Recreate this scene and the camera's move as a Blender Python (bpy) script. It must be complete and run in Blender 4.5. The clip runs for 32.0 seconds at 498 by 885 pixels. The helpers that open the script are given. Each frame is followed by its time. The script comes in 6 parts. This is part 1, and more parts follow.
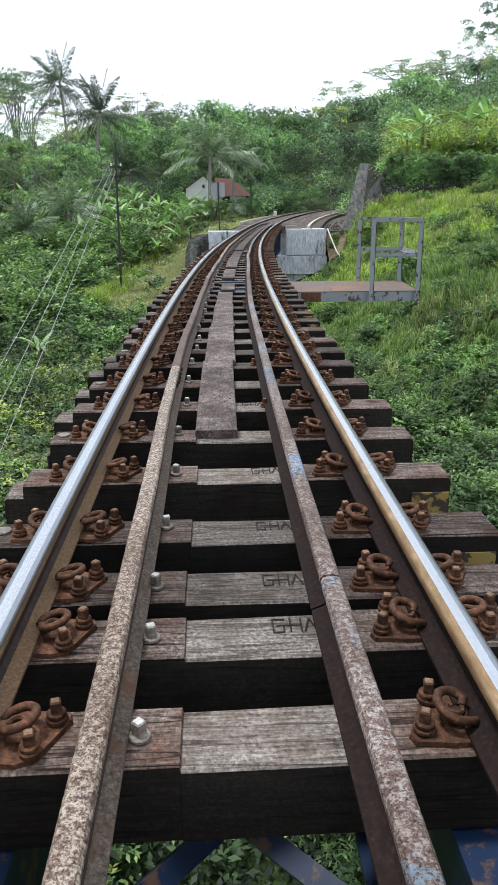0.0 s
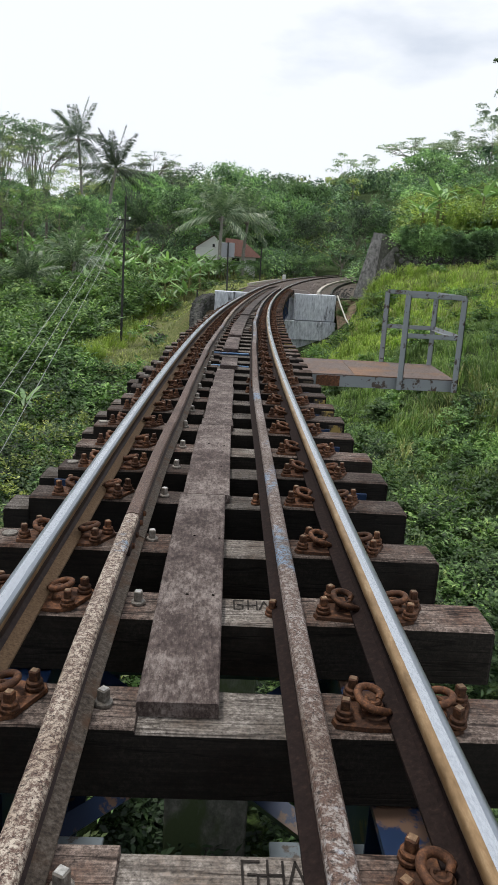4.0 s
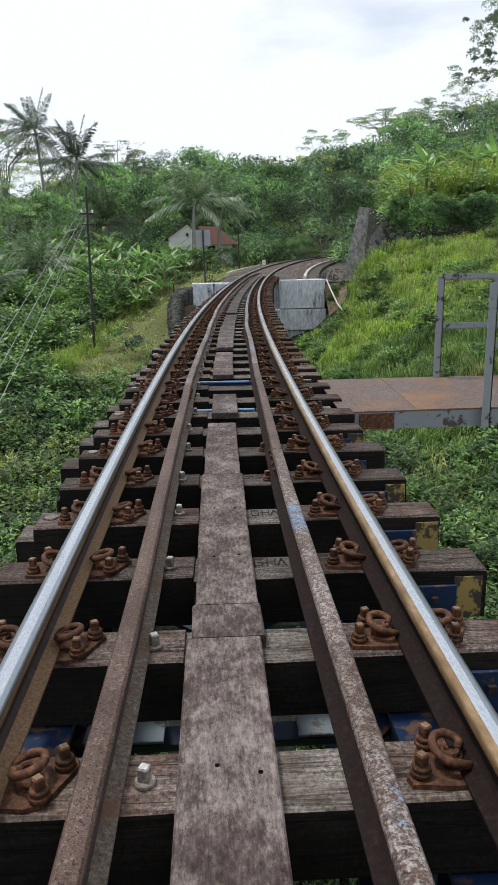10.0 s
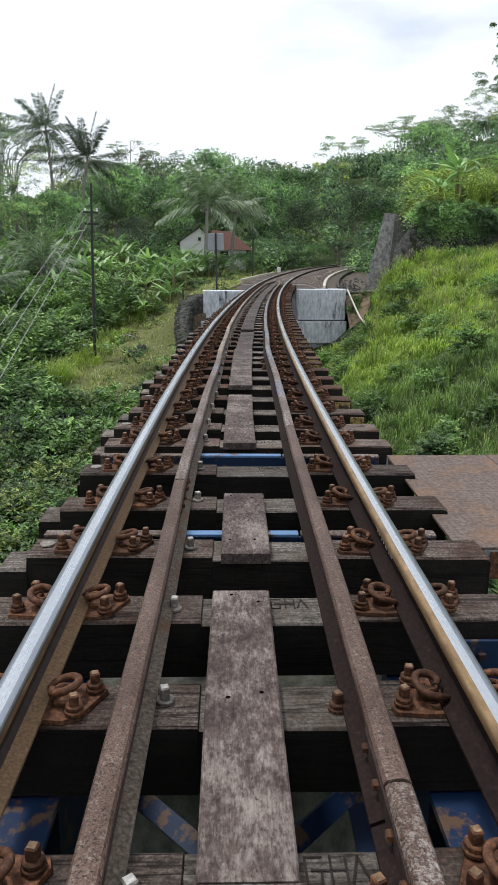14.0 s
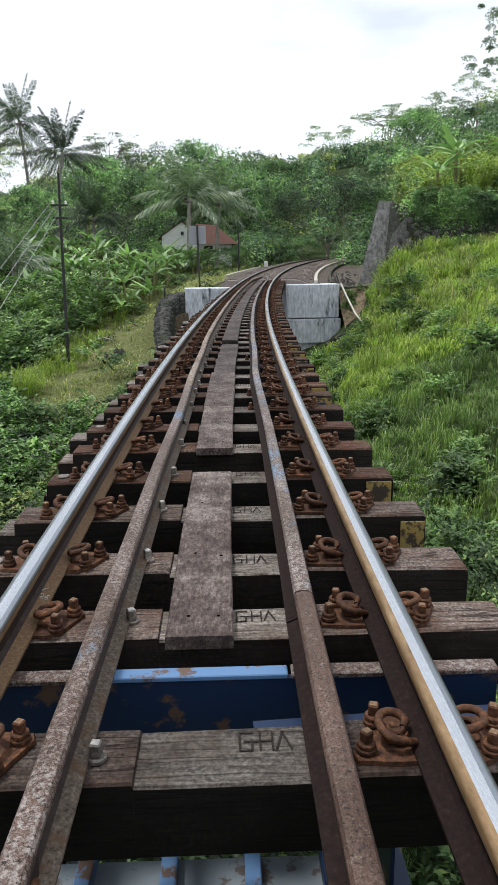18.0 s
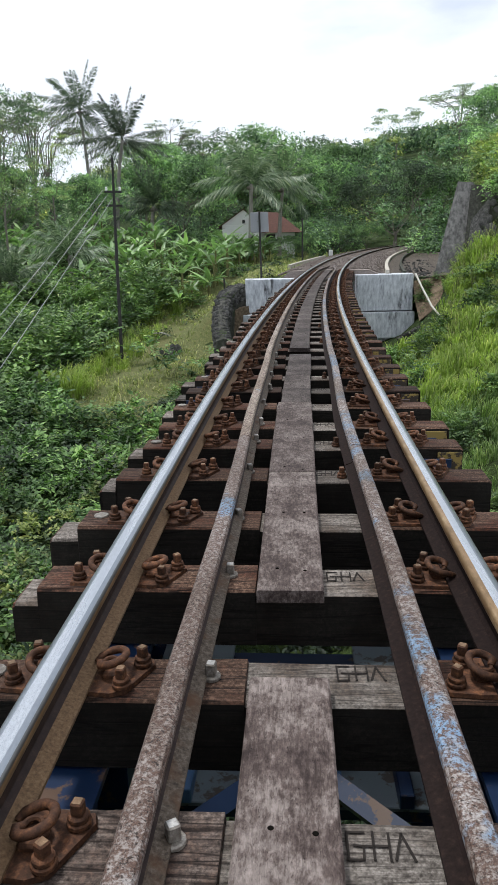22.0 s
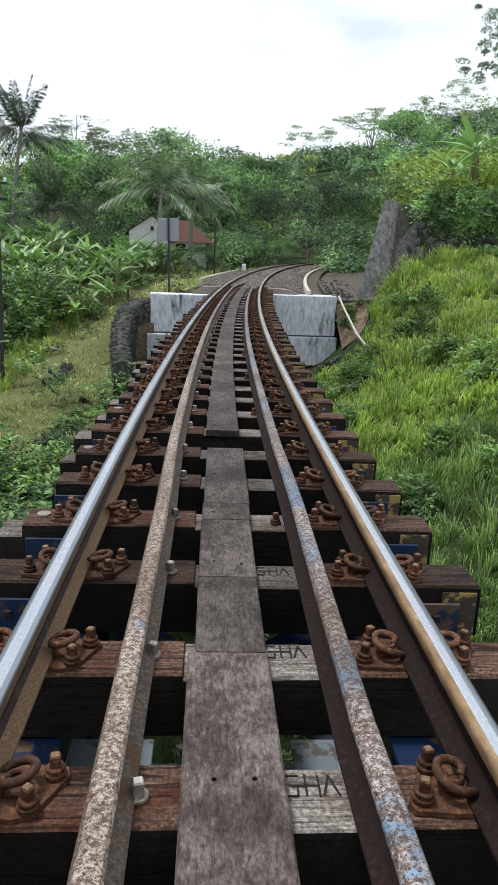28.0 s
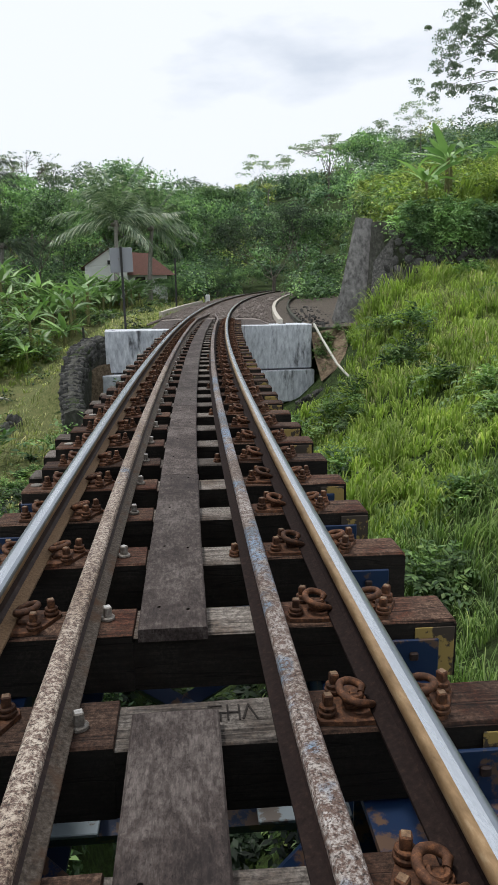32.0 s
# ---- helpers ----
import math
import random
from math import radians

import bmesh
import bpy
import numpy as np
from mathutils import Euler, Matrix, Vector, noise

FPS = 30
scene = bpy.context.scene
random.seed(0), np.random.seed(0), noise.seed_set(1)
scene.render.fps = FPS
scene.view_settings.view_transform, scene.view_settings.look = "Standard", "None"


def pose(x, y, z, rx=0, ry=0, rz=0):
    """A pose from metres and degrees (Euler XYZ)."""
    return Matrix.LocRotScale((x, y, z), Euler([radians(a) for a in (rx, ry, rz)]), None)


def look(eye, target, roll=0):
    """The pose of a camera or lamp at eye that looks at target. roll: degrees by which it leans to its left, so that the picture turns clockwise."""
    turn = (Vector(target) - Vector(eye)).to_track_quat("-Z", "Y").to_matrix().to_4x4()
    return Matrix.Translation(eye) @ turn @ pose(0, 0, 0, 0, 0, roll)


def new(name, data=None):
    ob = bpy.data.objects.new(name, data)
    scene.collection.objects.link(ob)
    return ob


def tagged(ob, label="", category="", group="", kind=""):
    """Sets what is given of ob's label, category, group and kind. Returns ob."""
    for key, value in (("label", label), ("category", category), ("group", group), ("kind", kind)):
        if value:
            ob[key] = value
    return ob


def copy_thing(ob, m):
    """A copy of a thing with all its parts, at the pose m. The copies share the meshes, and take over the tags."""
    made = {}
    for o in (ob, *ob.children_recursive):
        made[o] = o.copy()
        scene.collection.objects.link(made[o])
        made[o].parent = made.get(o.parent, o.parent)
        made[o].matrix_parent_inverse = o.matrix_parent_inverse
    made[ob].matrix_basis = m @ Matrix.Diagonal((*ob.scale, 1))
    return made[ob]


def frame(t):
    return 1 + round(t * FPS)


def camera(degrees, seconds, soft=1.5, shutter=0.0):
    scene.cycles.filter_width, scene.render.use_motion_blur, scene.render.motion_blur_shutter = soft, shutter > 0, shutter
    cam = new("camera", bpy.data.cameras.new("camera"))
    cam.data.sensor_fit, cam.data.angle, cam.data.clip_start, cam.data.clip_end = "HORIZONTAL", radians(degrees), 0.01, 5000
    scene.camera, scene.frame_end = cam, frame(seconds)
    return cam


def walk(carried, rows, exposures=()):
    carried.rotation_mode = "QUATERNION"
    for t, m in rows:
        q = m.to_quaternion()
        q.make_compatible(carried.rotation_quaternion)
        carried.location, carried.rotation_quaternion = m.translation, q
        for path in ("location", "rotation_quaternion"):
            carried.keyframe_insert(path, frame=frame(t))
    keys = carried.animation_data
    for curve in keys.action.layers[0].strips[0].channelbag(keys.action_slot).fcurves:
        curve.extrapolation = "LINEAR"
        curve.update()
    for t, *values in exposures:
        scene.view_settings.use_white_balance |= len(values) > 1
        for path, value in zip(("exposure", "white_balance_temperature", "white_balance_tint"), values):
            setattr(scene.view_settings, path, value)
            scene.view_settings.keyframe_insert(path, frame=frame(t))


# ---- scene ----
cam = camera(38.1, 32.0, 1.3)
PATH = [
    (0, (-0.087, -0.781, 1.107), (0.053, 1.115, 0.487), -0.3),
    (0.5, (0.005, -0.454, 1.119), (0.107, 1.451, 0.522), 0.7),
    (1, (-0.01, -0.328, 1.066), (-0.021, 1.575, 0.453), 0.4),
    (1.5, (0.004, -0.047, 1.078), (0.207, 1.875, 0.563), 2.5),
    (2, (-0.074, 0.204, 1.132), (0.152, 2.138, 0.677), 2.5),
    (2.5, (-0.047, 0.431, 1.102), (0.174, 2.371, 0.669), 2.2),
    (3, (0.022, 0.747, 1.136), (0.166, 2.695, 0.704), 3.1),
    (3.5, (0.016, 0.939, 1.123), (0.162, 2.883, 0.675), 3.3),
    (5.5, (0.057, 1.553, 1.123), (0.235, 3.48, 0.615), 2.9),
    (6, (0.018, 1.753, 1.128), (0.226, 3.675, 0.616), 3.0),
    (6.5, (-0.033, 1.903, 1.143), (0.192, 3.822, 0.627), 3.1),
    (7, (0.038, 2.167, 1.108), (0.278, 4.084, 0.59), 2.8),
    (7.5, (0.097, 2.429, 1.146), (0.262, 4.342, 0.588), 3.2),
    (8, (0.059, 2.803, 1.096), (0.177, 4.718, 0.531), 2.5),
    (8.5, (0.037, 3.164, 1.15), (0.236, 5.083, 0.624), 0.9),
    (9, (0.099, 3.458, 1.179), (0.298, 5.381, 0.667), 1.0),
    (9.5, (0.116, 3.714, 1.111), (0.309, 5.641, 0.611), 0.9),
    (10, (0.068, 4.111, 1.154), (0.246, 6.039, 0.652), -1.0),
    (10.5, (0.107, 4.497, 1.129), (0.299, 6.425, 0.633), -1.2),
    (11, (0.14, 4.796, 1.15), (0.19, 6.735, 0.659), -0.2),
    (11.5, (0.147, 5.179, 1.129), (0.314, 7.111, 0.64), 0.7),
    (12, (0.153, 5.491, 1.122), (0.399, 7.414, 0.63), 0.6),
    (12.5, (0.216, 5.808, 1.135), (0.329, 7.743, 0.643), 0.3),
    (13, (0.196, 6.097, 1.094), (0.259, 8.034, 0.598), 1.2),
    (13.5, (0.168, 6.394, 1.134), (0.304, 8.33, 0.65), 1.1),
    (15.5, (0.243, 7.732, 1.101), (0.418, 9.661, 0.604), -0.0),
    (16, (0.325, 8.076, 1.135), (0.483, 10.003, 0.624), 1.7),
    (16.5, (0.327, 8.432, 1.114), (0.496, 10.354, 0.588), 0.8),
    (17, (0.314, 8.707, 1.137), (0.513, 10.626, 0.607), -0.5),
    (17.5, (0.407, 9.031, 1.113), (0.628, 10.957, 0.621), -0.9),
    (18, (0.44, 9.146, 1.123), (0.623, 11.074, 0.624), -0.7),
    (18.5, (0.452, 9.341, 1.103), (0.715, 11.261, 0.608), 0.5),
    (19, (0.395, 9.58, 1.122), (0.564, 11.504, 0.606), -0.2),
    (19.5, (0.351, 9.78, 1.112), (0.401, 11.713, 0.602), -2.0),
    (20, (0.452, 10.139, 1.127), (0.494, 12.075, 0.627), -0.0),
    (20.5, (0.484, 10.27, 1.097), (0.537, 12.204, 0.591), 0.6),
    (21, (0.459, 10.576, 1.066), (0.531, 12.507, 0.55), 0.6),
    (21.5, (0.402, 10.848, 1.122), (0.414, 12.778, 0.6), -1.3),
    (22, (0.485, 11.171, 1.089), (0.503, 13.102, 0.566), -1.3),
    (22.5, (0.549, 11.387, 1.15), (0.539, 13.318, 0.628), 0.6),
    (23, (0.522, 11.601, 1.115), (0.523, 13.531, 0.59), 1.8),
    (23.5, (0.447, 11.874, 1.136), (0.471, 13.804, 0.61), 1.4),
    (24, (0.472, 12.017, 1.123), (0.562, 13.945, 0.599), 0.7),
    (24.5, (0.617, 12.344, 1.133), (0.798, 14.282, 0.675), 0.5),
    (25, (0.649, 12.448, 1.155), (0.79, 14.379, 0.653), -0.1),
    (25.5, (0.63, 12.711, 1.111), (0.863, 14.632, 0.605), 1.5),
    (27.5, (0.648, 14.044, 1.124), (0.893, 15.966, 0.626), 2.6),
    (28, (0.623, 14.26, 1.149), (0.904, 16.177, 0.655), 2.2),
    (28.5, (0.747, 14.593, 1.122), (1.062, 16.512, 0.653), 0.9),
    (29, (0.787, 14.821, 1.145), (0.956, 16.758, 0.674), -0.3),
    (29.5, (0.795, 15.174, 1.135), (1.091, 17.094, 0.662), 0.2),
    (30, (0.811, 15.505, 1.13), (1.213, 17.406, 0.657), -0.4),
    (30.5, (0.901, 15.808, 1.152), (1.185, 17.733, 0.691), -1.0),
    (31, (0.915, 16.07, 1.145), (1.216, 17.994, 0.692), -0.7),
    (31.5, (0.87, 16.299, 1.167), (1.23, 18.217, 0.729), -1.0),
    (32, (0.987, 16.820, 1.068), (1.342, 18.744, 0.653), -0.7),
]
walk(cam, [(t, look(eye, target, roll)) for t, eye, target, roll in PATH], [(0.0, 0.32, 5950, 10), (1.0, 0.32, 5900, 10), (2.0, 0.05, 6100, 10), (3.0, -0.22, 6300, 10), (6.0, 0.05, 6100, 10), (7.0, 0.07, 6100, 10), (8.0, 0.4, 6100, 10), (9.0, 0.0, 6100, 10), (11.0, -0.12, 6100, 10), (13.0, -0.05, 6150, 10), (16.0, 0.05, 6150, 10), (17.0, 0.2, 6150, 10), (18.0, 0.03, 6150, 10), (20.0, -0.03, 6100, 10), (24.0, -0.06, 6050, 10), (25.0, -0.15, 6100, 10), (28.0, 0.06, 6050, 10), (29.0, -0.08, 6050, 10), (31.0, -0.1, 6150, 10), (32.0, -0.2, 6200, 10)])

# ---------------------------------------------------------------- light
world = bpy.data.worlds.new("world")
scene.world = world
world.use_nodes = True
wn, wl = world.node_tree.nodes, world.node_tree.links
wn.clear()
w_out, w_bg, w_mix = wn.new("ShaderNodeOutputWorld"), wn.new("ShaderNodeBackground"), wn.new("ShaderNodeMixRGB")
w_sky = wn.new("ShaderNodeTexSky")
w_sky.sky_type = "NISHITA"
w_sky.sun_disc = False
SUN_EL, SUN_AZ = radians(70), radians(-62)
w_sky.sun_elevation, w_sky.sun_rotation = SUN_EL, SUN_AZ
w_co, w_map, w_noise, w_ramp = wn.new("ShaderNodeTexCoord"), wn.new("ShaderNodeMapping"), wn.new("ShaderNodeTexNoise"), wn.new("ShaderNodeValToRGB")
w_map.inputs["Scale"].default_value = (1.6, 1.6, 4.5)
w_noise.inputs["Scale"].default_value = 2.2
w_noise.inputs["Detail"].default_value = 7
w_ramp.color_ramp.elements[0].position, w_ramp.color_ramp.elements[1].position = 0.27, 0.47
w_ramp.color_ramp.elements[0].color = (0.6, 0.6, 0.6, 1)
w_mix.inputs[2].default_value = (10.2, 10.4, 10.7, 1)
w_bg.inputs["Strength"].default_value = 0.108
wl.new(w_co.outputs["Generated"], w_map.inputs[0])
wl.new(w_map.outputs[0], w_noise.inputs["Vector"])
wl.new(w_noise.outputs["Fac"], w_ramp.inputs[0])
wl.new(w_ramp.outputs[0], w_mix.inputs[0])
wl.new(w_sky.outputs[0], w_mix.inputs[1])
wl.new(w_mix.outputs[0], w_bg.inputs[0])
wl.new(w_bg.outputs[0], w_out.inputs[0])

sun_data = bpy.data.lights.new("sun", "SUN")
sun_data.energy, sun_data.angle, sun_data.color = 2.7, radians(8), (1.0, 0.95, 0.87)
sun = new("sun", sun_data)
sun_way = Vector((math.sin(SUN_AZ) * math.cos(SUN_EL), math.cos(SUN_AZ) * math.cos(SUN_EL), math.sin(SUN_EL)))
sun.matrix_world = look(sun_way * 60, (0, 0, 0))

# ---------------------------------------------------------------- materials


def mat(name, rough=0.8, metal=0.0, spec=0.4):
    m = bpy.data.materials.new(name)
    m.use_nodes = True
    b = m.node_tree.nodes["Principled BSDF"]
    b.inputs["Roughness"].default_value = rough
    b.inputs["Metallic"].default_value = metal
    b.inputs["Specular IOR Level"].default_value = spec
    return m, m.node_tree.nodes, m.node_tree.links, b


def noise_tex(n, l, scale, detail=6, rough=0.6, stretch=(1, 1, 1), space="Object", shift=True):
    co, mp, tx = n.new("ShaderNodeTexCoord"), n.new("ShaderNodeMapping"), n.new("ShaderNodeTexNoise")
    mp.inputs["Scale"].default_value = stretch
    l.new(co.outputs[space], mp.inputs[0])
    if shift:
        info, mul = n.new("ShaderNodeObjectInfo"), n.new("ShaderNodeMath")
        mul.operation = "MULTIPLY"
        mul.inputs[1].default_value = 37.0
        l.new(info.outputs["Random"], mul.inputs[0])
        l.new(mul.outputs[0], mp.inputs["Location"])
    tx.inputs["Scale"].default_value, tx.inputs["Detail"].default_value, tx.inputs["Roughness"].default_value = scale, detail, rough
    l.new(mp.outputs[0], tx.inputs["Vector"])
    return tx.outputs["Fac"]


def ramp(n, l, fac, stops):
    r = n.new("ShaderNodeValToRGB")
    e = r.color_ramp.elements
    while len(e) < len(stops):
        e.new(0.5)
    for k, (p, c) in enumerate(stops):
        e[k].position, e[k].color = p, (*c, 1) if len(c) == 3 else c
    l.new(fac, r.inputs[0])
    return r.outputs[0]


def mixc(n, l, fac, a, b, kind="MIX"):
    m = n.new("ShaderNodeMixRGB")
    m.blend_type = kind
    for k, v in ((0, fac), (1, a), (2, b)):
        if isinstance(v, (int, float)):
            m.inputs[k].default_value = v
        elif isinstance(v, tuple):
            m.inputs[k].default_value = (*v, 1)
        else:
            l.new(v, m.inputs[k])
    return m.outputs[0]


def bump(n, l, b, h, strength=0.4, dist=0.01):
    k = n.new("ShaderNodeBump")
    k.inputs["Strength"].default_value, k.inputs["Distance"].default_value = strength, dist
    l.new(h, k.inputs["Height"])
    l.new(k.outputs[0], b.inputs["Normal"])


def object_tint(n, l, colour, low, high):
    """Colour times a factor that differs from object to object."""
    info, mr = n.new("ShaderNodeObjectInfo"), n.new("ShaderNodeMapRange")
    mr.inputs["To Min"].default_value, mr.inputs["To Max"].default_value = low, high
    l.new(info.outputs["Random"], mr.inputs["Value"])
    c = n.new("ShaderNodeCombineColor")
    for k in range(3):
        l.new(mr.outputs[0], c.inputs[k])
    return mixc(n, l, 1.0, colour, c.outputs[0], "MULTIPLY")


def two_scale(name, stops, scale, fine, rough=0.85, metal=0.0, stretch=(1, 1, 1), b_str=0.4, b_dist=0.006, tint=None, stain=None, spec=0.3):
    m, n, l, b = mat(name, rough, metal, spec)
    big, small = noise_tex(n, l, scale, 5, 0.6, stretch), noise_tex(n, l, fine, 8, 0.7, stretch)
    c = ramp(n, l, small, stops)
    if stain:
        c = mixc(n, l, ramp(n, l, big, [(stain[1], (0, 0, 0)), (stain[2], (1, 1, 1))]), c, stain[0])
    if tint:
        c = object_tint(n, l, c, *tint)
    l.new(c, b.inputs["Base Color"])
    bump(n, l, b, small, b_str, b_dist)
    return m


def m_timber(name, dark, middle, light, along, stain, tint, low=0.4, high=0.62, crack=0.85, flake=0.0):
    """Weathered wood: fine grain along one way, pitted specks, split lines and soaked-in stains."""
    m, n, l, b = mat(name, 0.9, 0, 0.25)
    fine = tuple(0.22 if k == along else 3.6 for k in range(3))
    long = tuple(0.1 if k == along else 1.6 for k in range(3))
    grain, speck, big = noise_tex(n, l, 30, 7, 0.7, fine), noise_tex(n, l, 85, 6, 0.75), noise_tex(n, l, 5, 6, 0.65)
    lines = noise_tex(n, l, 11, 3, 0.5, long)
    val = mixc(n, l, 0.62, grain, speck)
    c = ramp(n, l, val, [(low, dark), ((low + high) / 2, middle), (high, light)])
    soak = ramp(n, l, mixc(n, l, 0.35, big, speck), [(0.48, (1, 1, 1)), (0.6, stain)])
    c = mixc(n, l, 1.0, c, soak, "MULTIPLY")
    if flake:
        worn = mixc(n, l, 0.36, noise_tex(n, l, 30, 8, 0.8, tuple(0.4 if k == along else 1.5 for k in range(3))), noise_tex(n, l, 3.0, 5, 0.65))
        c = mixc(n, l, mixc(n, l, 1.0, ramp(n, l, worn, [(0.54, (0, 0, 0)), (0.59, (1, 1, 1))]), (flake,) * 3, "MULTIPLY"), c, tuple(v * 1.25 for v in light))
    split = ramp(n, l, lines, [(0.475, (1, 1, 1)), (0.492, (0.12, 0.1, 0.09)), (0.503, (0.12, 0.1, 0.09)), (0.52, (1, 1, 1))])
    c = mixc(n, l, crack, c, mixc(n, l, 1.0, c, split, "MULTIPLY"))
    c = object_tint(n, l, c, *tint)
    l.new(c, b.inputs["Base Color"])
    bump(n, l, b, mixc(n, l, 0.4, val, split), 0.75, 0.004)
    return m


def m_plank(name, dark, middle, light, bare):
    """Trodden board: blotches of grey wear over brown wood, flecked along the grain, with fine scratches."""
    m, n, l, b = mat(name, 0.82, 0, 0.3)
    fleck, blot = noise_tex(n, l, 60, 8, 0.78, (1.3, 0.6, 1)), noise_tex(n, l, 13, 7, 0.75, (1.1, 0.75, 1))
    zone, grain = noise_tex(n, l, 2.2, 4, 0.6), noise_tex(n, l, 70, 6, 0.7, (3.4, 0.2, 1))
    worn = mixc(n, l, 0.36, mixc(n, l, 0.45, fleck, blot), zone)
    c = ramp(n, l, worn, [(0.42, dark), (0.49, middle), (0.55 - bare, light), (0.63 - bare, tuple(v * 1.3 for v in light))])
    c = mixc(n, l, 1.0, c, ramp(n, l, grain, [(0.3, (0.66, 0.62, 0.6)), (0.46, (1, 1, 1)), (0.7, (1.1, 1.1, 1.09))]), "MULTIPLY")
    flake = mixc(n, l, 0.3, noise_tex(n, l, 62, 5, 0.65, (1.7, 0.42, 1)), blot)
    c = mixc(n, l, 1.0, c, ramp(n, l, flake, [(0.44, (0.62, 0.58, 0.57)), (0.47, (1, 1, 1)), (0.535, (1, 1, 1)), (0.555, (1.3, 1.31, 1.32))]), "MULTIPLY")
    pits = ramp(n, l, noise_tex(n, l, 120, 5, 0.7, (1.4, 0.6, 1)), [(0.3, (0.25, 0.21, 0.2)), (0.4, (1, 1, 1))])
    c = mixc(n, l, 1.0, c, pits, "MULTIPLY")
    c = object_tint(n, l, c, 0.85, 1.15)
    l.new(c, b.inputs["Base Color"])
    bump(n, l, b, mixc(n, l, 0.5, mixc(n, l, 0.5, flake, grain), pits), 0.6, 0.003)
    return m


M_PLANK = m_plank("weathered_plank", (0.034, 0.0222, 0.0198), (0.074, 0.0545, 0.048), (0.15, 0.124, 0.112), 0.0)
M_PLANKD = m_plank("soaked_plank", (0.02, 0.0135, 0.012), (0.041, 0.03, 0.026), (0.085, 0.07, 0.063), -0.01)
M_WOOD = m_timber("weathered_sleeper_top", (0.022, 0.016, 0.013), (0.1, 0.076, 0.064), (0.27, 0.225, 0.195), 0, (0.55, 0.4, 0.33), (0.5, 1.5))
# sleeper sides: the shade they stand in is put into this dark colour
M_SIDE = m_timber("shaded_sleeper_side", (0.009, 0.0075, 0.006), (0.016, 0.013, 0.0105), (0.03, 0.024, 0.02), 0, (0.6, 0.5, 0.45), (0.5, 1.5), crack=0.5)
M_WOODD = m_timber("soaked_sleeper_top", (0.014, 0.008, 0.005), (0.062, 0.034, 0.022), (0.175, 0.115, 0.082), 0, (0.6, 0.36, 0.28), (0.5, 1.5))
# the same shade-darkened side for the browner sleepers
M_SIDED = m_timber("shaded_black_sleeper_side", (0.009, 0.0075, 0.006), (0.015, 0.0125, 0.01), (0.028, 0.0225, 0.0185), 0, (0.6, 0.5, 0.45), (0.6, 1.4), crack=0.5)
M_SAWN = m_timber("sawn_wood_seat", (0.045, 0.037, 0.031), (0.16, 0.14, 0.122), (0.38, 0.345, 0.31), 0, (0.5, 0.43, 0.38), (0.5, 1.25), crack=0.6)
M_RUST = two_scale("rusty_iron", [(0.3, (0.02, 0.01, 0.006)), (0.52, (0.084, 0.037, 0.019)), (0.75, (0.25, 0.108, 0.046))], 9, 60, 0.75, 0.15, (1, 1, 1), 0.5, 0.003, (0.65, 1.3))
M_BOLT = two_scale("worn_bolt_steel", [(0.3, (0.09, 0.075, 0.062)), (0.55, (0.21, 0.19, 0.165)), (0.75, (0.42, 0.4, 0.37))], 12, 70, 0.55, 0.4, (1, 1, 1), 0.4, 0.002, (0.7, 1.4))
M_GFOOT = two_scale("mottled_guard_foot", [(0.32, (0.03, 0.021, 0.015)), (0.5, (0.095, 0.072, 0.053)), (0.7, (0.2, 0.165, 0.13))], 8, 90, 0.75, 0.05, (1, 1, 1), 0.4, 0.002, None, ((0.09, 0.045, 0.022), 0.52, 0.66))
M_GRIME = two_scale("greasy_dark_rail", [(0.3, (0.008, 0.005, 0.0045)), (0.55, (0.018, 0.011, 0.0095)), (0.75, (0.04, 0.024, 0.018))], 1.2, 60, 0.8, 0.0, (1, 1, 1), 0.4, 0.002, None, None, 0.1)
M_HEAD = two_scale("rubbed_bolt_head", [(0.3, (0.07, 0.038, 0.021)), (0.55, (0.17, 0.105, 0.058)), (0.75, (0.36, 0.26, 0.16))], 12, 70, 0.5, 0.3, (1, 1, 1), 0.4, 0.002, (0.75, 1.3))
M_PALEHEAD = two_scale("pale_bolt_head", [(0.3, (0.2, 0.19, 0.175)), (0.55, (0.4, 0.39, 0.37)), (0.75, (0.6, 0.59, 0.56))], 12, 70, 0.45, 0.2, (1, 1, 1), 0.4, 0.002, (0.75, 1.2))
M_RAIL = two_scale("rusted_rail_side", [(0.3, (0.016, 0.01, 0.009)), (0.55, (0.034, 0.021, 0.018)), (0.75, (0.075, 0.046, 0.035))], 1.2, 30, 0.65, 0.2, (1, 1, 1), 0.4, 0.002)
M_FOOT = two_scale("rail_foot_dust", [(0.3, (0.09, 0.052, 0.028)), (0.55, (0.19, 0.118, 0.062)), (0.75, (0.3, 0.2, 0.115))], 6.0, 110, 0.8, 0.05, (1, 1, 1), 0.4, 0.002)


def m_polished(name, low, high, rough):
    m, n, l, b = mat(name, rough, 1.0)
    f, g = noise_tex(n, l, 5, 7, 0.65, (3, 0.1, 1), shift=False), noise_tex(n, l, 160, 4, 0.6, (1, 0.3, 1), shift=False)
    c = ramp(n, l, f, [(0.25, low), (0.75, high)])
    c = mixc(n, l, 1.0, c, ramp(n, l, g, [(0.35, (0.9, 0.9, 0.9)), (0.6, (1, 1, 1))]), "MULTIPLY")
    l.new(c, b.inputs["Base Color"])
    l.new(ramp(n, l, f, [(0.3, (rough + 0.08,) * 3), (0.7, (rough - 0.06,) * 3)]), b.inputs["Roughness"])
    return m


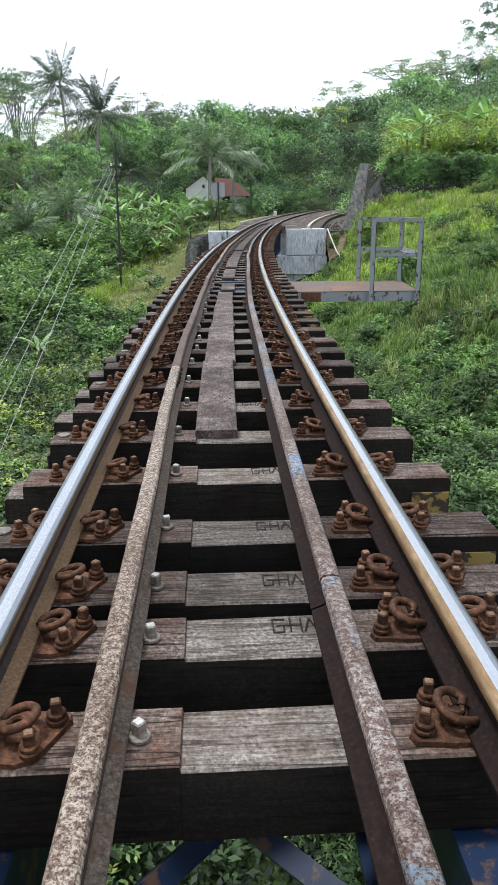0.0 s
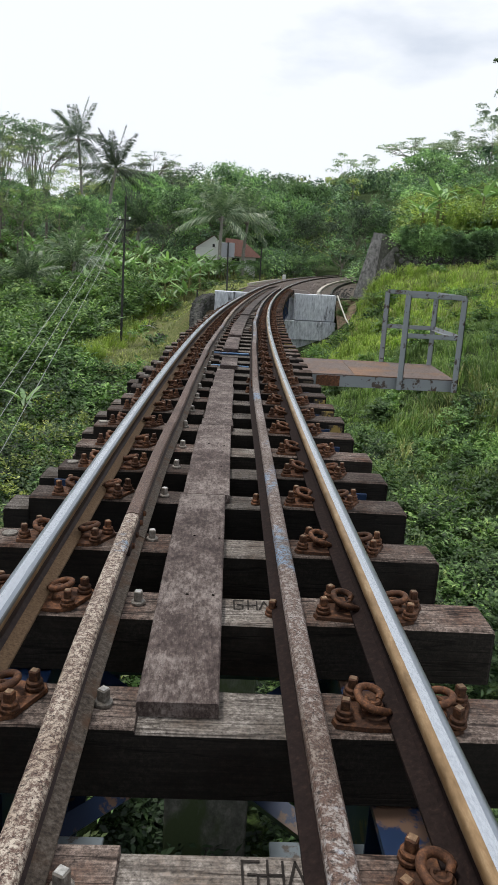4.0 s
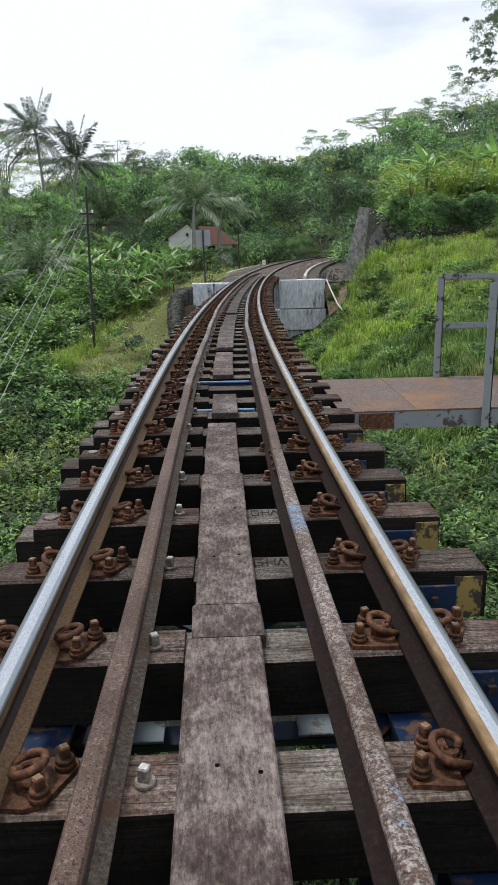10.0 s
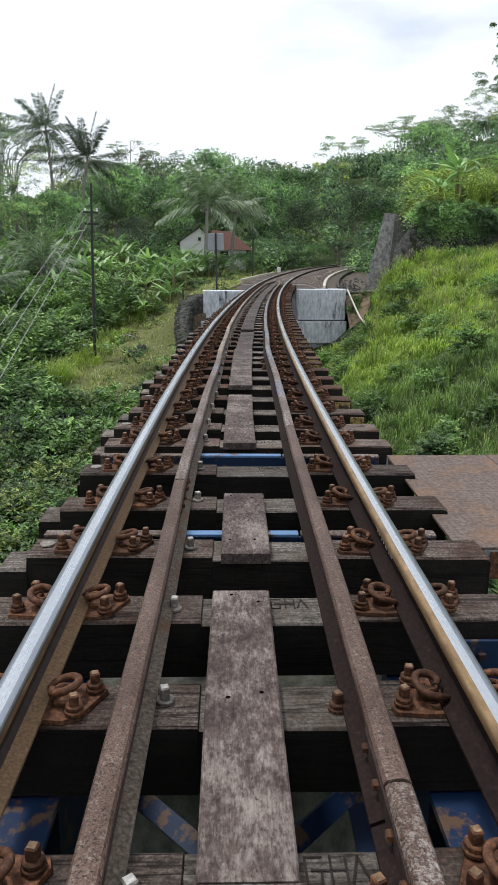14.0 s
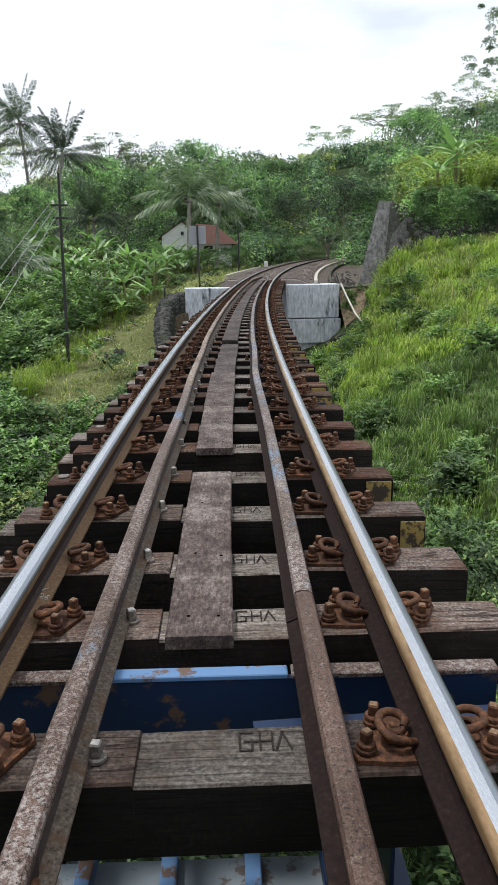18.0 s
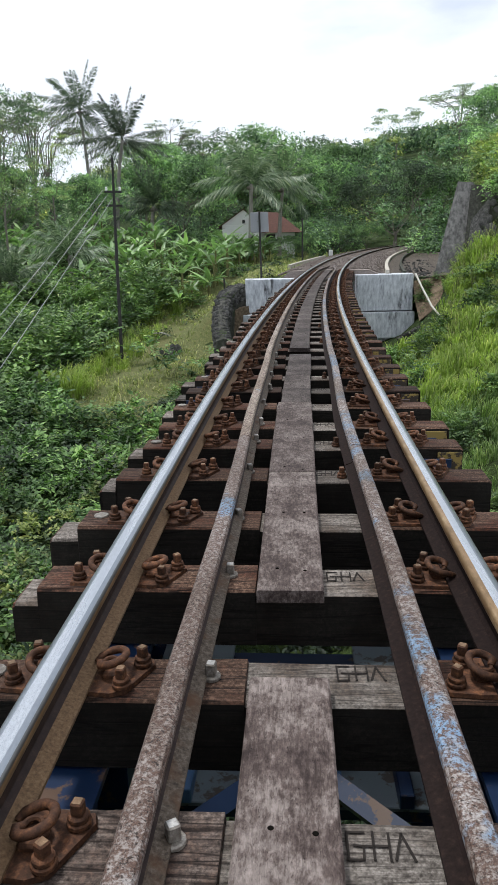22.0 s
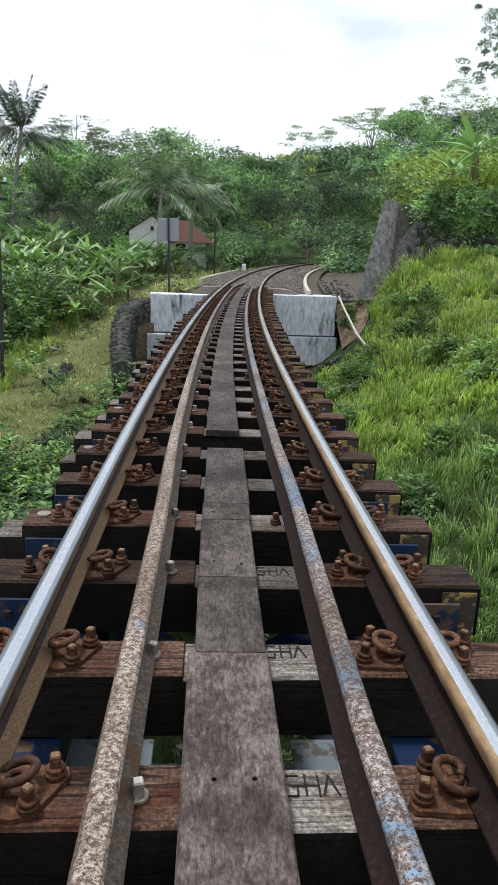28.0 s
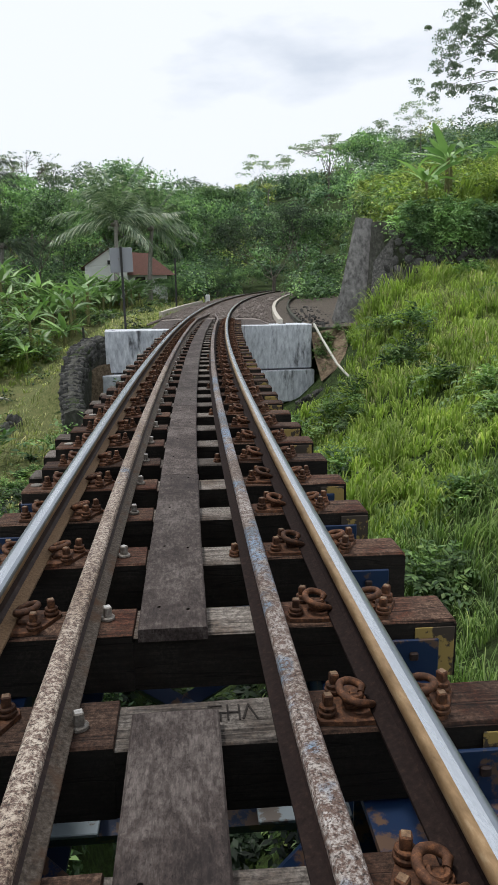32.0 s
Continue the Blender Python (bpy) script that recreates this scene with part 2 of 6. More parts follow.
def m_flaky(name, amount, blue, pale=(0.52, 0.46, 0.4)):
    """Rusty guard rail with what is left of its paint."""
    m, n, l, b = mat(name, 0.58, 0.1, 0.4)
    fine, mid, big = noise_tex(n, l, 260, 8, 0.7), noise_tex(n, l, 190, 7, 0.75), noise_tex(n, l, 2.3, 5, 0.7)
    rust = ramp(n, l, fine, [(0.34, (0.024, 0.012, 0.008)), (0.5, (0.088, 0.049, 0.035)), (0.7, (0.17, 0.12, 0.095))])
    patchy = mixc(n, l, 0.55, mid, noise_tex(n, l, 66, 6, 0.7))
    grit = ramp(n, l, patchy, [(0.6 - amount * 0.25, (0, 0, 0)), (0.7 - amount * 0.25, (1, 1, 1))])
    c = mixc(n, l, grit, rust, pale)
    patch = ramp(n, l, big, [(0.62 - blue * 0.25, (0, 0, 0)), (0.66 - blue * 0.22, (1, 1, 1))])
    keep = ramp(n, l, patchy, [(0.46, (0, 0, 0)), (0.52, (1, 1, 1))])
    c = mixc(n, l, mixc(n, l, 1.0, patch, keep, "MULTIPLY"), c, mixc(n, l, noise_tex(n, l, 30, 5, 0.7), (0.08, 0.165, 0.3), (0.24, 0.33, 0.41)))
    pits = ramp(n, l, noise_tex(n, l, 135, 4, 0.6), [(0.36, (0.16, 0.13, 0.11)), (0.44, (1, 1, 1))])
    c = mixc(n, l, 1.0, c, pits, "MULTIPLY")
    wash = ramp(n, l, noise_tex(n, l, 4, 5, 0.6, (1, 0.5, 1)), [(0.38, (0.6, 0.52, 0.45)), (0.6, (1.1, 1.1, 1.1))])
    c = mixc(n, l, 1.0, c, wash, "MULTIPLY")
    l.new(c, b.inputs["Base Color"])
    bump(n, l, b, mixc(n, l, 0.5, mid, pits), 0.6, 0.003)
    return m


M_TOP = m_polished("polished_rail_top", (0.26, 0.285, 0.32), (0.34, 0.365, 0.4), 0.34)
M_EDGE = m_polished("dull_rail_shoulder", (0.1, 0.1, 0.105), (0.2, 0.195, 0.19), 0.42)
# polished band with the crown's sky highlight put into its brighter colour
M_BAND = m_polished("highlighted_running_band", (0.46, 0.49, 0.53), (0.66, 0.68, 0.71), 0.26)
M_FLANK = two_scale("worn_rail_flank", [(0.3, (0.13, 0.08, 0.038)), (0.55, (0.27, 0.175, 0.09)), (0.75, (0.44, 0.33, 0.2))], 2, 30, 0.38, 0.5, (1, 0.3, 1), 0.2, 0.001)
M_FLAKY = m_flaky("flaked_guard_paint", 0.55, -0.06, (0.42, 0.365, 0.3))
M_GUARD = m_flaky("bare_guard_rust", 0.3, -0.3, (0.21, 0.18, 0.15))
M_SPECK = m_flaky("speckled_guard_paint", 0.5, 0.1, (0.28, 0.255, 0.24))
M_BLUEH = m_flaky("half_blue_guard_paint", 0.5, 0.28, (0.31, 0.29, 0.275))
M_BLUEG = m_flaky("blue_guard_paint", 0.5, 0.5, (0.38, 0.36, 0.34))


def m_paint(name, colour, chip=(0.1, 0.06, 0.04), where=0.62, rough=0.5, scale=7):
    m, n, l, b = mat(name, rough, 0.0, 0.4)
    f, g = noise_tex(n, l, scale, 8, 0.65), noise_tex(n, l, 1.3, 4, 0.5)
    c = mixc(n, l, ramp(n, l, g, [(0.3, (0.7, 0.7, 0.7)), (0.7, (1, 1, 1))]), tuple(v * 0.6 for v in colour), colour)
    c = mixc(n, l, ramp(n, l, f, [(where, (0, 0, 0)), (where + 0.04, (1, 1, 1))]), c, chip)
    l.new(c, b.inputs["Base Color"])
    bump(n, l, b, f, 0.25, 0.002)
    return m


M_BLUE = m_paint("blue_girder_paint", (0.006, 0.021, 0.064), where=0.56)
M_PALEB = m_paint("pale_blue_paint", (0.1, 0.2, 0.37), where=0.57)
M_PALEW = m_paint("whitish_plate_paint", (0.19, 0.225, 0.25), (0.1, 0.085, 0.075), 0.55, 0.7, 9)
M_GREYP = m_paint("grey_railing_paint", (0.24, 0.26, 0.275), (0.07, 0.05, 0.04), 0.56, 0.6, 9)
M_YELLOW = m_paint("yellow_mark_paint", (0.29, 0.205, 0.06), (0.045, 0.033, 0.023), 0.48, 0.75, 13)
M_SIGN = m_paint("grey_sign_sheet", (0.3, 0.31, 0.33), (0.2, 0.18, 0.16), 0.65)
M_WHITE = m_paint("white_house_wall", (0.82, 0.82, 0.8), (0.55, 0.52, 0.48), 0.64, 0.8, 3)
M_CHALK = m_paint("worn_chalk", (0.46, 0.44, 0.39), (0.2, 0.17, 0.13), 0.58, 0.9, 90)
M_PIPE = m_paint("pale_pipe", (0.5, 0.48, 0.42), (0.25, 0.2, 0.15), 0.62)


def m_tread():
    """Rusty chequer plate: raised bars crossing at right angles, brown stains, worn pale on the bars."""
    m, n, l, b = mat("rusty_tread_plate", 0.7, 0.1, 0.3)
    co, mp, ck = n.new("ShaderNodeTexCoord"), n.new("ShaderNodeMapping"), n.new("ShaderNodeTexChecker")
    mp.inputs["Rotation"].default_value = (0, 0, 0.785)
    l.new(co.outputs["Object"], mp.inputs[0])
    l.new(mp.outputs[0], ck.inputs["Vector"])
    ck.inputs["Scale"].default_value = 48
    ck.inputs["Color1"].default_value, ck.inputs["Color2"].default_value = (0, 0, 0, 1), (1, 1, 1, 1)
    big, fine = noise_tex(n, l, 1.6, 6, 0.65), noise_tex(n, l, 45, 7, 0.7)
    c = ramp(n, l, fine, [(0.32, (0.05, 0.034, 0.029)), (0.5, (0.105, 0.076, 0.064)), (0.7, (0.19, 0.15, 0.13))])
    c = mixc(n, l, ramp(n, l, big, [(0.5, (0, 0, 0)), (0.7, (1, 1, 1))]), c, (0.22, 0.115, 0.055))
    c = mixc(n, l, mixc(n, l, 1.0, ck.outputs["Color"], ramp(n, l, big, [(0.35, (0.45, 0.45, 0.45)), (0.55, (0, 0, 0))]), "MULTIPLY"), c, (0.2, 0.165, 0.145))
    l.new(c, b.inputs["Base Color"])
    bump(n, l, b, mixc(n, l, 0.3, ck.outputs["Color"], fine), 0.5, 0.003)
    return m


M_DECK = m_tread()
M_CONC = two_scale("painted_concrete", [(0.3, (0.27, 0.285, 0.31)), (0.45, (0.47, 0.49, 0.53)), (0.66, (0.7, 0.72, 0.75))], 1.6, 7, 0.85, 0, (1.6, 1.6, 0.5), 0.3, 0.01, None, ((0.09, 0.092, 0.1), 0.58, 0.68))
M_KERB = two_scale("pale_kerb_concrete", [(0.3, (0.35, 0.32, 0.27)), (0.7, (0.58, 0.54, 0.47))], 1.5, 12, 0.9)
M_WALL = two_scale("grey_wall_render", [(0.32, (0.05, 0.05, 0.046)), (0.5, (0.145, 0.142, 0.136)), (0.7, (0.27, 0.262, 0.25))], 0.8, 7, 0.9, 0, (1, 1, 0.5), 0.5, 0.02, None, ((0.05, 0.05, 0.045), 0.5, 0.68))
M_MORTAR = two_scale("mossy_mortar", [(0.3, (0.025, 0.026, 0.02)), (0.5, (0.06, 0.06, 0.05)), (0.75, (0.13, 0.125, 0.11))], 1.2, 9, 0.95, 0, (1, 1, 0.6), 0.6, 0.03, None, ((0.03, 0.042, 0.016), 0.5, 0.62))
M_STONE = two_scale("dark_rubble_stone", [(0.3, (0.028, 0.028, 0.027)), (0.5, (0.075, 0.073, 0.069)), (0.75, (0.2, 0.195, 0.18))], 3, 16, 0.9, 0, (1, 1, 1), 0.6, 0.02, (0.5, 1.5))
M_BALLAST = two_scale("brown_ballast", [(0.3, (0.1, 0.085, 0.076)), (0.5, (0.23, 0.195, 0.175)), (0.75, (0.38, 0.335, 0.3))], 5, 30, 0.95, 0, (1, 1, 1), 0.8, 0.03)
M_SOIL = two_scale("brown_soil", [(0.32, (0.05, 0.036, 0.024)), (0.5, (0.15, 0.11, 0.072)), (0.7, (0.27, 0.21, 0.145))], 2.5, 12, 0.95, 0, (1, 1, 1), 0.6, 0.03)
M_EARTH = two_scale("stony_dark_earth", [(0.32, (0.03, 0.026, 0.021)), (0.5, (0.085, 0.07, 0.056)), (0.7, (0.2, 0.165, 0.13))], 3, 18, 0.95, 0, (1, 1, 1), 0.7, 0.04)
M_BARK = two_scale("grey_bark", [(0.3, (0.08, 0.07, 0.06)), (0.6, (0.2, 0.18, 0.155)), (0.8, (0.33, 0.31, 0.275))], 1, 9, 0.95, 0, (3, 3, 0.6), 0.6, 0.02)
M_PALMBARK = two_scale("palm_bark", [(0.3, (0.16, 0.15, 0.135)), (0.6, (0.33, 0.31, 0.28)), (0.8, (0.46, 0.44, 0.4))], 1, 9, 0.95, 0, (1, 1, 4), 0.5, 0.02)
M_ROOF = two_scale("brown_roof_tile", [(0.3, (0.06, 0.034, 0.027)), (0.6, (0.125, 0.058, 0.044)), (0.8, (0.2, 0.1, 0.075))], 1, 12, 0.9)
M_DARK = two_scale("dark_iron", [(0.3, (0.02, 0.02, 0.02)), (0.7, (0.06, 0.058, 0.055))], 2, 20, 0.8)
M_WIRE = two_scale("grey_wire", [(0.3, (0.24, 0.25, 0.25)), (0.7, (0.36, 0.37, 0.37))], 2, 20, 0.6)
M_HOLE = two_scale("nail_hole_dark", [(0.3, (0.003, 0.003, 0.003)), (0.7, (0.008, 0.007, 0.006))], 2, 20, 1.0, 0, (1, 1, 1), 0.1, 0.001, None, None, 0.0)
M_CUT = two_scale("cut_mark", [(0.3, (0.008, 0.006, 0.005)), (0.7, (0.03, 0.024, 0.02))], 2, 20, 0.95)


def m_leaf(name, dark, light, rough=0.55, trans=0.2, spread=1.0, yellow=None, even=0.0):
    """Two-sided leaf: every leaf has its own shade, and passes some light."""
    m, n, l, b = mat(name, rough, 0, 0.35)
    geo, info = n.new("ShaderNodeNewGeometry"), n.new("ShaderNodeObjectInfo")
    c = ramp(n, l, geo.outputs["Random Per Island"], [(0.0, dark), (0.85, light), (1.0, yellow or light)])
    patchy = ramp(n, l, noise_tex(n, l, spread, 3, 0.6), [(0.36, (0.27, 0.32, 0.3)), (0.49, (0.95, 0.95, 0.95)), (0.62, (2.0, 1.85, 1.45))])
    c = mixc(n, l, 1.0 - even, c, patchy, "MULTIPLY")
    hs = n.new("ShaderNodeHueSaturation")
    hs.inputs["Saturation"].default_value = 0.9
    l.new(object_tint(n, l, c, 0.65, 1.35), hs.inputs["Color"])
    c = hs.outputs["Color"]
    l.new(c, b.inputs["Base Color"])
    tr, mx, out = n.new("ShaderNodeBsdfTranslucent"), n.new("ShaderNodeMixShader"), n["Material Output"]
    l.new(mixc(n, l, 1.0, c, (1.25, 1.55, 0.85), "MULTIPLY"), tr.inputs[0])
    mx.inputs[0].default_value = trans
    l.new(b.outputs[0], mx.inputs[1])
    l.new(tr.outputs[0], mx.inputs[2])
    l.new(mx.outputs[0], out.inputs["Surface"])
    return m


L_MIX = m_leaf("undergrowth_leaf", (0.038, 0.08, 0.025), (0.13, 0.225, 0.065), yellow=(0.21, 0.27, 0.08))
L_TREE = m_leaf("broad_tree_leaf", (0.058, 0.122, 0.056), (0.2, 0.32, 0.14), 0.55, 0.34, spread=0.5)
L_GREY = m_leaf("grey_green_leaf", (0.05, 0.095, 0.058), (0.16, 0.235, 0.14), 0.55, 0.34, spread=0.5)
L_CROWN = m_leaf("dense_crown_leaf", (0.042, 0.095, 0.045), (0.155, 0.26, 0.11), 0.55, 0.34, spread=0.5)
L_PALE = m_leaf("pale_feathery_leaf", (0.12, 0.16, 0.11), (0.27, 0.32, 0.22), 0.55, 0.45, spread=0.5, even=0.6)
# under layer: shade between the bushes is put into this dark leaf colour
L_UNDER = m_leaf("shade_toned_leaf", (0.012, 0.03, 0.01), (0.055, 0.1, 0.028), 0.62, 0.15, 0.8)
L_GRASSD = m_leaf("deep_grass_blade", (0.06, 0.11, 0.025), (0.15, 0.235, 0.05), 0.6, 0.3, 0.8, (0.22, 0.28, 0.07), 0.5)
L_BAN = m_leaf("banana_leaf", (0.085, 0.17, 0.06), (0.21, 0.33, 0.12), 0.38, 0.25, 0.4, (0.34, 0.37, 0.12), 0.55)
L_PALM = m_leaf("palm_leaf", (0.022, 0.042, 0.026), (0.09, 0.13, 0.08), 0.5, 0.18, 1.0, (0.22, 0.26, 0.15), 0.7)
L_PALMB = m_leaf("bright_palm_leaf", (0.045, 0.09, 0.045), (0.23, 0.31, 0.18), 0.4, 0.2, 1.0, (0.5, 0.53, 0.4), 0.85)
L_OLIVE = m_leaf("olive_grey_leaf", (0.034, 0.06, 0.04), (0.095, 0.14, 0.085), 0.6, 0.3, spread=0.5, even=0.4)
L_DEAD = m_leaf("dead_leaf", (0.3, 0.13, 0.03), (0.5, 0.26, 0.06), 0.7, 0.3)
L_YELL = m_leaf("yellow_green_leaf", (0.083, 0.127, 0.028), (0.264, 0.330, 0.077), spread=0.3, yellow=(0.36, 0.36, 0.08))
L_FRESH = m_leaf("fresh_leaf", (0.024, 0.062, 0.018), (0.118, 0.22, 0.06), 0.62, 0.2, 0.8, (0.17, 0.24, 0.08))
L_OPEN = m_leaf("light_crown_leaf", (0.085, 0.125, 0.05), (0.25, 0.305, 0.13), 0.5, 0.3, 0.5)
# leaf colour blackened to stand for the deep shade under the deck
L_SHADE = m_leaf("shade_blackened_leaf", (0.006, 0.014, 0.006), (0.022, 0.045, 0.016), 0.6, 0.2)
M_STEM = two_scale("banana_stem", [(0.3, (0.06, 0.055, 0.025)), (0.5, (0.15, 0.15, 0.06)), (0.7, (0.25, 0.22, 0.11))], 2, 12, 0.8, 0, (2, 2, 0.5))
# grey-green leaf paled so that its colour carries the distance haze
L_HAZE = m_leaf("haze_paled_hanging_leaf", (0.08, 0.11, 0.095), (0.2, 0.24, 0.2), 0.5, 0.6, even=0.8)
L_FARD = m_leaf("dark_hill_leaf", (0.026, 0.066, 0.04), (0.1, 0.185, 0.098), spread=0.2)
L_FARG = m_leaf("grey_hill_leaf", (0.048, 0.1, 0.056), (0.16, 0.245, 0.135), spread=0.2)
L_GRASS = m_leaf("tall_grass_blade", (0.128, 0.186, 0.02), (0.238, 0.322, 0.042), 0.6, 0.42, 0.7, (0.36, 0.4, 0.08), 0.62)
L_DRYG = m_leaf("dry_grass_blade", (0.11, 0.135, 0.04), (0.26, 0.275, 0.1), 0.6, 0.35, 1.0, (0.42, 0.37, 0.18), 0.6)
L_FAR = m_leaf("hill_leaf", (0.048, 0.118, 0.058), (0.18, 0.32, 0.14), spread=0.3)


def m_ground():
    m, n, l, b = mat("bank_earth", 0.95, 0, 0.2)
    big, fine = noise_tex(n, l, 0.25, 5, 0.6, shift=False), noise_tex(n, l, 9, 8, 0.75, shift=False)
    c = mixc(n, l, ramp(n, l, big, [(0.4, (0, 0, 0)), (0.62, (1, 1, 1))]), (0.012, 0.02, 0.007), (0.028, 0.042, 0.012))
    c = mixc(n, l, ramp(n, l, fine, [(0.42, (0, 0, 0)), (0.6, (1, 1, 1))]), c, (0.055, 0.088, 0.022))
    l.new(c, b.inputs["Base Color"])
    bump(n, l, b, fine, 0.8, 0.1)
    return m


M_GROUND = m_ground()
M_LAWN = two_scale("short_lawn", [(0.3, (0.045, 0.062, 0.018)), (0.48, (0.1, 0.115, 0.036)), (0.7, (0.21, 0.195, 0.085))], 0.7, 14, 0.95, 0, (1, 1, 1), 0.8, 0.04, None, ((0.13, 0.125, 0.05), 0.52, 0.66))
M_PATH = two_scale("trodden_dry_grass", [(0.3, (0.12, 0.12, 0.05)), (0.5, (0.24, 0.215, 0.11)), (0.7, (0.38, 0.33, 0.2))], 0.8, 8, 0.95, 0, (1, 1, 1), 0.7, 0.03, None, ((0.12, 0.15, 0.035), 0.5, 0.62))

# ---------------------------------------------------------------- mesh helpers
rng = np.random.default_rng(7)


def np_mesh(name, verts, faces, mats=(), index=None, smooth=False):
    """A mesh from an array of places and an array of three- or four-cornered faces."""
    verts, faces = np.asarray(verts, np.float32), np.asarray(faces, np.int32)
    me = bpy.data.meshes.new(name)
    k = faces.shape[1]
    me.vertices.add(len(verts))
    me.vertices.foreach_set("co", verts.ravel())
    me.loops.add(faces.size)
    me.loops.foreach_set("vertex_index", faces.ravel())
    me.polygons.add(len(faces))
    me.polygons.foreach_set("loop_start", np.arange(0, faces.size, k, dtype=np.int32))
    me.polygons.foreach_set("loop_total", np.full(len(faces), k, np.int32))
    for m in mats:
        me.materials.append(m)
    if index is not None:
        me.polygons.foreach_set("material_index", np.asarray(index, np.int32))
    if smooth:
        me.polygons.foreach_set("use_smooth", np.ones(len(faces), bool))
    me.update(calc_edges=True)
    me.validate()
    return me


class Shape:
    """Boxes, sweeps and lathes gathered into one mesh."""

    def __init__(self):
        self.v, self.f, self.m = [], [], []

    def add(self, verts, faces, k=0):
        n = len(self.v)
        self.v += [tuple(p) for p in verts]
        self.f += [tuple(i + n for i in f) for f in faces]
        self.m += [k] * len(faces)
        return self

    def box(self, lo, hi, c=0.0, k=0, jit=0.0, turn=None):
        """A box with chamfered edges, its corners moved at random by jit."""
        lo, hi = np.array(lo, float), np.array(hi, float)
        mid, half = (lo + hi) / 2, (hi - lo) / 2
        corners = {}
        pts, idx = [], {}
        for sx in (-1, 1):
            for sy in (-1, 1):
                for sz in (-1, 1):
                    s = np.array((sx, sy, sz))
                    j = rng.uniform(-jit, jit, 3) if jit else 0
                    for a in range(3):
                        off = np.full(3, c)
                        off[a] = 0
                        idx[(sx, sy, sz, a)] = len(pts)
                        p = s * (half - off) + j
                        pts.append(mid + (turn @ p if turn is not None else p))
        faces = []
        sg = (-1, 1)
        for a in range(3):
            b, d = (a + 1) % 3, (a + 2) % 3
            for s in sg:
                q = []
                for sb, sd in ((-1, -1), (1, -1), (1, 1), (-1, 1)):
                    t = [0, 0, 0]
                    t[a], t[b], t[d] = s, sb, sd
                    q.append(idx[(*t, a)])
                faces.append(q if s > 0 else q[::-1])
        if c > 0:
            for a in range(3):
                b, d = (a + 1) % 3, (a + 2) % 3
                for sb in sg:
                    for sd in sg:
                        t0, t1 = [0, 0, 0], [0, 0, 0]
                        t0[a], t1[a] = -1, 1
                        t0[b] = t1[b] = sb
                        t0[d] = t1[d] = sd
                        q = [idx[(*t0, b)], idx[(*t1, b)], idx[(*t1, d)], idx[(*t0, d)]]
                        faces.append(q if sb * sd > 0 else q[::-1])
            for sx in sg:
                for sy in sg:
                    for sz in sg:
                        q = [idx[(sx, sy, sz, a)] for a in range(3)]
                        faces.append(q if sx * sy * sz > 0 else q[::-1])
        return self.add(pts, faces, k)

    def tube(self, path, radius, sides=8, k=0, cap=True):
        path = [Vector(p) for p in path]
        radii = radius if isinstance(radius, (list, tuple)) else [radius] * len(path)
        rings, pts = [], []
        up = Vector((0.13, 0.21, 0.97))
        for i, p in enumerate(path):
            d = (path[min(i + 1, len(path) - 1)] - path[max(i - 1, 0)]).normalized()
            a = d.cross(up)
            if a.length < 0.05:
                a = d.cross(Vector((1, 0.2, 0)))
            a.normalize()
            b = a.cross(d)
            up = b
            rings.append([len(pts) + q for q in range(sides)])
            pts += [p + radii[i] * (a * math.cos(2 * math.pi * q / sides) + b * math.sin(2 * math.pi * q / sides)) for q in range(sides)]
        faces = [(r0[q], r0[(q + 1) % sides], r1[(q + 1) % sides], r1[q]) for r0, r1 in zip(rings, rings[1:]) for q in range(sides)]
        if cap:
            faces += [tuple(rings[0][::-1]), tuple(rings[-1])]
        return self.add(pts, faces, k)

    def lathe(self, profile, centre=(0, 0, 0), sides=8, k=0, turn=0.0):
        """Rings of (radius, height) about an upright axis."""
        pts = [(centre[0] + r * math.cos(turn + 2 * math.pi * q / sides), centre[1] + r * math.sin(turn + 2 * math.pi * q / sides), centre[2] + h) for r, h in profile for q in range(sides)]
        faces = [(a * sides + q, a * sides + (q + 1) % sides, (a + 1) * sides + (q + 1) % sides, (a + 1) * sides + q) for a in range(len(profile) - 1) for q in range(sides)]
        faces += [tuple(range(sides))[::-1], tuple((len(profile) - 1) * sides + q for q in range(sides))]
        return self.add(pts, faces, k)

    def mesh(self, name, *mats, smooth=False):
        me = bpy.data.meshes.new(name)
        me.from_pydata(self.v, [], self.f)
        for m in mats:
            me.materials.append(m)
        me.polygons.foreach_set("material_index", np.array(self.m, np.int32))
        if smooth:
            me.polygons.foreach_set("use_smooth", np.ones(len(self.f), bool))
        me.update()
        if smooth:
            me.set_sharp_from_angle(angle=radians(48))
        return me


def thing(name, label, category, m=None, group="", kind="", data=None):
    ob = new(name, data)
    if m is not None:
        ob.matrix_world = m
    return tagged(ob, label, category, group, kind)


def part(name, data, parent, m=None, label=""):
    ob = new(name, data)
    ob.parent = parent
    if m is not None:
        ob.matrix_local = m
    return tagged(ob, label)


# ---------------------------------------------------------------- the line of the track
CURVE = 0.003914


def rise(s):
    """Height of the sleepers' tops: level over the bridge, then climbing."""
    return 0.0006 * max(0.0, min(s, 32.0) - 20.0) ** 2 + 0.0144 * max(0.0, s - 32.0)


_line = {}
_x, _y = -0.0391 - 8 * 0.02468 + 64 * 0.001957, -8.0
for _k in range(-80, 1700):
    _h = 0.02468 + CURVE * _k / 10
    _line[_k] = (_x, _y, _h)
    _x, _y = _x + 0.1 * math.sin(_h), _y + 0.1 * math.cos(_h)


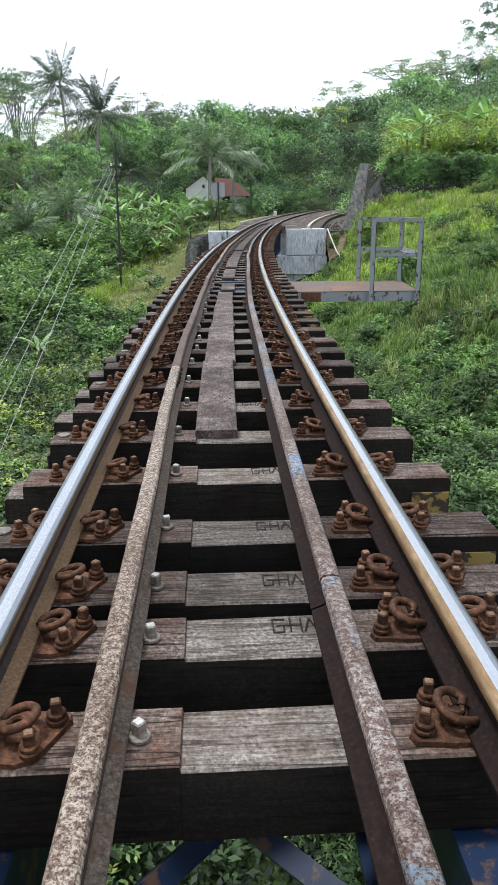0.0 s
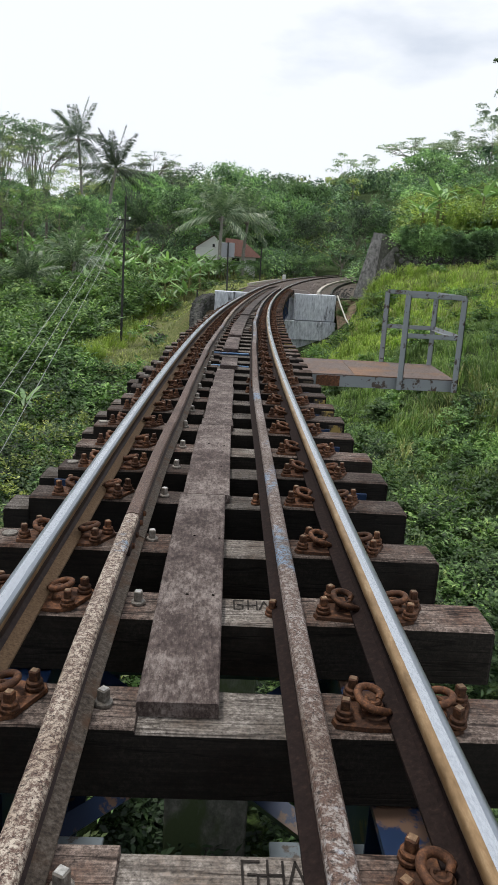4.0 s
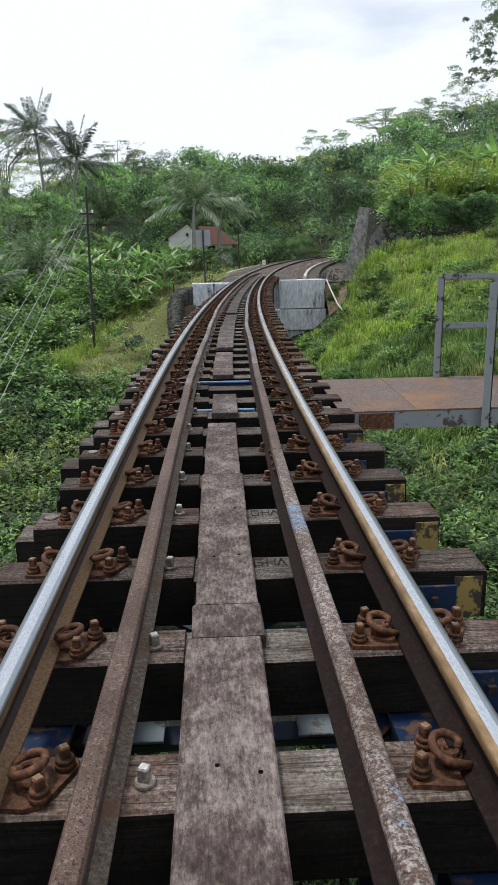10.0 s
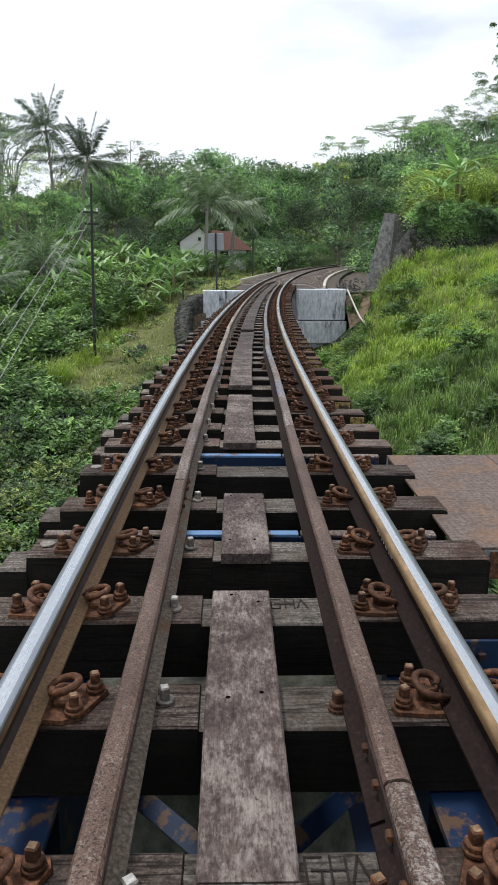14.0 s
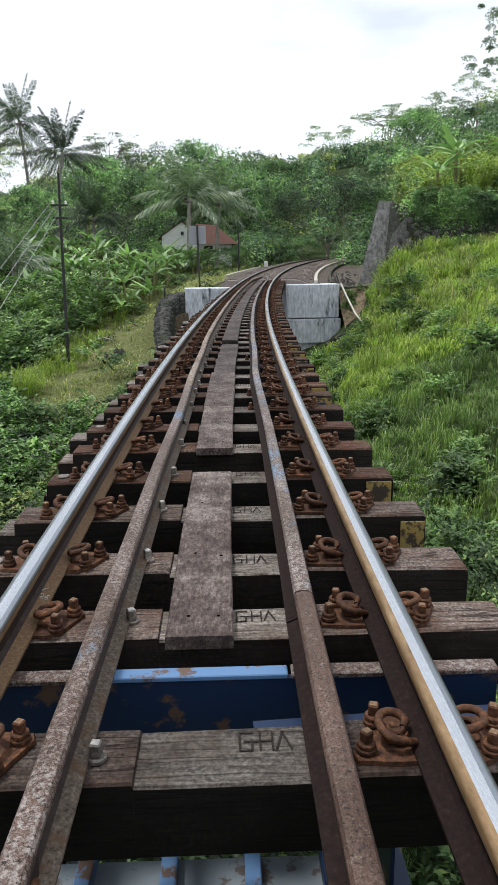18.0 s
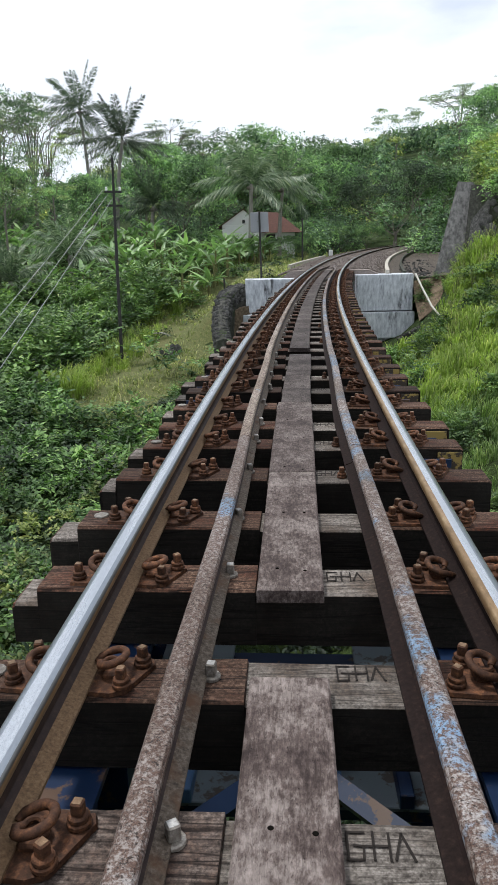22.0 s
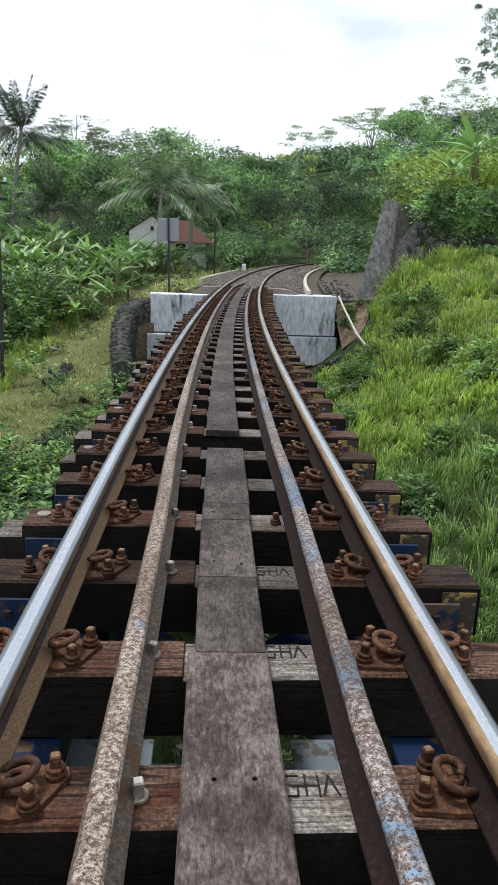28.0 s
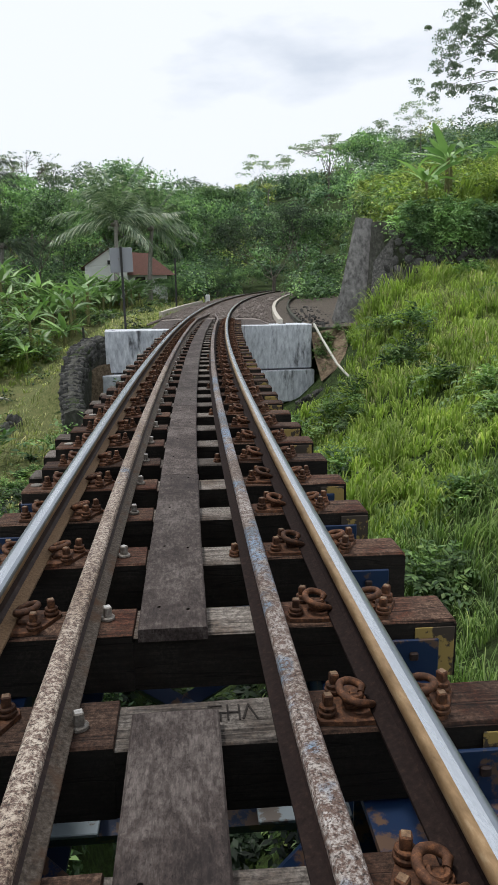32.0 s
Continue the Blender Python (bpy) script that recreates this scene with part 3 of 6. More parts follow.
def on_track(s, u=0.0, z=0.0):
    k = math.floor(s * 10)
    f = s * 10 - k
    a, b = _line[k], _line[k + 1]
    x, y, h = (p + (q - p) * f for p, q in zip(a, b))
    return Vector((x + u * math.cos(h), y - u * math.sin(h), rise(s) + z)), h


def track_pose(s, u=0.0, z=0.0):
    p, h = on_track(s, u, z)
    slope = (rise(s + 0.3) - rise(s - 0.3)) / 0.6
    return Matrix.Translation(p) @ Matrix.Rotation(-h, 4, "Z") @ Matrix.Rotation(math.atan(slope), 4, "X")


def swept(profile, s0, s1, u=0.0, step=0.5, z=0.0, shift=None):
    """A closed profile of (across, up) swept along the track; the face of edge i carries profile[i][2]."""
    n = max(2, int((s1 - s0) / step) + 1)
    sh = Shape()
    pts, k = [], len(profile)
    for i in range(n):
        s = s0 + (s1 - s0) * i / (n - 1)
        du = shift(s) if shift else 0
        for p in profile:
            pts.append(on_track(s, u + du + p[0], z + p[1])[0])
    sh.add(pts, [])
    sh.v = [tuple(p) for p in pts]
    for i in range(n - 1):
        for j in range(k):
            jj = (j + 1) % k
            sh.f.append((i * k + j, i * k + jj, (i + 1) * k + jj, (i + 1) * k + j))
            sh.m.append(profile[j][2])
    sh.f += [tuple(range(k)), tuple((n - 1) * k + j for j in range(k))[::-1]]
    sh.m += [0, 0]
    return sh


def rail_pieces(h, head, foot, web):
    """Closed profiles of a flat-bottomed rail: head (0 under, 1 crown, 2 flank, 3 middle of the crown), web and foot."""
    a, f, w, e = head / 2, foot / 2, web / 2, h * 0.73
    top = [(-a + 0.004, e, 0), (-a, e + 0.007, 2), (-a, h - 0.013, 2), (-a + 0.006, h - 0.004, 1), (-a + 0.019, h - 0.0007, 1), (-a * 0.28, h, 3), (a * 0.28, h, 1), (a - 0.019, h - 0.0007, 1), (a - 0.006, h - 0.004, 2), (a, h - 0.013, 2), (a, e + 0.007, 0), (a - 0.004, e, 0)]
    mid = [(-w - 0.012, 0.0225, 0), (-w, 0.036, 0), (-w, e - 0.01, 0), (-w - 0.012, e + 0.001, 0), (w + 0.012, e + 0.001, 0), (w, e - 0.01, 0), (w, 0.036, 0), (w + 0.012, 0.0225, 0)]
    low = [(-f, 0, 0), (-f, 0.009, 0), (-w - 0.012, 0.023, 0), (w + 0.012, 0.023, 0), (f, 0.009, 0), (f, 0, 0)]
    return top, mid, low

# ---------------------------------------------------------------- ground
_grid = rng.uniform(-1, 1, (64, 64))


def wob(x, y, size):
    """Smooth value noise on a lattice of the given size in metres."""
    x, y = np.asarray(x, float) / size + 31.7, np.asarray(y, float) / size + 17.3
    i, j = np.floor(x).astype(int), np.floor(y).astype(int)
    fx, fy = x - i, y - j
    fx, fy = fx * fx * (3 - 2 * fx), fy * fy * (3 - 2 * fy)
    g = lambda a, b: _grid[a % 64, b % 64]
    return (g(i, j) * (1 - fx) + g(i + 1, j) * fx) * (1 - fy) + (g(i, j + 1) * (1 - fx) + g(i + 1, j + 1) * fx) * fy


def ease(a, b, x):
    t = np.clip((np.asarray(x, float) - a) / (b - a), 0, 1)
    return t * t * (3 - 2 * t)


_ly = np.array([_line[k][1] for k in sorted(_line)])
_lx = np.array([_line[k][0] for k in sorted(_line)])


def track_x(y):
    return np.interp(y, _ly, _lx)


def track_z(y):
    y = np.asarray(y, float)
    return 0.0006 * np.clip(np.minimum(y, 32.0) - 20.0, 0, None) ** 2 + 0.0144 * np.clip(y - 32.0, 0, None)


def height(x, y):
    x, y = np.asarray(x, float), np.asarray(y, float)
    u = x - track_x(y)
    right = -1.5 + 0.4 * (np.clip(u, -2, 9) - 2.3) + 0.12 * np.clip(u - 9, 0, 60) + 0.13 * (np.minimum(y, 39) - 36) + 0.7 * ease(33.5, 38.4, y) * ease(4.6, 5.6, u) * ease(9.0, 6.0, u) - 1.15 * ease(4.8, 2.6, u) * ease(27, 34, y)
    left = -2.9 + 0.1 * (np.minimum(y, 60) - 37) + 0.03 * (x + 4) - 0.9 * ease(6, 20, -u) * ease(50, 25, y)
    low = left + (right - left) * ease(-2.5, 2.2, u)
    low = low - (0.8 * ease(3.2, 1.0, np.abs(u)) + 2.4 * ease(2.2, 1.0, np.abs(u))) * ease(38, 30, y)
    low = np.maximum(low, -7.5 + 0.05 * np.abs(u))
    top = track_z(y) - 0.28 - 0.2 * ease(2.0, 4.0, np.abs(u))
    plateau = top + (0.3 + 0.7 * ease(46, 60, y)) * ease(3, 14, -u)
    w = ease(38.6, 40.2, y) * ease(6.0, 3.2, np.abs(u + 0.2)) + ease(39, 58, y) * (1 - ease(6.0, 3.2, np.abs(u + 0.2))) * ease(5, -2, u)
    w = np.clip(w, 0, 1)
    h = low * (1 - w) + plateau * w
    # the cutting on the inner side of the curve, above its wall
    rightside = ease(39.6, 41.2, y) * ease(6.0, 7.4, u)
    cut = 3.0 + 0.16 * np.clip(y - 40, 0, 25) + 0.1 * np.clip(u - 6, 0, 30)
    h = h * (1 - rightside) + cut * rightside
    toe = ease(39.0, 40.2, y) * ease(2.6, 3.4, u) * ease(7.2, 6.4, u)
    h = h * (1 - toe) + (track_z(y) - 0.5) * toe
    # the hill behind
    hill = (13.3 * ease(78, 180, y + 0.3 * x) + 3.8 * ease(18, 44, x) * ease(84, 125, y)) * ease(-70, -5, x)
    h = h + hill * ease(60, 85, y + 0.1 * np.abs(x))
    return h + 0.22 * wob(x, y, 2.2) * ease(2.2, 4.5, np.abs(u)) + 0.35 * wob(x, y, 6.1) * ease(3, 8, np.abs(u))


def ground_sheet():
    xs = np.concatenate([np.linspace(-700, -70, 16), np.arange(-66, -26, 3.0), np.arange(-26, 30, 0.5), np.arange(30, 90, 3.0), np.linspace(92, 700, 16)])
    ys = np.concatenate([np.linspace(-500, -16, 12), np.arange(-14, 60, 0.5), np.arange(60, 210, 3.0), np.linspace(215, 1200, 14)])
    gx, gy = np.meshgrid(xs, ys)
    v = np.stack([gx, gy, height(gx, gy)], -1).reshape(-1, 3)
    n, m = len(xs), len(ys)
    i = (np.arange(m - 1)[:, None] * n + np.arange(n - 1)[None]).ravel()
    return np_mesh("ground", v, np.stack([i, i + 1, i + n + 1, i + n], 1), [M_GROUND], smooth=True)


thing("ground", "green overgrown valley banks below the railway bridge", "ground", kind="structure", data=ground_sheet())

# ---------------------------------------------------------------- rails
GAUGE = 0.5335
END = 38.9
for side, name in ((-1, "outer"), (1, "inner")):
    r = thing("running_rail", "worn steel running rail, polished on top and rusty at the sides", "rail", group="running rails")
    ru = side * (GAUGE + 0.034) - (0.004 if side > 0 else 0)
    top, mid, low = rail_pieces(0.138, 0.068, 0.112, 0.014)
    # the inner rail of the curve is rubbed brown along its gauge side, both are dull at the field side
    # index 3 paints the highlight on the crown, the others are wear tones
    wear = {3: 2, 4: 3, 6: 1, 7: 1, 8: 4} if side > 0 else {2: 4, 3: 1, 4: 3, 5: 3, 6: 3, 7: 1, 8: 4}
    top = [(a, b, wear.get(i, k)) for i, (a, b, k) in enumerate(top)]
    part("rail_head", swept(top, -7.5, 150, ru, 0.5, 0.011).mesh("rail_head", M_GRIME, M_TOP, M_FLANK, M_BAND, M_EDGE, smooth=True), r, None, "polished steel rail head")
    part("rail_web", swept(mid, -7.5, 150, ru, 0.5, 0.011).mesh("rail_web", M_GRIME if side > 0 else M_RAIL), r)
    part("rail_foot", swept(low, -7.5, 150, ru, 0.5, 0.011).mesh("rail_foot", M_GRIME if side > 0 else M_FOOT), r)
    if side < 0:
        # a number chalked on the foot of the rail
        for far, strokes in ((0.021, [(0, 0.8), (0.3, 1), (0.7, 0.9), (0.8, 0.6), (0, 0), (1, 0)]), (0.036, [(0.8, 1), (0.2, 0.6), (0.05, 0.25), (0.4, 0), (0.85, 0.2), (0.7, 0.5), (0.15, 0.35)])):
            line = []
            for a, b in strokes:
                q = far + 0.013 * a
                line.append(on_track(11.375 + 0.032 * b, ru + q, 0.0345 - (q - 0.019) * 0.38)[0])
            part("chalk_figure", Shape().tube(line, 0.0018, 5).mesh("chalk_figure", M_CHALK), r, None, "figure chalked in white")
        part("chalk_stroke", Shape().tube([on_track(11.425 + 0.03 * b, ru + 0.02 + 0.014 * b * b, 0.0345 - 0.0053 * b * b)[0] for b in (0, 0.3, 0.6, 1)], 0.0018, 5).mesh("chalk_stroke", M_CHALK), r, None, "stroke chalked in white")
    else:
        # raised rolling marks on the web, too worn to read
        for k, (at, high) in enumerate(((9.2, 0.016), (9.225, 0.022), (9.25, 0.022), (9.29, 0.02), (9.315, 0.022), (9.35, 0.02), (9.385, 0.02), (9.44, 0.016), (9.475, 0.018))):
            part("rolling_mark", Shape().box((-0.0012, -0.004 - 0.003 * (k % 3 == 1), -high / 2), (0.0006, 0.004, high / 2), 0.0005).mesh("rolling_mark", M_CHALK), r, track_pose(at, ru - 0.0078, 0.073), "pale raised mark")

GTOP, GMID, GLOW = rail_pieces(0.118, 0.058, 0.104, 0.014)
FISH = Shape().box((-0.009, -0.24, -0.024), (0.009, 0.24, 0.024), 0.004).mesh("fishplate", M_RAIL)
NUT = Shape().lathe([(0.012, 0), (0.013, 0.004), (0.011, 0.012), (0.006, 0.014)], sides=6).mesh("joint_bolt", M_RUST)


WANDER = {
    -1: ((0.6, 0.016), (2.1, 0.01), (2.9, -0.006), (4.0, -0.008), (5.2, -0.01), (6.2, 0.008), (8.0, 0.01), (9.3, 0.016), (10.3, 0.004), (11.5, 0.02), (12.9, 0.027), (13.6, 0.042), (14.5, 0.042), (15.6, 0.025), (16.5, 0.029), (17.5, 0.026), (18.3, 0.008), (20.0, 0.004), (24.0, 0.0)),
    1: ((0.6, -0.01), (3.0, -0.004), (5.0, 0.004), (7.3, -0.003), (8.0, 0.002), (9.3, 0.016), (11.0, 0.018), (12.0, 0.029), (13.6, 0.031), (14.5, 0.017), (15.6, 0.001), (16.3, 0.009), (17.5, 0.024), (18.3, 0.012), (20.0, 0.01), (24.0, 0.0)),
}


def closing(side):
    """Guard rails wander a little beside the running rails, then draw together past the bridge's end."""
    at, off = zip(*WANDER[side])
    return lambda s: float(np.interp(s, at, off)) - side * 0.2 * float(ease(37.0, 41.0, s))


def guard(side, s0, s1, m, label):
    u = -0.298 if side < 0 else 0.297
    g = thing("guard_rail", label, "rail", group="guard rails")
    for nm, pr, mm in (("rail_head", GTOP, m), ("rail_web", GMID, M_GRIME if side > 0 else M_RAIL), ("rail_foot", GLOW, M_GFOOT if side < 0 else M_GRIME)):
        part(nm, swept(pr, s0 + 0.005, s1 - 0.005, u, 0.5, 0.004, closing(side)).mesh(nm, mm, mm, mm, mm), g)
    if round(s1, 2) in (3.9, 7.95, 10.02):
        du = closing(side)(s1)
        for e in (-1, 1):
            fp = part("fishplate", FISH, g, track_pose(s1, u + du + e * 0.016, 0.054), "rusty bolted joint plate")
            for q in (-0.19, -0.07, 0.07, 0.19):
                part("joint_bolt", NUT, fp, Matrix.Translation((e * 0.008, q, 0)) @ Matrix.Rotation(e * math.pi / 2, 4, "Y"))


guard(-1, -7.5, 3.9, M_FLAKY, "old inner guard rail with white and blue paint flaking off rust")
guard(-1, 3.9, 10.02, M_GUARD, "dull brown rusty inner guard rail on sleepers")
guard(-1, 10.02, 14.9, M_SPECK, "rusty inner guard rail speckled with old paint")
guard(-1, 14.9, 26.0, M_FLAKY, "old inner guard rail with pale paint flaking off rust")
guard(-1, 26.0, 41.0, M_SPECK, "rusty inner guard rail speckled with old paint")
guard(1, -7.5, 1.02, M_BLUEH, "speckled rusty inner guard rail with blue flakes")
guard(1, 1.02, 7.95, M_BLUEH, "speckled rusty inner guard rail with blue flakes")
guard(1, 7.95, 11.2, M_GUARD, "dull rusty inner guard rail with a bolted joint")
guard(1, 11.2, 14.7, M_BLUEH, "speckled rusty inner guard rail with blue flakes")
guard(1, 14.7, 25.0, M_BLUEG, "inner guard rail with large patches of pale blue paint")
guard(1, 25.0, 41.0, M_SPECK, "speckled rusty inner guard rail with blue flakes")

# ---------------------------------------------------------------- sleepers and their fastenings
SLEEPERS = [-1.6, -1.05, -0.5, 0.05, 0.544, 0.935, 1.205, 1.61, 2.19, 2.752, 3.335, 3.905, 4.51, 5.029, 5.522, 6.112, 6.69, 7.255, 7.815, 8.4, 8.945, 9.466, 10.04, 10.625, 11.25, 11.72, 12.28, 12.84, 13.435, 13.985, 14.6, 15.175, 15.63, 16.195, 16.79, 17.36, 17.94, 18.52, 19.1]
while SLEEPERS[-1] < END - 0.6:
    SLEEPERS.append(SLEEPERS[-1] + 0.575 + 0.03 * math.sin(7.3 * len(SLEEPERS)))
WIDE, DEEP = 0.196, 0.2
SEAT0, SEAT1, SEAT_Z, STEP_Z = -0.128, 0.33, -0.013, -0.055


def timber_mesh(k, top=M_WOOD, flank=M_SIDE, long=0.965):
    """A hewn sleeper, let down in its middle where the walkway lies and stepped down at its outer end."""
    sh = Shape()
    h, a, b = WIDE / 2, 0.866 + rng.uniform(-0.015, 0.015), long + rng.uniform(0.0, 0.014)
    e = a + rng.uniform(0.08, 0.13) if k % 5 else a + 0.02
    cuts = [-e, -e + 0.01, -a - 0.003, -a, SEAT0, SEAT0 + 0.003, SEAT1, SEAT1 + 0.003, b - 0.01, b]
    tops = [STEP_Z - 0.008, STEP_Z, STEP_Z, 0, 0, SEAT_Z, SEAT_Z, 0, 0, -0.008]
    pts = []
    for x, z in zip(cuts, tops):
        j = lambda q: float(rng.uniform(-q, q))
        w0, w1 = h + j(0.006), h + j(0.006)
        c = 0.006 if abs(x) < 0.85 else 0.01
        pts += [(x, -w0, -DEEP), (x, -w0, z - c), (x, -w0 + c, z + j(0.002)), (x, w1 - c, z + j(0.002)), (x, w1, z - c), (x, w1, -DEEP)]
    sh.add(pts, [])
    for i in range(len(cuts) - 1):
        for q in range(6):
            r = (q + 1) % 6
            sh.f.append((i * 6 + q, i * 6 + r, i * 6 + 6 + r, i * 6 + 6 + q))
            # tops keep their weathered wood, sides get the colour darkened for shade
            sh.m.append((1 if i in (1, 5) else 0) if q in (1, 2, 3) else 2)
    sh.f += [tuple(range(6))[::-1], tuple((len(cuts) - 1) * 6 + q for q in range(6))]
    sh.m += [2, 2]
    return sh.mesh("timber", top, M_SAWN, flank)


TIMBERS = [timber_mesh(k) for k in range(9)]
SOAKED = [timber_mesh(k, M_WOODD, M_SIDED, 0.925) for k in range(9)]



def plate_mesh():
    """A cast plate with a three-cornered lug on each side of the rail's foot."""
    sh = Shape()
    lug = [(0.0, -0.08), (0.1, -0.092), (0.14, -0.075), (0.196, 0.045), (0.188, 0.072), (0.1, 0.082), (0.0, 0.08)]
    for e in (-1, 1):
        p = [(e * x, e * y) for x, y in lug]
        n = len(p)
        sh.add([(x, y, 0) for x, y in p] + [(x * 0.985, y * 0.975, 0.011) for x, y in p], [tuple(range(n, 2 * n))] + [(i, (i + 1) % n, n + (i + 1) % n, n + i) for i in range(n)])
    return sh.mesh("tie_plate", M_RUST)


PLATE = plate_mesh()


def clip_mesh():
    """A sprung clip of thick round bar, wound like an e: its toe presses on the rail's foot at x = 0, its inner leg sits in the lug."""
    sh = Shape()
    pts = [(-0.012, 0.03, 0.026), (0.0, 0.044, 0.034)]
    for i in range(17):
        a = radians(108 - 236 * i / 16)
        pts.append((0.031 + 0.039 * math.cos(a), 0.008 + 0.044 * math.sin(a), 0.046 - 0.004 * math.sin(a) + 0.014 * math.sin(math.pi * i / 16)))
    pts += [(0.004, -0.014, 0.05), (0.012, 0.0, 0.043)]
    sh.tube(pts, [0.009] + [0.0108] * (len(pts) - 2) + [0.009], 8)
    # the lug: two ribs curled round the inner leg
    for r, z in ((0.026, 0.03), (0.018, 0.042)):
        ring = [(0.03 + r * math.cos(radians(q)), 0.004 + r * math.sin(radians(q)), z) for q in range(-40, 221, 29)]
        sh.tube(ring, 0.006, 6)
    sh.box((0.006, -0.03, 0.006), (0.056, 0.022, 0.026), 0.006)
    return sh.mesh("spring_clip", M_RUST, smooth=True)


def bolt_mesh(m, wash=2, head=0.024, tall=0.028, cap=None):
    sh = Shape()
    z = 0.0
    for k in range(wash):
        r = 0.025 - 0.003 * k
        sh.lathe([(r - 0.003, z), (r, z + 0.003), (r, z + 0.01), (r - 0.003, z + 0.013)], sides=12)
        z += 0.013
    q = head / 2
    sh.box((-q, -q, z - 0.001), (q, q, z + tall), 0.003)
    sh.box((-q + 0.003, -q + 0.003, z + tall - 0.002), (q - 0.003, q - 0.003, z + tall + 0.001), 0.0005, 1)
    return sh.mesh("square_bolt", m, cap or M_HEAD)


CLIP, BOLT, GBOLT = clip_mesh(), bolt_mesh(M_RUST), bolt_mesh(M_BOLT, 1, 0.026, 0.034, M_PALEHEAD)
PATCH = [Shape().box((a, -0.004, -DEEP + 0.002), (b, 0.0, top), 0.002).mesh("yellow_patch", M_YELLOW) for a, b, top in ((0.855, 0.963, -0.03), (0.79, 0.923, -0.022), (0.8, 0.963, -0.07))]
YELLOW = (1.61, 2.19, 6.69, 7.255, 7.815, 8.945, 12.28, 12.84, 15.175, 15.63, 16.79, 17.36, 17.94, 18.52)
disc = Shape().lathe([(0.02, 0), (0.032, 0.003), (0.03, 0.008), (0.012, 0.01)], sides=12)
DISC = disc.mesh("pale_washer", M_BOLT)


def cut_strokes(rows, wide=0.0055):
    """Straight knife cuts from (x, y) to (x, y), as shallow dark bars."""
    sh = Shape()
    for x0, y0, x1, y1 in rows:
        d = Vector((x1 - x0, y1 - y0, 0))
        n = Vector((-d.y, d.x, 0)).normalized() * wide / 2
        d = d.normalized() * wide * 0.3
        p, q = Vector((x0, y0, 0)) - d, Vector((x1, y1, 0)) + d
        lo, hi = [p + n, p - n * 0.8, q - n, q + n * 0.7], Vector((0, 0, 0.0012))
        sh.add(lo + [c + hi for c in lo], [(4, 5, 6, 7), (0, 1, 5, 4), (1, 2, 6, 5), (2, 3, 7, 6), (3, 0, 4, 7)])
    return sh.mesh("cut_letters", M_CUT)


# the letters G, H and A, without the last one's crossbar
G_CUT = [(0.0, 0.066, 0.034, 0.066), (0.0, 0.066, 0.002, 0.0), (0.002, 0.0, 0.03, 0.002), (0.03, 0.002, 0.031, 0.034), (0.012, 0.034, 0.05, 0.033)]
H_CUT = [(0.05, 0.068, 0.05, 0.002), (0.05, 0.034, 0.08, 0.034), (0.08, 0.066, 0.08, 0.0)]
A_CUT = [(0.089, 0.004, 0.105, 0.066), (0.105, 0.066, 0.125, 0.002)]
GHA = cut_strokes(G_CUT + H_CUT + A_CUT)
MARKED = {0.935, 1.205, 1.61, 2.19, 3.335, 6.69, 7.255, 7.815, 8.945, 10.625, 11.25, 11.72, 12.28, 12.84, 13.435, 14.6, 15.175, 15.63, 16.195, 16.79, 18.52}


def fastening(parent, u, s_var):
    """A tie plate with a sprung clip and two bolts on each side of the rail's foot."""
    p = part("tie_plate", PLATE, parent, Matrix.Translation((u, 0, 0.002)), "rusty iron tie plate")
    for e in (-1, 1):
        turn = Matrix.Rotation(0 if e > 0 else math.pi, 4, "Z")
        wob_a = Matrix.Rotation(rng.uniform(-0.12, 0.12), 4, "Z")
        part("spring_clip", CLIP, p, Matrix.Translation((e * 0.056, 0, 0.0)) @ turn @ wob_a)
        part("square_bolt", BOLT, p, Matrix.Translation((e * 0.162, 0.04 * e, 0.013)) @ Matrix.Rotation(rng.uniform(0, 1.5), 4, "Z"))
        part("square_bolt", BOLT, p, Matrix.Translation((e * 0.126, -0.06 * e, 0.013)) @ Matrix.Rotation(rng.uniform(0, 1.5), 4, "Z"))
    return p


for i, s in enumerate(SLEEPERS):
    lay = track_pose(s) @ Matrix.Rotation(rng.uniform(-0.012, 0.012), 4, "Z") @ Matrix.Translation((rng.uniform(-0.012, 0.012), 0, 0))
    yellow = s in YELLOW or s > 19 and i % 3 > 0
    sl = thing("wooden_sleeper", "weathered dark timber bridge sleeper" + (" with a yellow painted end" if yellow else ""), "sleeper", lay, "bridge sleepers")
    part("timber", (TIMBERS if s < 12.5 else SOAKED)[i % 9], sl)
    fastening(sl, -GAUGE - 0.034, s)
    fastening(sl, GAUGE + 0.034, s)
    part("guard_bolt", GBOLT, sl, Matrix.Translation((-0.218, rng.uniform(-0.02, 0.02), 0)) @ Matrix.Rotation(rng.uniform(0, 1.5), 4, "Z"), "bright square bolt beside the guard rail")
    if s in (3.335, 4.51, 7.815, 8.4, 14.6, 15.175, 17.36) or s > 19 and i % 3 == 0:
        part("guard_bolt", BOLT, sl, Matrix.Translation((0.236, -0.02, SEAT_Z)) @ Matrix.Rotation(rng.uniform(0, 1.5), 4, "Z"), "rusty square bolt beside the guard rail")
    if i % 2:
        part("pale_washer", DISC, sl, Matrix.Translation((-0.805, 0.02, 0)))
    if yellow:
        part("yellow_patch", PATCH[1 if s > 12.5 else 0 if s > 3 else 2], sl, Matrix.Translation((0, -WIDE / 2 - 0.003, 0)), "worn yellow paint mark")
    if s in MARKED:
        part("cut_letters", GHA, sl, Matrix.Translation((0.112 + rng.uniform(-0.006, 0.006), rng.uniform(-0.006, 0.016), SEAT_Z + 0.0025)), "letters cut into the wood")

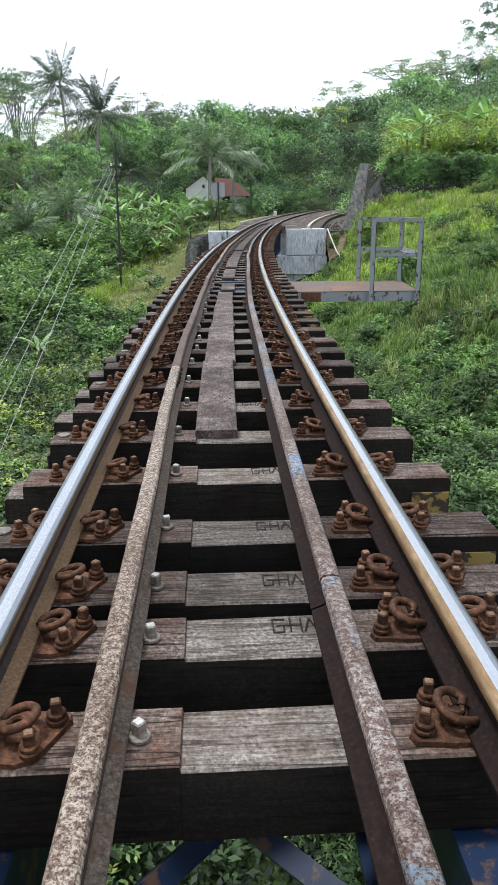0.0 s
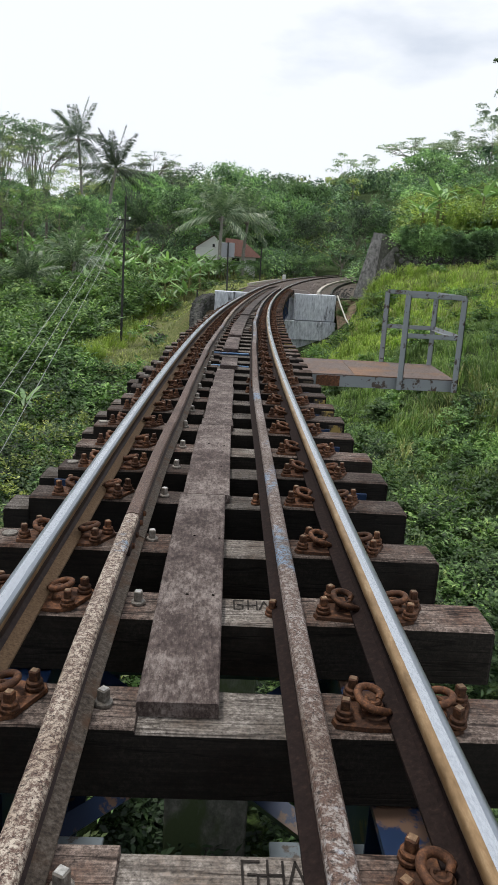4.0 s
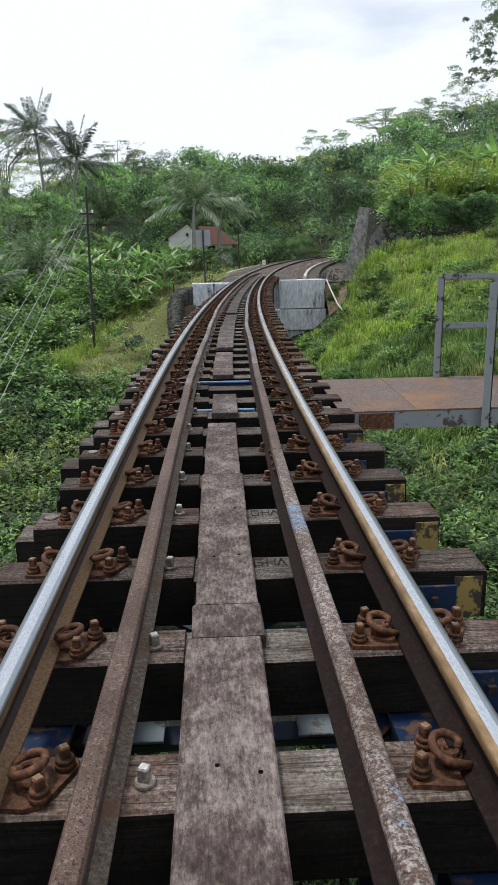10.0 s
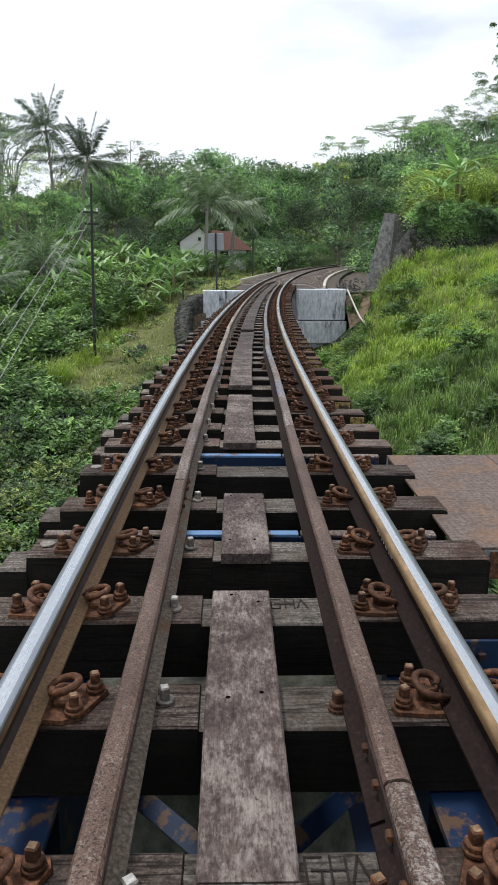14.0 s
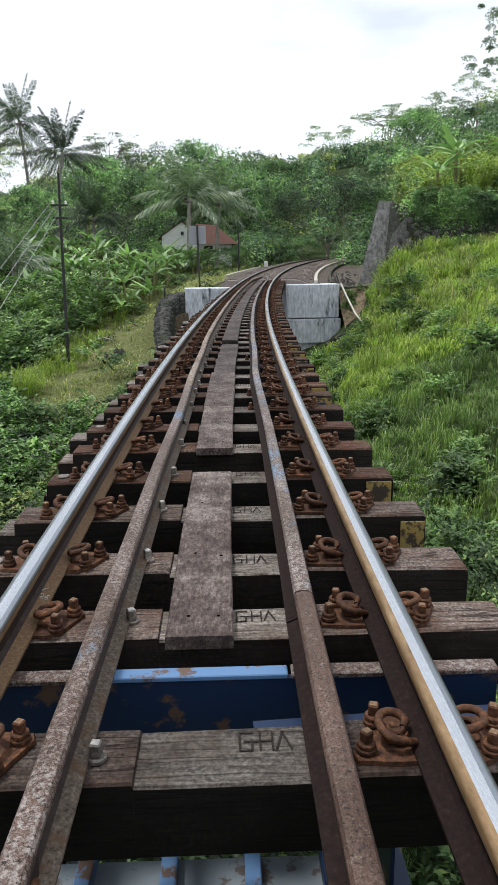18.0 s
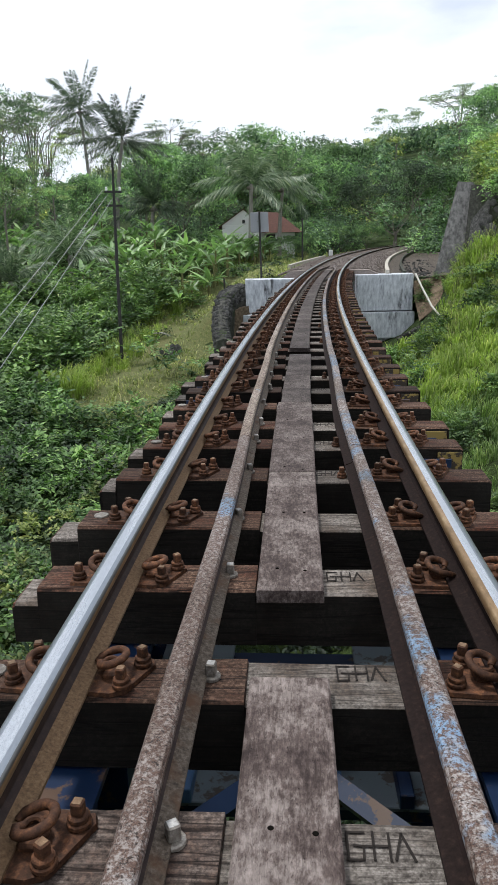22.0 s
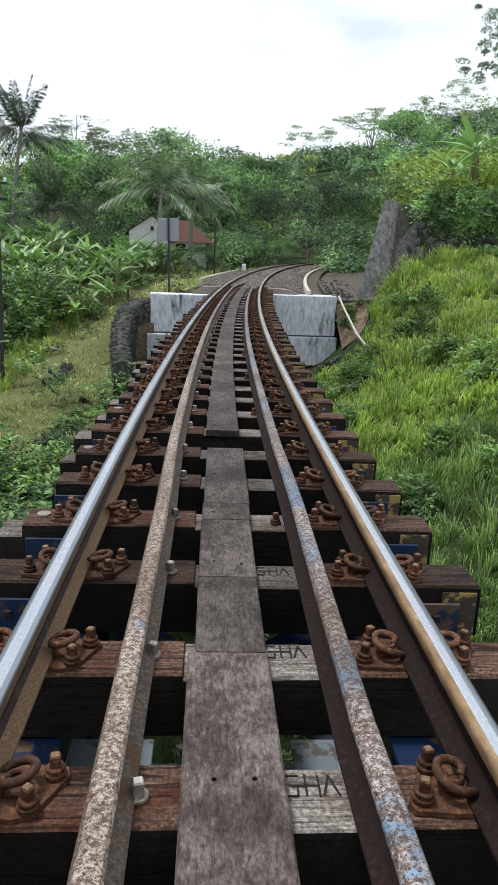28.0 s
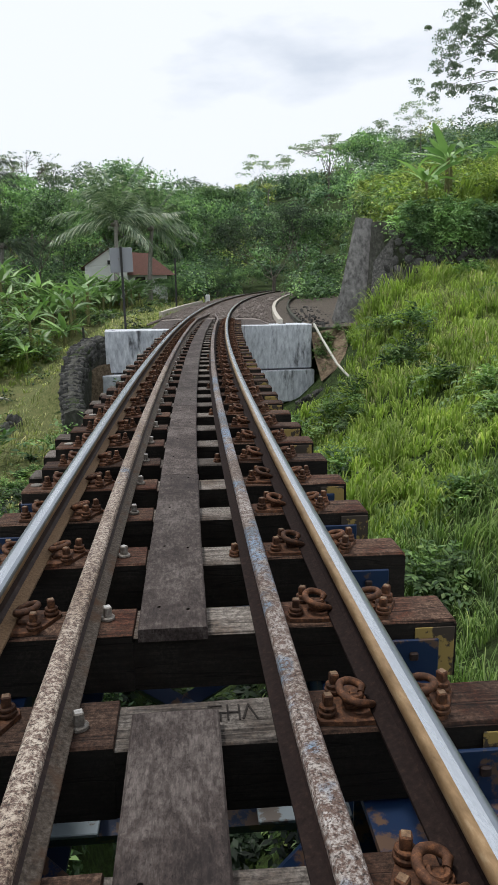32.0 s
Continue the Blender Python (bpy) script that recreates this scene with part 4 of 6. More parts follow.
# ---------------------------------------------------------------- walkway planks


def plank(s0, s1, u0=-0.112, u1=0.103):
    """One board along the track with its nail holes."""
    mid = (s0 + s1) / 2
    n = max(2, int((s1 - s0) / 0.6) + 1)
    sh = Shape()
    pts = []
    for q in range(n):
        s = s0 + (s1 - s0) * q / (n - 1)
        a, b = u0 + rng.uniform(-0.003, 0.003), u1 + rng.uniform(-0.003, 0.003)
        for u, z in ((a, SEAT_Z + 0.001), (a, 0.026), (a + 0.005, 0.031), (b - 0.005, 0.031), (b, 0.026), (b, SEAT_Z + 0.001)):
            pts.append(track_pose(mid).inverted() @ on_track(s, u, z)[0])
    sh.add(pts, [(i * 6 + q, i * 6 + (q + 1) % 6, i * 6 + 6 + (q + 1) % 6, i * 6 + 6 + q) for i in range(n - 1) for q in range(6)])
    sh.add([], [])
    sh.f += [tuple(range(6))[::-1], tuple((n - 1) * 6 + q for q in range(6))]
    sh.m += [0, 0]
    p = thing("walkway_plank", "grey weathered walkway plank nailed down between the guard rails", "plank", track_pose(mid), "walkway planks", data=sh.mesh("walkway_plank", M_PLANK if s0 < 15.5 else M_PLANKD))
    hole = Shape().lathe([(0.0065, 0.0005), (0.0055, 0.0014)], sides=8).mesh("nail_hole", M_HOLE)
    for s in SLEEPERS:
        if s0 + 0.03 < s < s1 - 0.03:
            for u in (-0.045, 0.05):
                q = on_track(s + rng.uniform(-0.03, 0.03), u + rng.uniform(-0.008, 0.008), 0.031)[0]
                part("nail_hole", hole, p, Matrix.Translation(track_pose(mid).inverted() @ q))
    return p


for s0, s1, u0, u1 in (
    (2.725, 4.48, -0.142, 0.073), (4.485, 6.09, -0.13, 0.095), (6.095, 6.305, -0.118, 0.108), (6.31, 7.795, -0.112, 0.1), (7.8, 9.005, -0.105, 0.09), (9.33, 10.085, -0.08, 0.115),
    (11.1, 12.8, -0.107, 0.097), (13.28, 14.535, -0.115, 0.103), (14.54, 16.165, -0.12, 0.11), (16.17, 16.68, -0.102, 0.106), (16.685, 17.27, -0.105, 0.112), (17.275, 17.49, -0.1, 0.115), (17.495, 18.505, -0.097, 0.122),
    (18.965, 20.9, -0.11, 0.105), (20.905, 23.4, -0.112, 0.103), (23.405, 26.2, -0.112, 0.103), (26.205, 29.3, -0.112, 0.103), (29.305, 32.6, -0.112, 0.103), (32.605, 35.6, -0.112, 0.103), (35.605, 38.7, -0.112, 0.103),
):
    plank(s0, s1, u0, u1)

# ---------------------------------------------------------------- steel under the deck


CLEATS = (5.029, 6.112, 6.69, 7.255, 7.815, 8.4, 8.945, 15.175, 15.63, 16.79, 17.36, 17.94, 18.52)
lg = Shape().box((-0.1, -0.006, 0.0), (0.1, 0.006, 0.15), 0.003)
lg.box((-0.1, -0.09, -0.002), (0.1, -0.006, 0.009), 0.002)
LUG = lg.mesh("lug_plate", M_BLUE)
LUGBOLT = Shape().box((-0.014, -0.014, -0.014), (0.014, 0.002, 0.014), 0.004).mesh("lug_bolt", M_RAIL)


def girder(u, s0, s1):
    g = thing("bridge_girder", "blue painted riveted steel girder under the sleepers", "girder", group="bridge girders")
    z0 = -DEEP - 0.01
    for nm, pr in (("top_flange", ((-0.14, -0.02), (-0.14, 0), (0.14, 0), (0.14, -0.02))), ("web", ((-0.007, -1.0), (-0.007, -0.02), (0.007, -0.02), (0.007, -1.0))), ("bottom_flange", ((-0.14, -1.02), (-0.14, -1.0), (0.14, -1.0), (0.14, -1.02)))):
        part(nm, swept([(a, b, 0) for a, b in pr], s0, s1, u, 1.0, z0).mesh(nm, M_BLUE), g)
    s = s0 + 0.5
    st = Shape().box((-0.11, -0.006, -1.0), (0.11, 0.006, -0.022)).mesh("stiffener", M_BLUE)
    while s < s1:
        part("stiffener", st, g, track_pose(s, u, z0))
        s += 1.4
    side = 1 if u > 0 else -1
    for sl in SLEEPERS:
        if s0 < sl < s1 and (sl in (CLEATS if side > 0 else (5.029, 16.79, 17.36, 17.94)) or sl > 19 and int(sl * 10) % 3):
            lug = part("lug_plate", LUG, g, track_pose(sl - WIDE / 2 - 0.019, u + side * 0.145, z0))
            part("lug_bolt", LUGBOLT, lug, Matrix.Translation((0.015 * side, -0.006, 0.095)))
    return g


for s0, s1 in ((-7.5, 9.5), (11.15, END - 0.5)):
    girder(-0.62, s0, s1)
    girder(0.62, s0, s1)
    b = thing("lateral_bracing", "crossed blue steel angles between the girders", "bracing", group="lateral bracing")
    s, k = s0 + 0.3, 0
    while s < s1 - 1.2:
        for a, c in ((-0.6, 0.6), (0.6, -0.6)):
            p, q = on_track(s, a, -0.62)[0], on_track(s + 1.25, c, -0.62)[0]
            part("diagonal_angle", Shape().tube([p, q], 0.045, 4).mesh("diagonal_angle", M_BLUE), b)
        part("cross_strut", Shape().tube([on_track(s, -0.6, -0.66)[0], on_track(s, 0.6, -0.66)[0]], 0.05, 4).mesh("cross_strut", M_PALEB if k % 3 == 1 else M_BLUE), b)
        for a in (-0.4, 0.4):
            part("gusset_plate", Shape().box((-0.15, -0.13, -0.585), (0.15, 0.13, -0.57), 0.003).mesh("gusset_plate", M_PALEW), b, track_pose(s, a), "pale weathered joint plate")
        s += 1.25
        k += 1

for s in (9.69, 11.0):
    x = thing("cross_beam", "bright blue steel cross beam between two bridge spans", "beam", track_pose(s), group="span end beams")
    part("top_flange", Shape().box((-0.27, -0.045, -0.028), (0.25, 0.004, -0.012), 0.003).mesh("top_flange", M_PALEB), x, None, "pale worn blue top flange")
    for a, b in ((-0.85, -0.28), (0.26, 0.85)):
        part("end_flange", Shape().box((a, -0.045, -0.03), (b, 0.012, -0.014), 0.003).mesh("end_flange", M_SPECK), x, None, "rusty flange end with old paint")
    part("web", Shape().box((-0.85, -0.034, -0.3), (0.85, -0.014, -0.031), 0.002).mesh("web", M_BLUE), x)
    # whitish paint here stands for light reflected off the flange's top
    part("lower_flange", Shape().box((-0.85, -0.16, -0.32), (0.85, -0.034, -0.302), 0.003).mesh("lower_flange", M_PALEW), x, None, "lower flange coloured pale for the light it reflects")
eb = thing("end_bracing", "weathered pale blue steel frame under the sleepers", "bracing", track_pose(10.75), "bracing frames")
part("plate", Shape().box((-0.48, -0.3, -0.78), (0.48, 0.34, -0.76), 0.004).mesh("plate", M_PALEW), eb, None, "pale weathered steel plate")
for a in (-0.4, -0.14, 0.12, 0.36):
    part("bar", Shape().box((a, -0.31, -0.76), (a + 0.05, 0.35, -0.7), 0.004).mesh("bar", M_PALEB if a < 0.3 else M_BLUE), eb)
for q in (-0.26, 0.28):
    part("bar", Shape().box((-0.5, q - 0.03, -0.83), (0.5, q + 0.03, -0.781), 0.004).mesh("bar", M_BLUE), eb)
for a in (-0.46, 0.42):
    part("stay", Shape().box((a, 0.36, -0.95), (a + 0.05, 0.37, -0.31), 0.003).mesh("stay", M_PALEW), eb, None, "whitish vertical stay")
for s in (12.35, 13.55, 16.35):
    copy_thing(eb, track_pose(s))
pier = thing("bridge_pier", "grey concrete pier under the span joint", "pier", track_pose(10.4))
part("cap", Shape().box((-1.1, -0.7, -1.95), (1.1, 0.7, -1.0), 0.03).mesh("cap", M_MORTAR), pier)
part("shaft", Shape().box((-0.6, -0.5, -9.5), (0.6, 0.5, -1.95), 0.03).mesh("shaft", M_MORTAR), pier)

# ---------------------------------------------------------------- refuge platform with its railing
rf = thing("refuge_platform", "rusty steel refuge platform with grey railing beside the track", "platform")
DZ = -0.03
deckpts = [(1.28, 9.47), (3.08, 9.43), (3.24, 10.88), (1.38, 10.97)]


def slab(pts, z0, z1, m, name):
    sh = Shape()
    n = len(pts)
    sh.add([(x, y, z0) for x, y in pts] + [(x, y, z1) for x, y in pts], [tuple(range(n))[::-1], tuple(range(n, 2 * n))] + [(i, (i + 1) % n, n + (i + 1) % n, n + i) for i in range(n)])
    return sh.mesh(name, m)


for k in range(3):
    t0, t1 = k / 3 + (0.001 if k else 0), (k + 1) / 3
    mixp = lambda p, q, t: (p[0] + (q[0] - p[0]) * t, p[1] + (q[1] - p[1]) * t)
    pl = [mixp(deckpts[0], deckpts[1], t0), mixp(deckpts[0], deckpts[1], t1), mixp(deckpts[3], deckpts[2], t1), mixp(deckpts[3], deckpts[2], t0)]
    part("deck_plate", slab(pl, DZ - 0.012, DZ + 0.002 * (k % 2), M_DECK, "deck_plate"), rf, None, "rusty chequered steel plate")
part("rust_patch", Shape().box((1.42, 9.452, DZ - 0.14), (1.7, 9.46, DZ - 0.016), 0.001).mesh("rust_patch", M_RUST), rf, None, "red rust stain on the channel")
for a, b in ((0, 1), (1, 2), (2, 3)):
    p, q = Vector((*deckpts[a], 0)), Vector((*deckpts[b], 0))
    d = (q - p).normalized()
    n = Vector((-d.y, d.x, 0)) * 0.035
    part("edge_channel", slab([tuple((p)[:2]), tuple(q[:2]), tuple((q + n)[:2]), tuple((p + n)[:2])], DZ - 0.145, DZ - 0.013, M_GREYP, "edge_channel"), rf, None, "grey painted channel streaked with rust")
for k in range(3):
    part("bearer", Shape().box((0.6, 9.55 + 0.6 * k, DZ - 0.14), (3.1, 9.62 + 0.6 * k, DZ - 0.05)).mesh("bearer", M_BLUE), rf)
posts = {"a": (2.4, 9.4), "b": (3.06, 9.39), "c": (2.54, 10.9), "d": (3.2, 10.86)}
HIGH = 0.96


def angle_bar(p, q, w=0.028):
    """A rolled angle between two places."""
    p, q = Vector(p), Vector(q)
    d = (q - p).normalized()
    a = d.cross(Vector((0, 1, 0.01))).normalized()
    b = a.cross(d)
    sh = Shape()
    for (u0, u1, v0, v1) in ((-w, w, -w, -w + 0.008), (-w, -w + 0.008, -w, w)):
        pts = [e + a * u + b * v for e in (p, q) for u, v in ((u0, v0), (u1, v0), (u1, v1), (u0, v1))]
        sh.add(pts, [(0, 1, 2, 3), (7, 6, 5, 4)] + [(i, (i + 1) % 4, 4 + (i + 1) % 4, 4 + i) for i in range(4)])
    return sh.mesh("railing_bar", M_GREYP)


for k, (x, y) in posts.items():
    part("railing_post", angle_bar((x, y, DZ - (0.14 if k in "ab" else 0.0)), (x + 0.0, y, DZ + HIGH), 0.034), rf)
for z in (HIGH, 0.5):
    for a, b in (("a", "b"), ("b", "d"), ("c", "d")):
        part("railing_bar", angle_bar((*posts[a], DZ + z), (*posts[b], DZ + z)), rf)

# ---------------------------------------------------------------- abutment, wing walls, retaining wall
ABY = 38.4


def along(x, y, z):
    return Vector((x, y, z))


ab = thing("abutment", "white painted concrete abutment with dark stains where the bridge ends", "abutment", kind="structure")
AX0, AX1, CX = 0.74, 6.93, 3.81
part("cap_block", Shape().box((AX0, ABY, -1.3), (CX - 1.05, ABY + 1.0, -0.07), 0.02).mesh("cap_block", M_CONC), ab)
part("cap_block", Shape().box((CX + 1.02, ABY - 0.15, -1.3), (AX1, ABY + 0.9, 0.02), 0.02).mesh("cap_block", M_CONC), ab)
part("ballast_wall", Shape().box((CX - 1.05, ABY + 0.55, -1.4), (CX + 1.02, ABY + 1.0, -0.1), 0.01).mesh("ballast_wall", M_CONC), ab)
part("bearing_shelf", Shape().box((AX0 - 0.12, ABY - 0.3, -2.3), (AX1 + 0.05, ABY + 1.0, -1.34), 0.02).mesh("bearing_shelf", M_CONC), ab)
part("abutment_foot", Shape().box((AX0 + 0.2, ABY - 0.1, -5.5), (AX1 - 0.35, ABY + 1.0, -2.3), 0.02).mesh("abutment_foot", M_CONC), ab)

# ---------------------------------------------------------------- plants


def cloud(c, n, size, out=0.5, flat=0.0):
    """Diamond leaves at the places c, facing roughly along n: an array of corners and one of faces."""
    k = len(c)
    r = rng.normal(size=(k, 3))
    nn = n * out + r * (1 - out) * 0.8
    nn[:, 2] += flat
    nn /= np.linalg.norm(nn, axis=1, keepdims=True) + 1e-9
    t = np.cross(nn, rng.normal(size=(k, 3)))
    t /= np.linalg.norm(t, axis=1, keepdims=True) + 1e-9
    b = np.cross(nn, t)
    s = size * rng.uniform(0.6, 1.35, (k, 1))
    v = np.stack([c - t * s * 0.5, c + b * s * 0.24, c + t * s * 0.5 - nn * s * 0.12, c - b * s * 0.24], 1).reshape(-1, 3)
    return v, np.arange(4 * k).reshape(-1, 4)


def clumps(centres, radii, per, size, squash=0.75, out=0.6, flat=0.15):
    """Leaves on the outsides of soft clumps."""
    c = np.repeat(centres, per, 0)
    r = np.repeat(radii, per)[:, None]
    d = rng.normal(size=(len(c), 3))
    d /= np.linalg.norm(d, axis=1, keepdims=True)
    d[:, 2] = np.where(rng.random(len(c)) < 0.75, np.abs(d[:, 2]), d[:, 2])
    rad = r * rng.uniform(0.35, 1.08, (len(c), 1)) ** 0.5
    p = c + d * rad * np.array([1, 1, squash])
    return cloud(p, d, size if np.isscalar(size) else np.repeat(size, per)[:, None], out, flat)


def limb(sh, p, d, length, r, depth, tips, bend=0.25, forks=3):
    """A tapered limb that forks, with its tips gathered."""
    pts, rad = [Vector(p)], [r]
    q, d = Vector(p), Vector(d).normalized()
    for k in range(4):
        d = (d + Vector(rng.normal(0, bend * 0.4, 3)) + Vector((0, 0, 0.06))).normalized()
        q = q + d * length / 4
        pts.append(q.copy())
        rad.append(r * (1 - 0.14 * (k + 1)))
    sh.tube(pts, rad, 6 if depth < 2 else 4)
    if depth == 0:
        tips.append(q.copy())
        return
    for _ in range(forks):
        e = (d + Vector(rng.normal(0, 0.55, 3)) + Vector((0, 0, 0.05))).normalized()
        limb(sh, q, e, length * rng.uniform(0.6, 0.8), r * 0.5, depth - 1, tips, bend, forks)


def tree_meshes(high, spread, leaf, leafmat, per, open_crown=False, squash=0.75):
    """Trunk with limbs, and a crown of leaf clumps round the limbs' tips."""
    sh, tips = Shape(), []
    trunk = high * (0.45 if open_crown else 0.17)
    thin = 0.42 if open_crown else 1.0
    sh.tube([(0, 0, -0.6), (0.02, 0.01, trunk * 0.5), (rng.normal(0, 0.1), rng.normal(0, 0.1), trunk)], [high * 0.022 * thin, high * 0.018 * thin, high * 0.014 * thin], 8)
    for k in range(5 if not open_crown else 4):
        a = 2 * math.pi * k / 5 + rng.uniform(-0.4, 0.4)
        up = rng.uniform(0.5, 1.4)
        limb(sh, (0, 0, trunk * rng.uniform(0.75, 1.0)), (math.cos(a) * spread, math.sin(a) * spread, up), high * (0.3 if not open_crown else 0.24), high * (0.003 if open_crown else 0.006), 2, tips, 0.3, 3)
    tips = np.array([tuple(t) for t in tips])
    rr = rng.uniform(0.06, 0.105, len(tips)) * high * (0.85 if open_crown else 1.45)
    v, f = clumps(tips, rr, per, leaf, 0.45 if open_crown else squash, 0.45, 0.3)
    return sh.mesh("trunk", M_BARK), np_mesh("crown", v, f, [leafmat])


def plant_tree(kind, x, y, scale=1.0, label="", name="broadleaf_tree", group="trees by the line", z=None, top=None):
    zz = float(height(x, y)) if z is None else z
    if top is not None:
        scale = (top - zz) / max(v.co.z for v in kind[1].vertices)
    t = thing(name, label, "tree", Matrix.LocRotScale((x, y, zz), Euler((0, 0, rng.uniform(0, 6.28))), (scale,) * 3), group)
    part("trunk", kind[0], t)
    part("crown", kind[1], t)
    return t


ROUND = [tree_meshes(9, 0.9, 0.25, m, 150) for m in (L_TREE, L_CROWN, L_TREE)]
GREYT = tree_meshes(9, 1.0, 0.2, L_OLIVE, 150, squash=0.9)
TALLT = tree_meshes(9, 0.55, 0.18, L_CROWN, 170, squash=0.95)
OPEN = [tree_meshes(13, 0.7, 0.19, m, 62, True) for m in (L_OPEN, L_GREY)]
OPENG = tree_meshes(13, 1.1, 0.24, L_PALE, 75, True)


def frond(length, lift, width, n=76):
    """One palm frond along +x, rising at the angle lift and arching down: a rib and its leaflets."""
    sh_v, sh_f = [], []
    t = np.linspace(0, 1, 11)
    sag = (0.12 + 0.22 * rng.random()) * (0.35 + math.cos(lift))
    rib = np.stack([length * (math.cos(lift) * t + 0.12 * math.sin(lift) * t * t), 0 * t, length * (math.sin(lift) * t - sag * t * t)], 1)
    for i in range(n):
        q = 0.1 + 0.9 * i / (n - 1)
        k = min(9, int(q * 10))
        p = rib[k] + (rib[k + 1] - rib[k]) * (q * 10 - k)
        d = (rib[k + 1] - rib[k]) / np.linalg.norm(rib[k + 1] - rib[k])
        w = width * (0.35 + 0.65 * math.sin(math.pi * (0.15 + 0.8 * q)))
        for s in (-1, 1):
            tip = p + d * w * 0.75 + np.array([0, s * w * 0.55, -w * rng.uniform(0.1, 0.85)])
            half = d * (0.5 * length / n)
            m = (p + tip) / 2 + np.array([0, 0, w * 0.1])
            o = len(sh_v)
            sh_v += [p - half * 0.6, m - half, tip, m + half]
            sh_f.append((o, o + 1, o + 2, o + 3))
    for i in range(10):
        o = len(sh_v)
        e = np.array([0, 0.03, 0])
        sh_v += [rib[i] - e, rib[i + 1] - e * 0.7, rib[i + 1] + e * 0.7, rib[i] + e]
        sh_f.append((o, o + 1, o + 2, o + 3))
    return np.array(sh_v), np.array(sh_f)


def palm(x, y, high, lean, reach, label, fronds=32, z=None, droop=105, leaf=None):
    zz = float(height(x, y)) if z is None else z
    t = thing("coconut_palm", label, "palm tree", Matrix.LocRotScale((x, y, zz), Euler((0, 0, 0)), (1, 1, 1)), "coconut palms")
    top = Vector((lean[0], lean[1], high))
    sh = Shape()
    path = [Vector((lean[0] * q * q, lean[1] * q * q, high * q)) for q in (-0.05, 0.25, 0.5, 0.75, 1)]
    sh.tube(path, [0.2, 0.16, 0.14, 0.12, 0.11], 8)
    part("trunk", sh.mesh("trunk", M_PALMBARK), t)
    allv, allf, n = [], [], 0
    for k in range(fronds):
        v, f = frond(reach * rng.uniform(0.78, 1.12), radians(82 - droop * (k / fronds) + rng.uniform(-12, 12)), reach * 0.26, 60)
        r = np.array(Euler((rng.uniform(-0.15, 0.15), 0, 2.4 * k)).to_matrix())
        if k % 5 == 3:
            continue  # fallen frond
        v = v @ r.T + np.array(top)
        allv.append(v)
        allf.append(f + n)
        n += len(v)
    part("crown", np_mesh("crown", np.concatenate(allv), np.concatenate(allf), [leaf or L_PALM]), t)
    nuts = Shape()
    for k in range(7):
        a = rng.uniform(0, 6.28)
        nuts.lathe([(0.03, 0), (0.11, 0.06), (0.12, 0.13), (0.05, 0.22)], (top.x + 0.2 * math.cos(a), top.y + 0.2 * math.sin(a), top.z - 0.35), 7)
    part("coconuts", nuts.mesh("coconuts", M_BARK), t)
    return t


def banana_leaf(length, width, arch):
    v, f = [], []
    n = 9
    for i in range(n):
        t = i / (n - 1)
        w = width * (math.sin(math.pi * (0.08 + 0.88 * t)) ** 0.8) * (0.1 if t < 0.15 else rng.uniform(0.78, 1.08))
        p = np.array([length * t * (1.05 - 0.2 * arch * t), 0, length * (0.72 * t - arch * 0.85 * t * t)])
        w2 = w * rng.uniform(0.8, 1.05)
        v += [p + (0, w, w * 0.35), p, p + (0, -w2, w2 * 0.35)]
    for i in range(n - 1):
        a = i * 3
        f += [(a, a + 1, a + 4, a + 3), (a + 1, a + 2, a + 5, a + 4)]
    return np.array(v), np.array(f)


def banana_mesh(high, leaves=8, reach=1.7):
    allv, allf, n = [], [], 0
    for k in range(leaves):
        v, f = banana_leaf(reach * rng.uniform(0.7, 1.1), reach * 0.1, rng.uniform(0.25, 0.95) if k > 1 else 0.15)
        r = np.array(Euler((rng.uniform(-0.3, 0.3), rng.uniform(-0.25, 0.3), 2.4 * k + rng.uniform(-0.4, 0.4))).to_matrix())
        v = v @ r.T + np.array((0, 0, high))
        allv.append(v)
        allf.append(f + n)
        n += len(v)
    st = Shape().tube([(0, 0, -0.3), (0.02, 0, high * 0.5), (0, 0, high + 0.1)], [0.12, 0.1, 0.06], 8)
    return st.mesh("stem", M_STEM), np_mesh("leaves", np.concatenate(allv), np.concatenate(allf), [L_BAN], smooth=True)


BANANAS = [banana_mesh(h, l) for h, l in ((1.0, 9), (1.5, 10), (0.7, 9), (1.9, 9), (1.2, 8))]


def banana(x, y, k, scale=1.0, label="banana plant with broad bright green leaves"):
    t = thing("banana_plant", label, "banana plant", Matrix.LocRotScale((x, y, float(height(x, y))), Euler((0, 0, rng.uniform(0, 6.28))), (scale,) * 3), "banana plants")
    part("stem", BANANAS[k][0], t)
    part("leaves", BANANAS[k][1], t)


# coconut palms
def palm_to(x, y, crown_z, lean, reach, label, droop=105, leaf=None):
    z = float(height(x, y))
    palm(x - lean, y, crown_z - z, (lean, 0), reach, label, droop=droop, leaf=leaf)


palm_to(-12.26, 76, 12.3, -0.5, 3.5, "tall slim coconut palm standing over the trees", 125)
palm_to(-7.74, 68, 8.9, 0.8, 3.5, "leaning coconut palm with a ragged upright crown", 115)
palm_to(1.43, 59, 4.9, 0.1, 3.5, "low coconut palm in front of the white house", 95, L_PALMB)
palm_to(3.6, 62, 4.85, 0.3, 2.7, "low coconut palm with arching fronds beside the house", 100, L_PALMB)
palm_to(-8.2, 50, 0.9, 0.1, 2.6, "young palm with long pale fronds among the bananas", 80, L_PALMB)
palm_to(-10.2, 46, -0.2, 0.1, 2.3, "young palm with long pale fronds among the bananas", 75, L_PALMB)
palm_to(8.9, 92, 7.2, 0.2, 2.4, "small coconut palm at the foot of the hill")
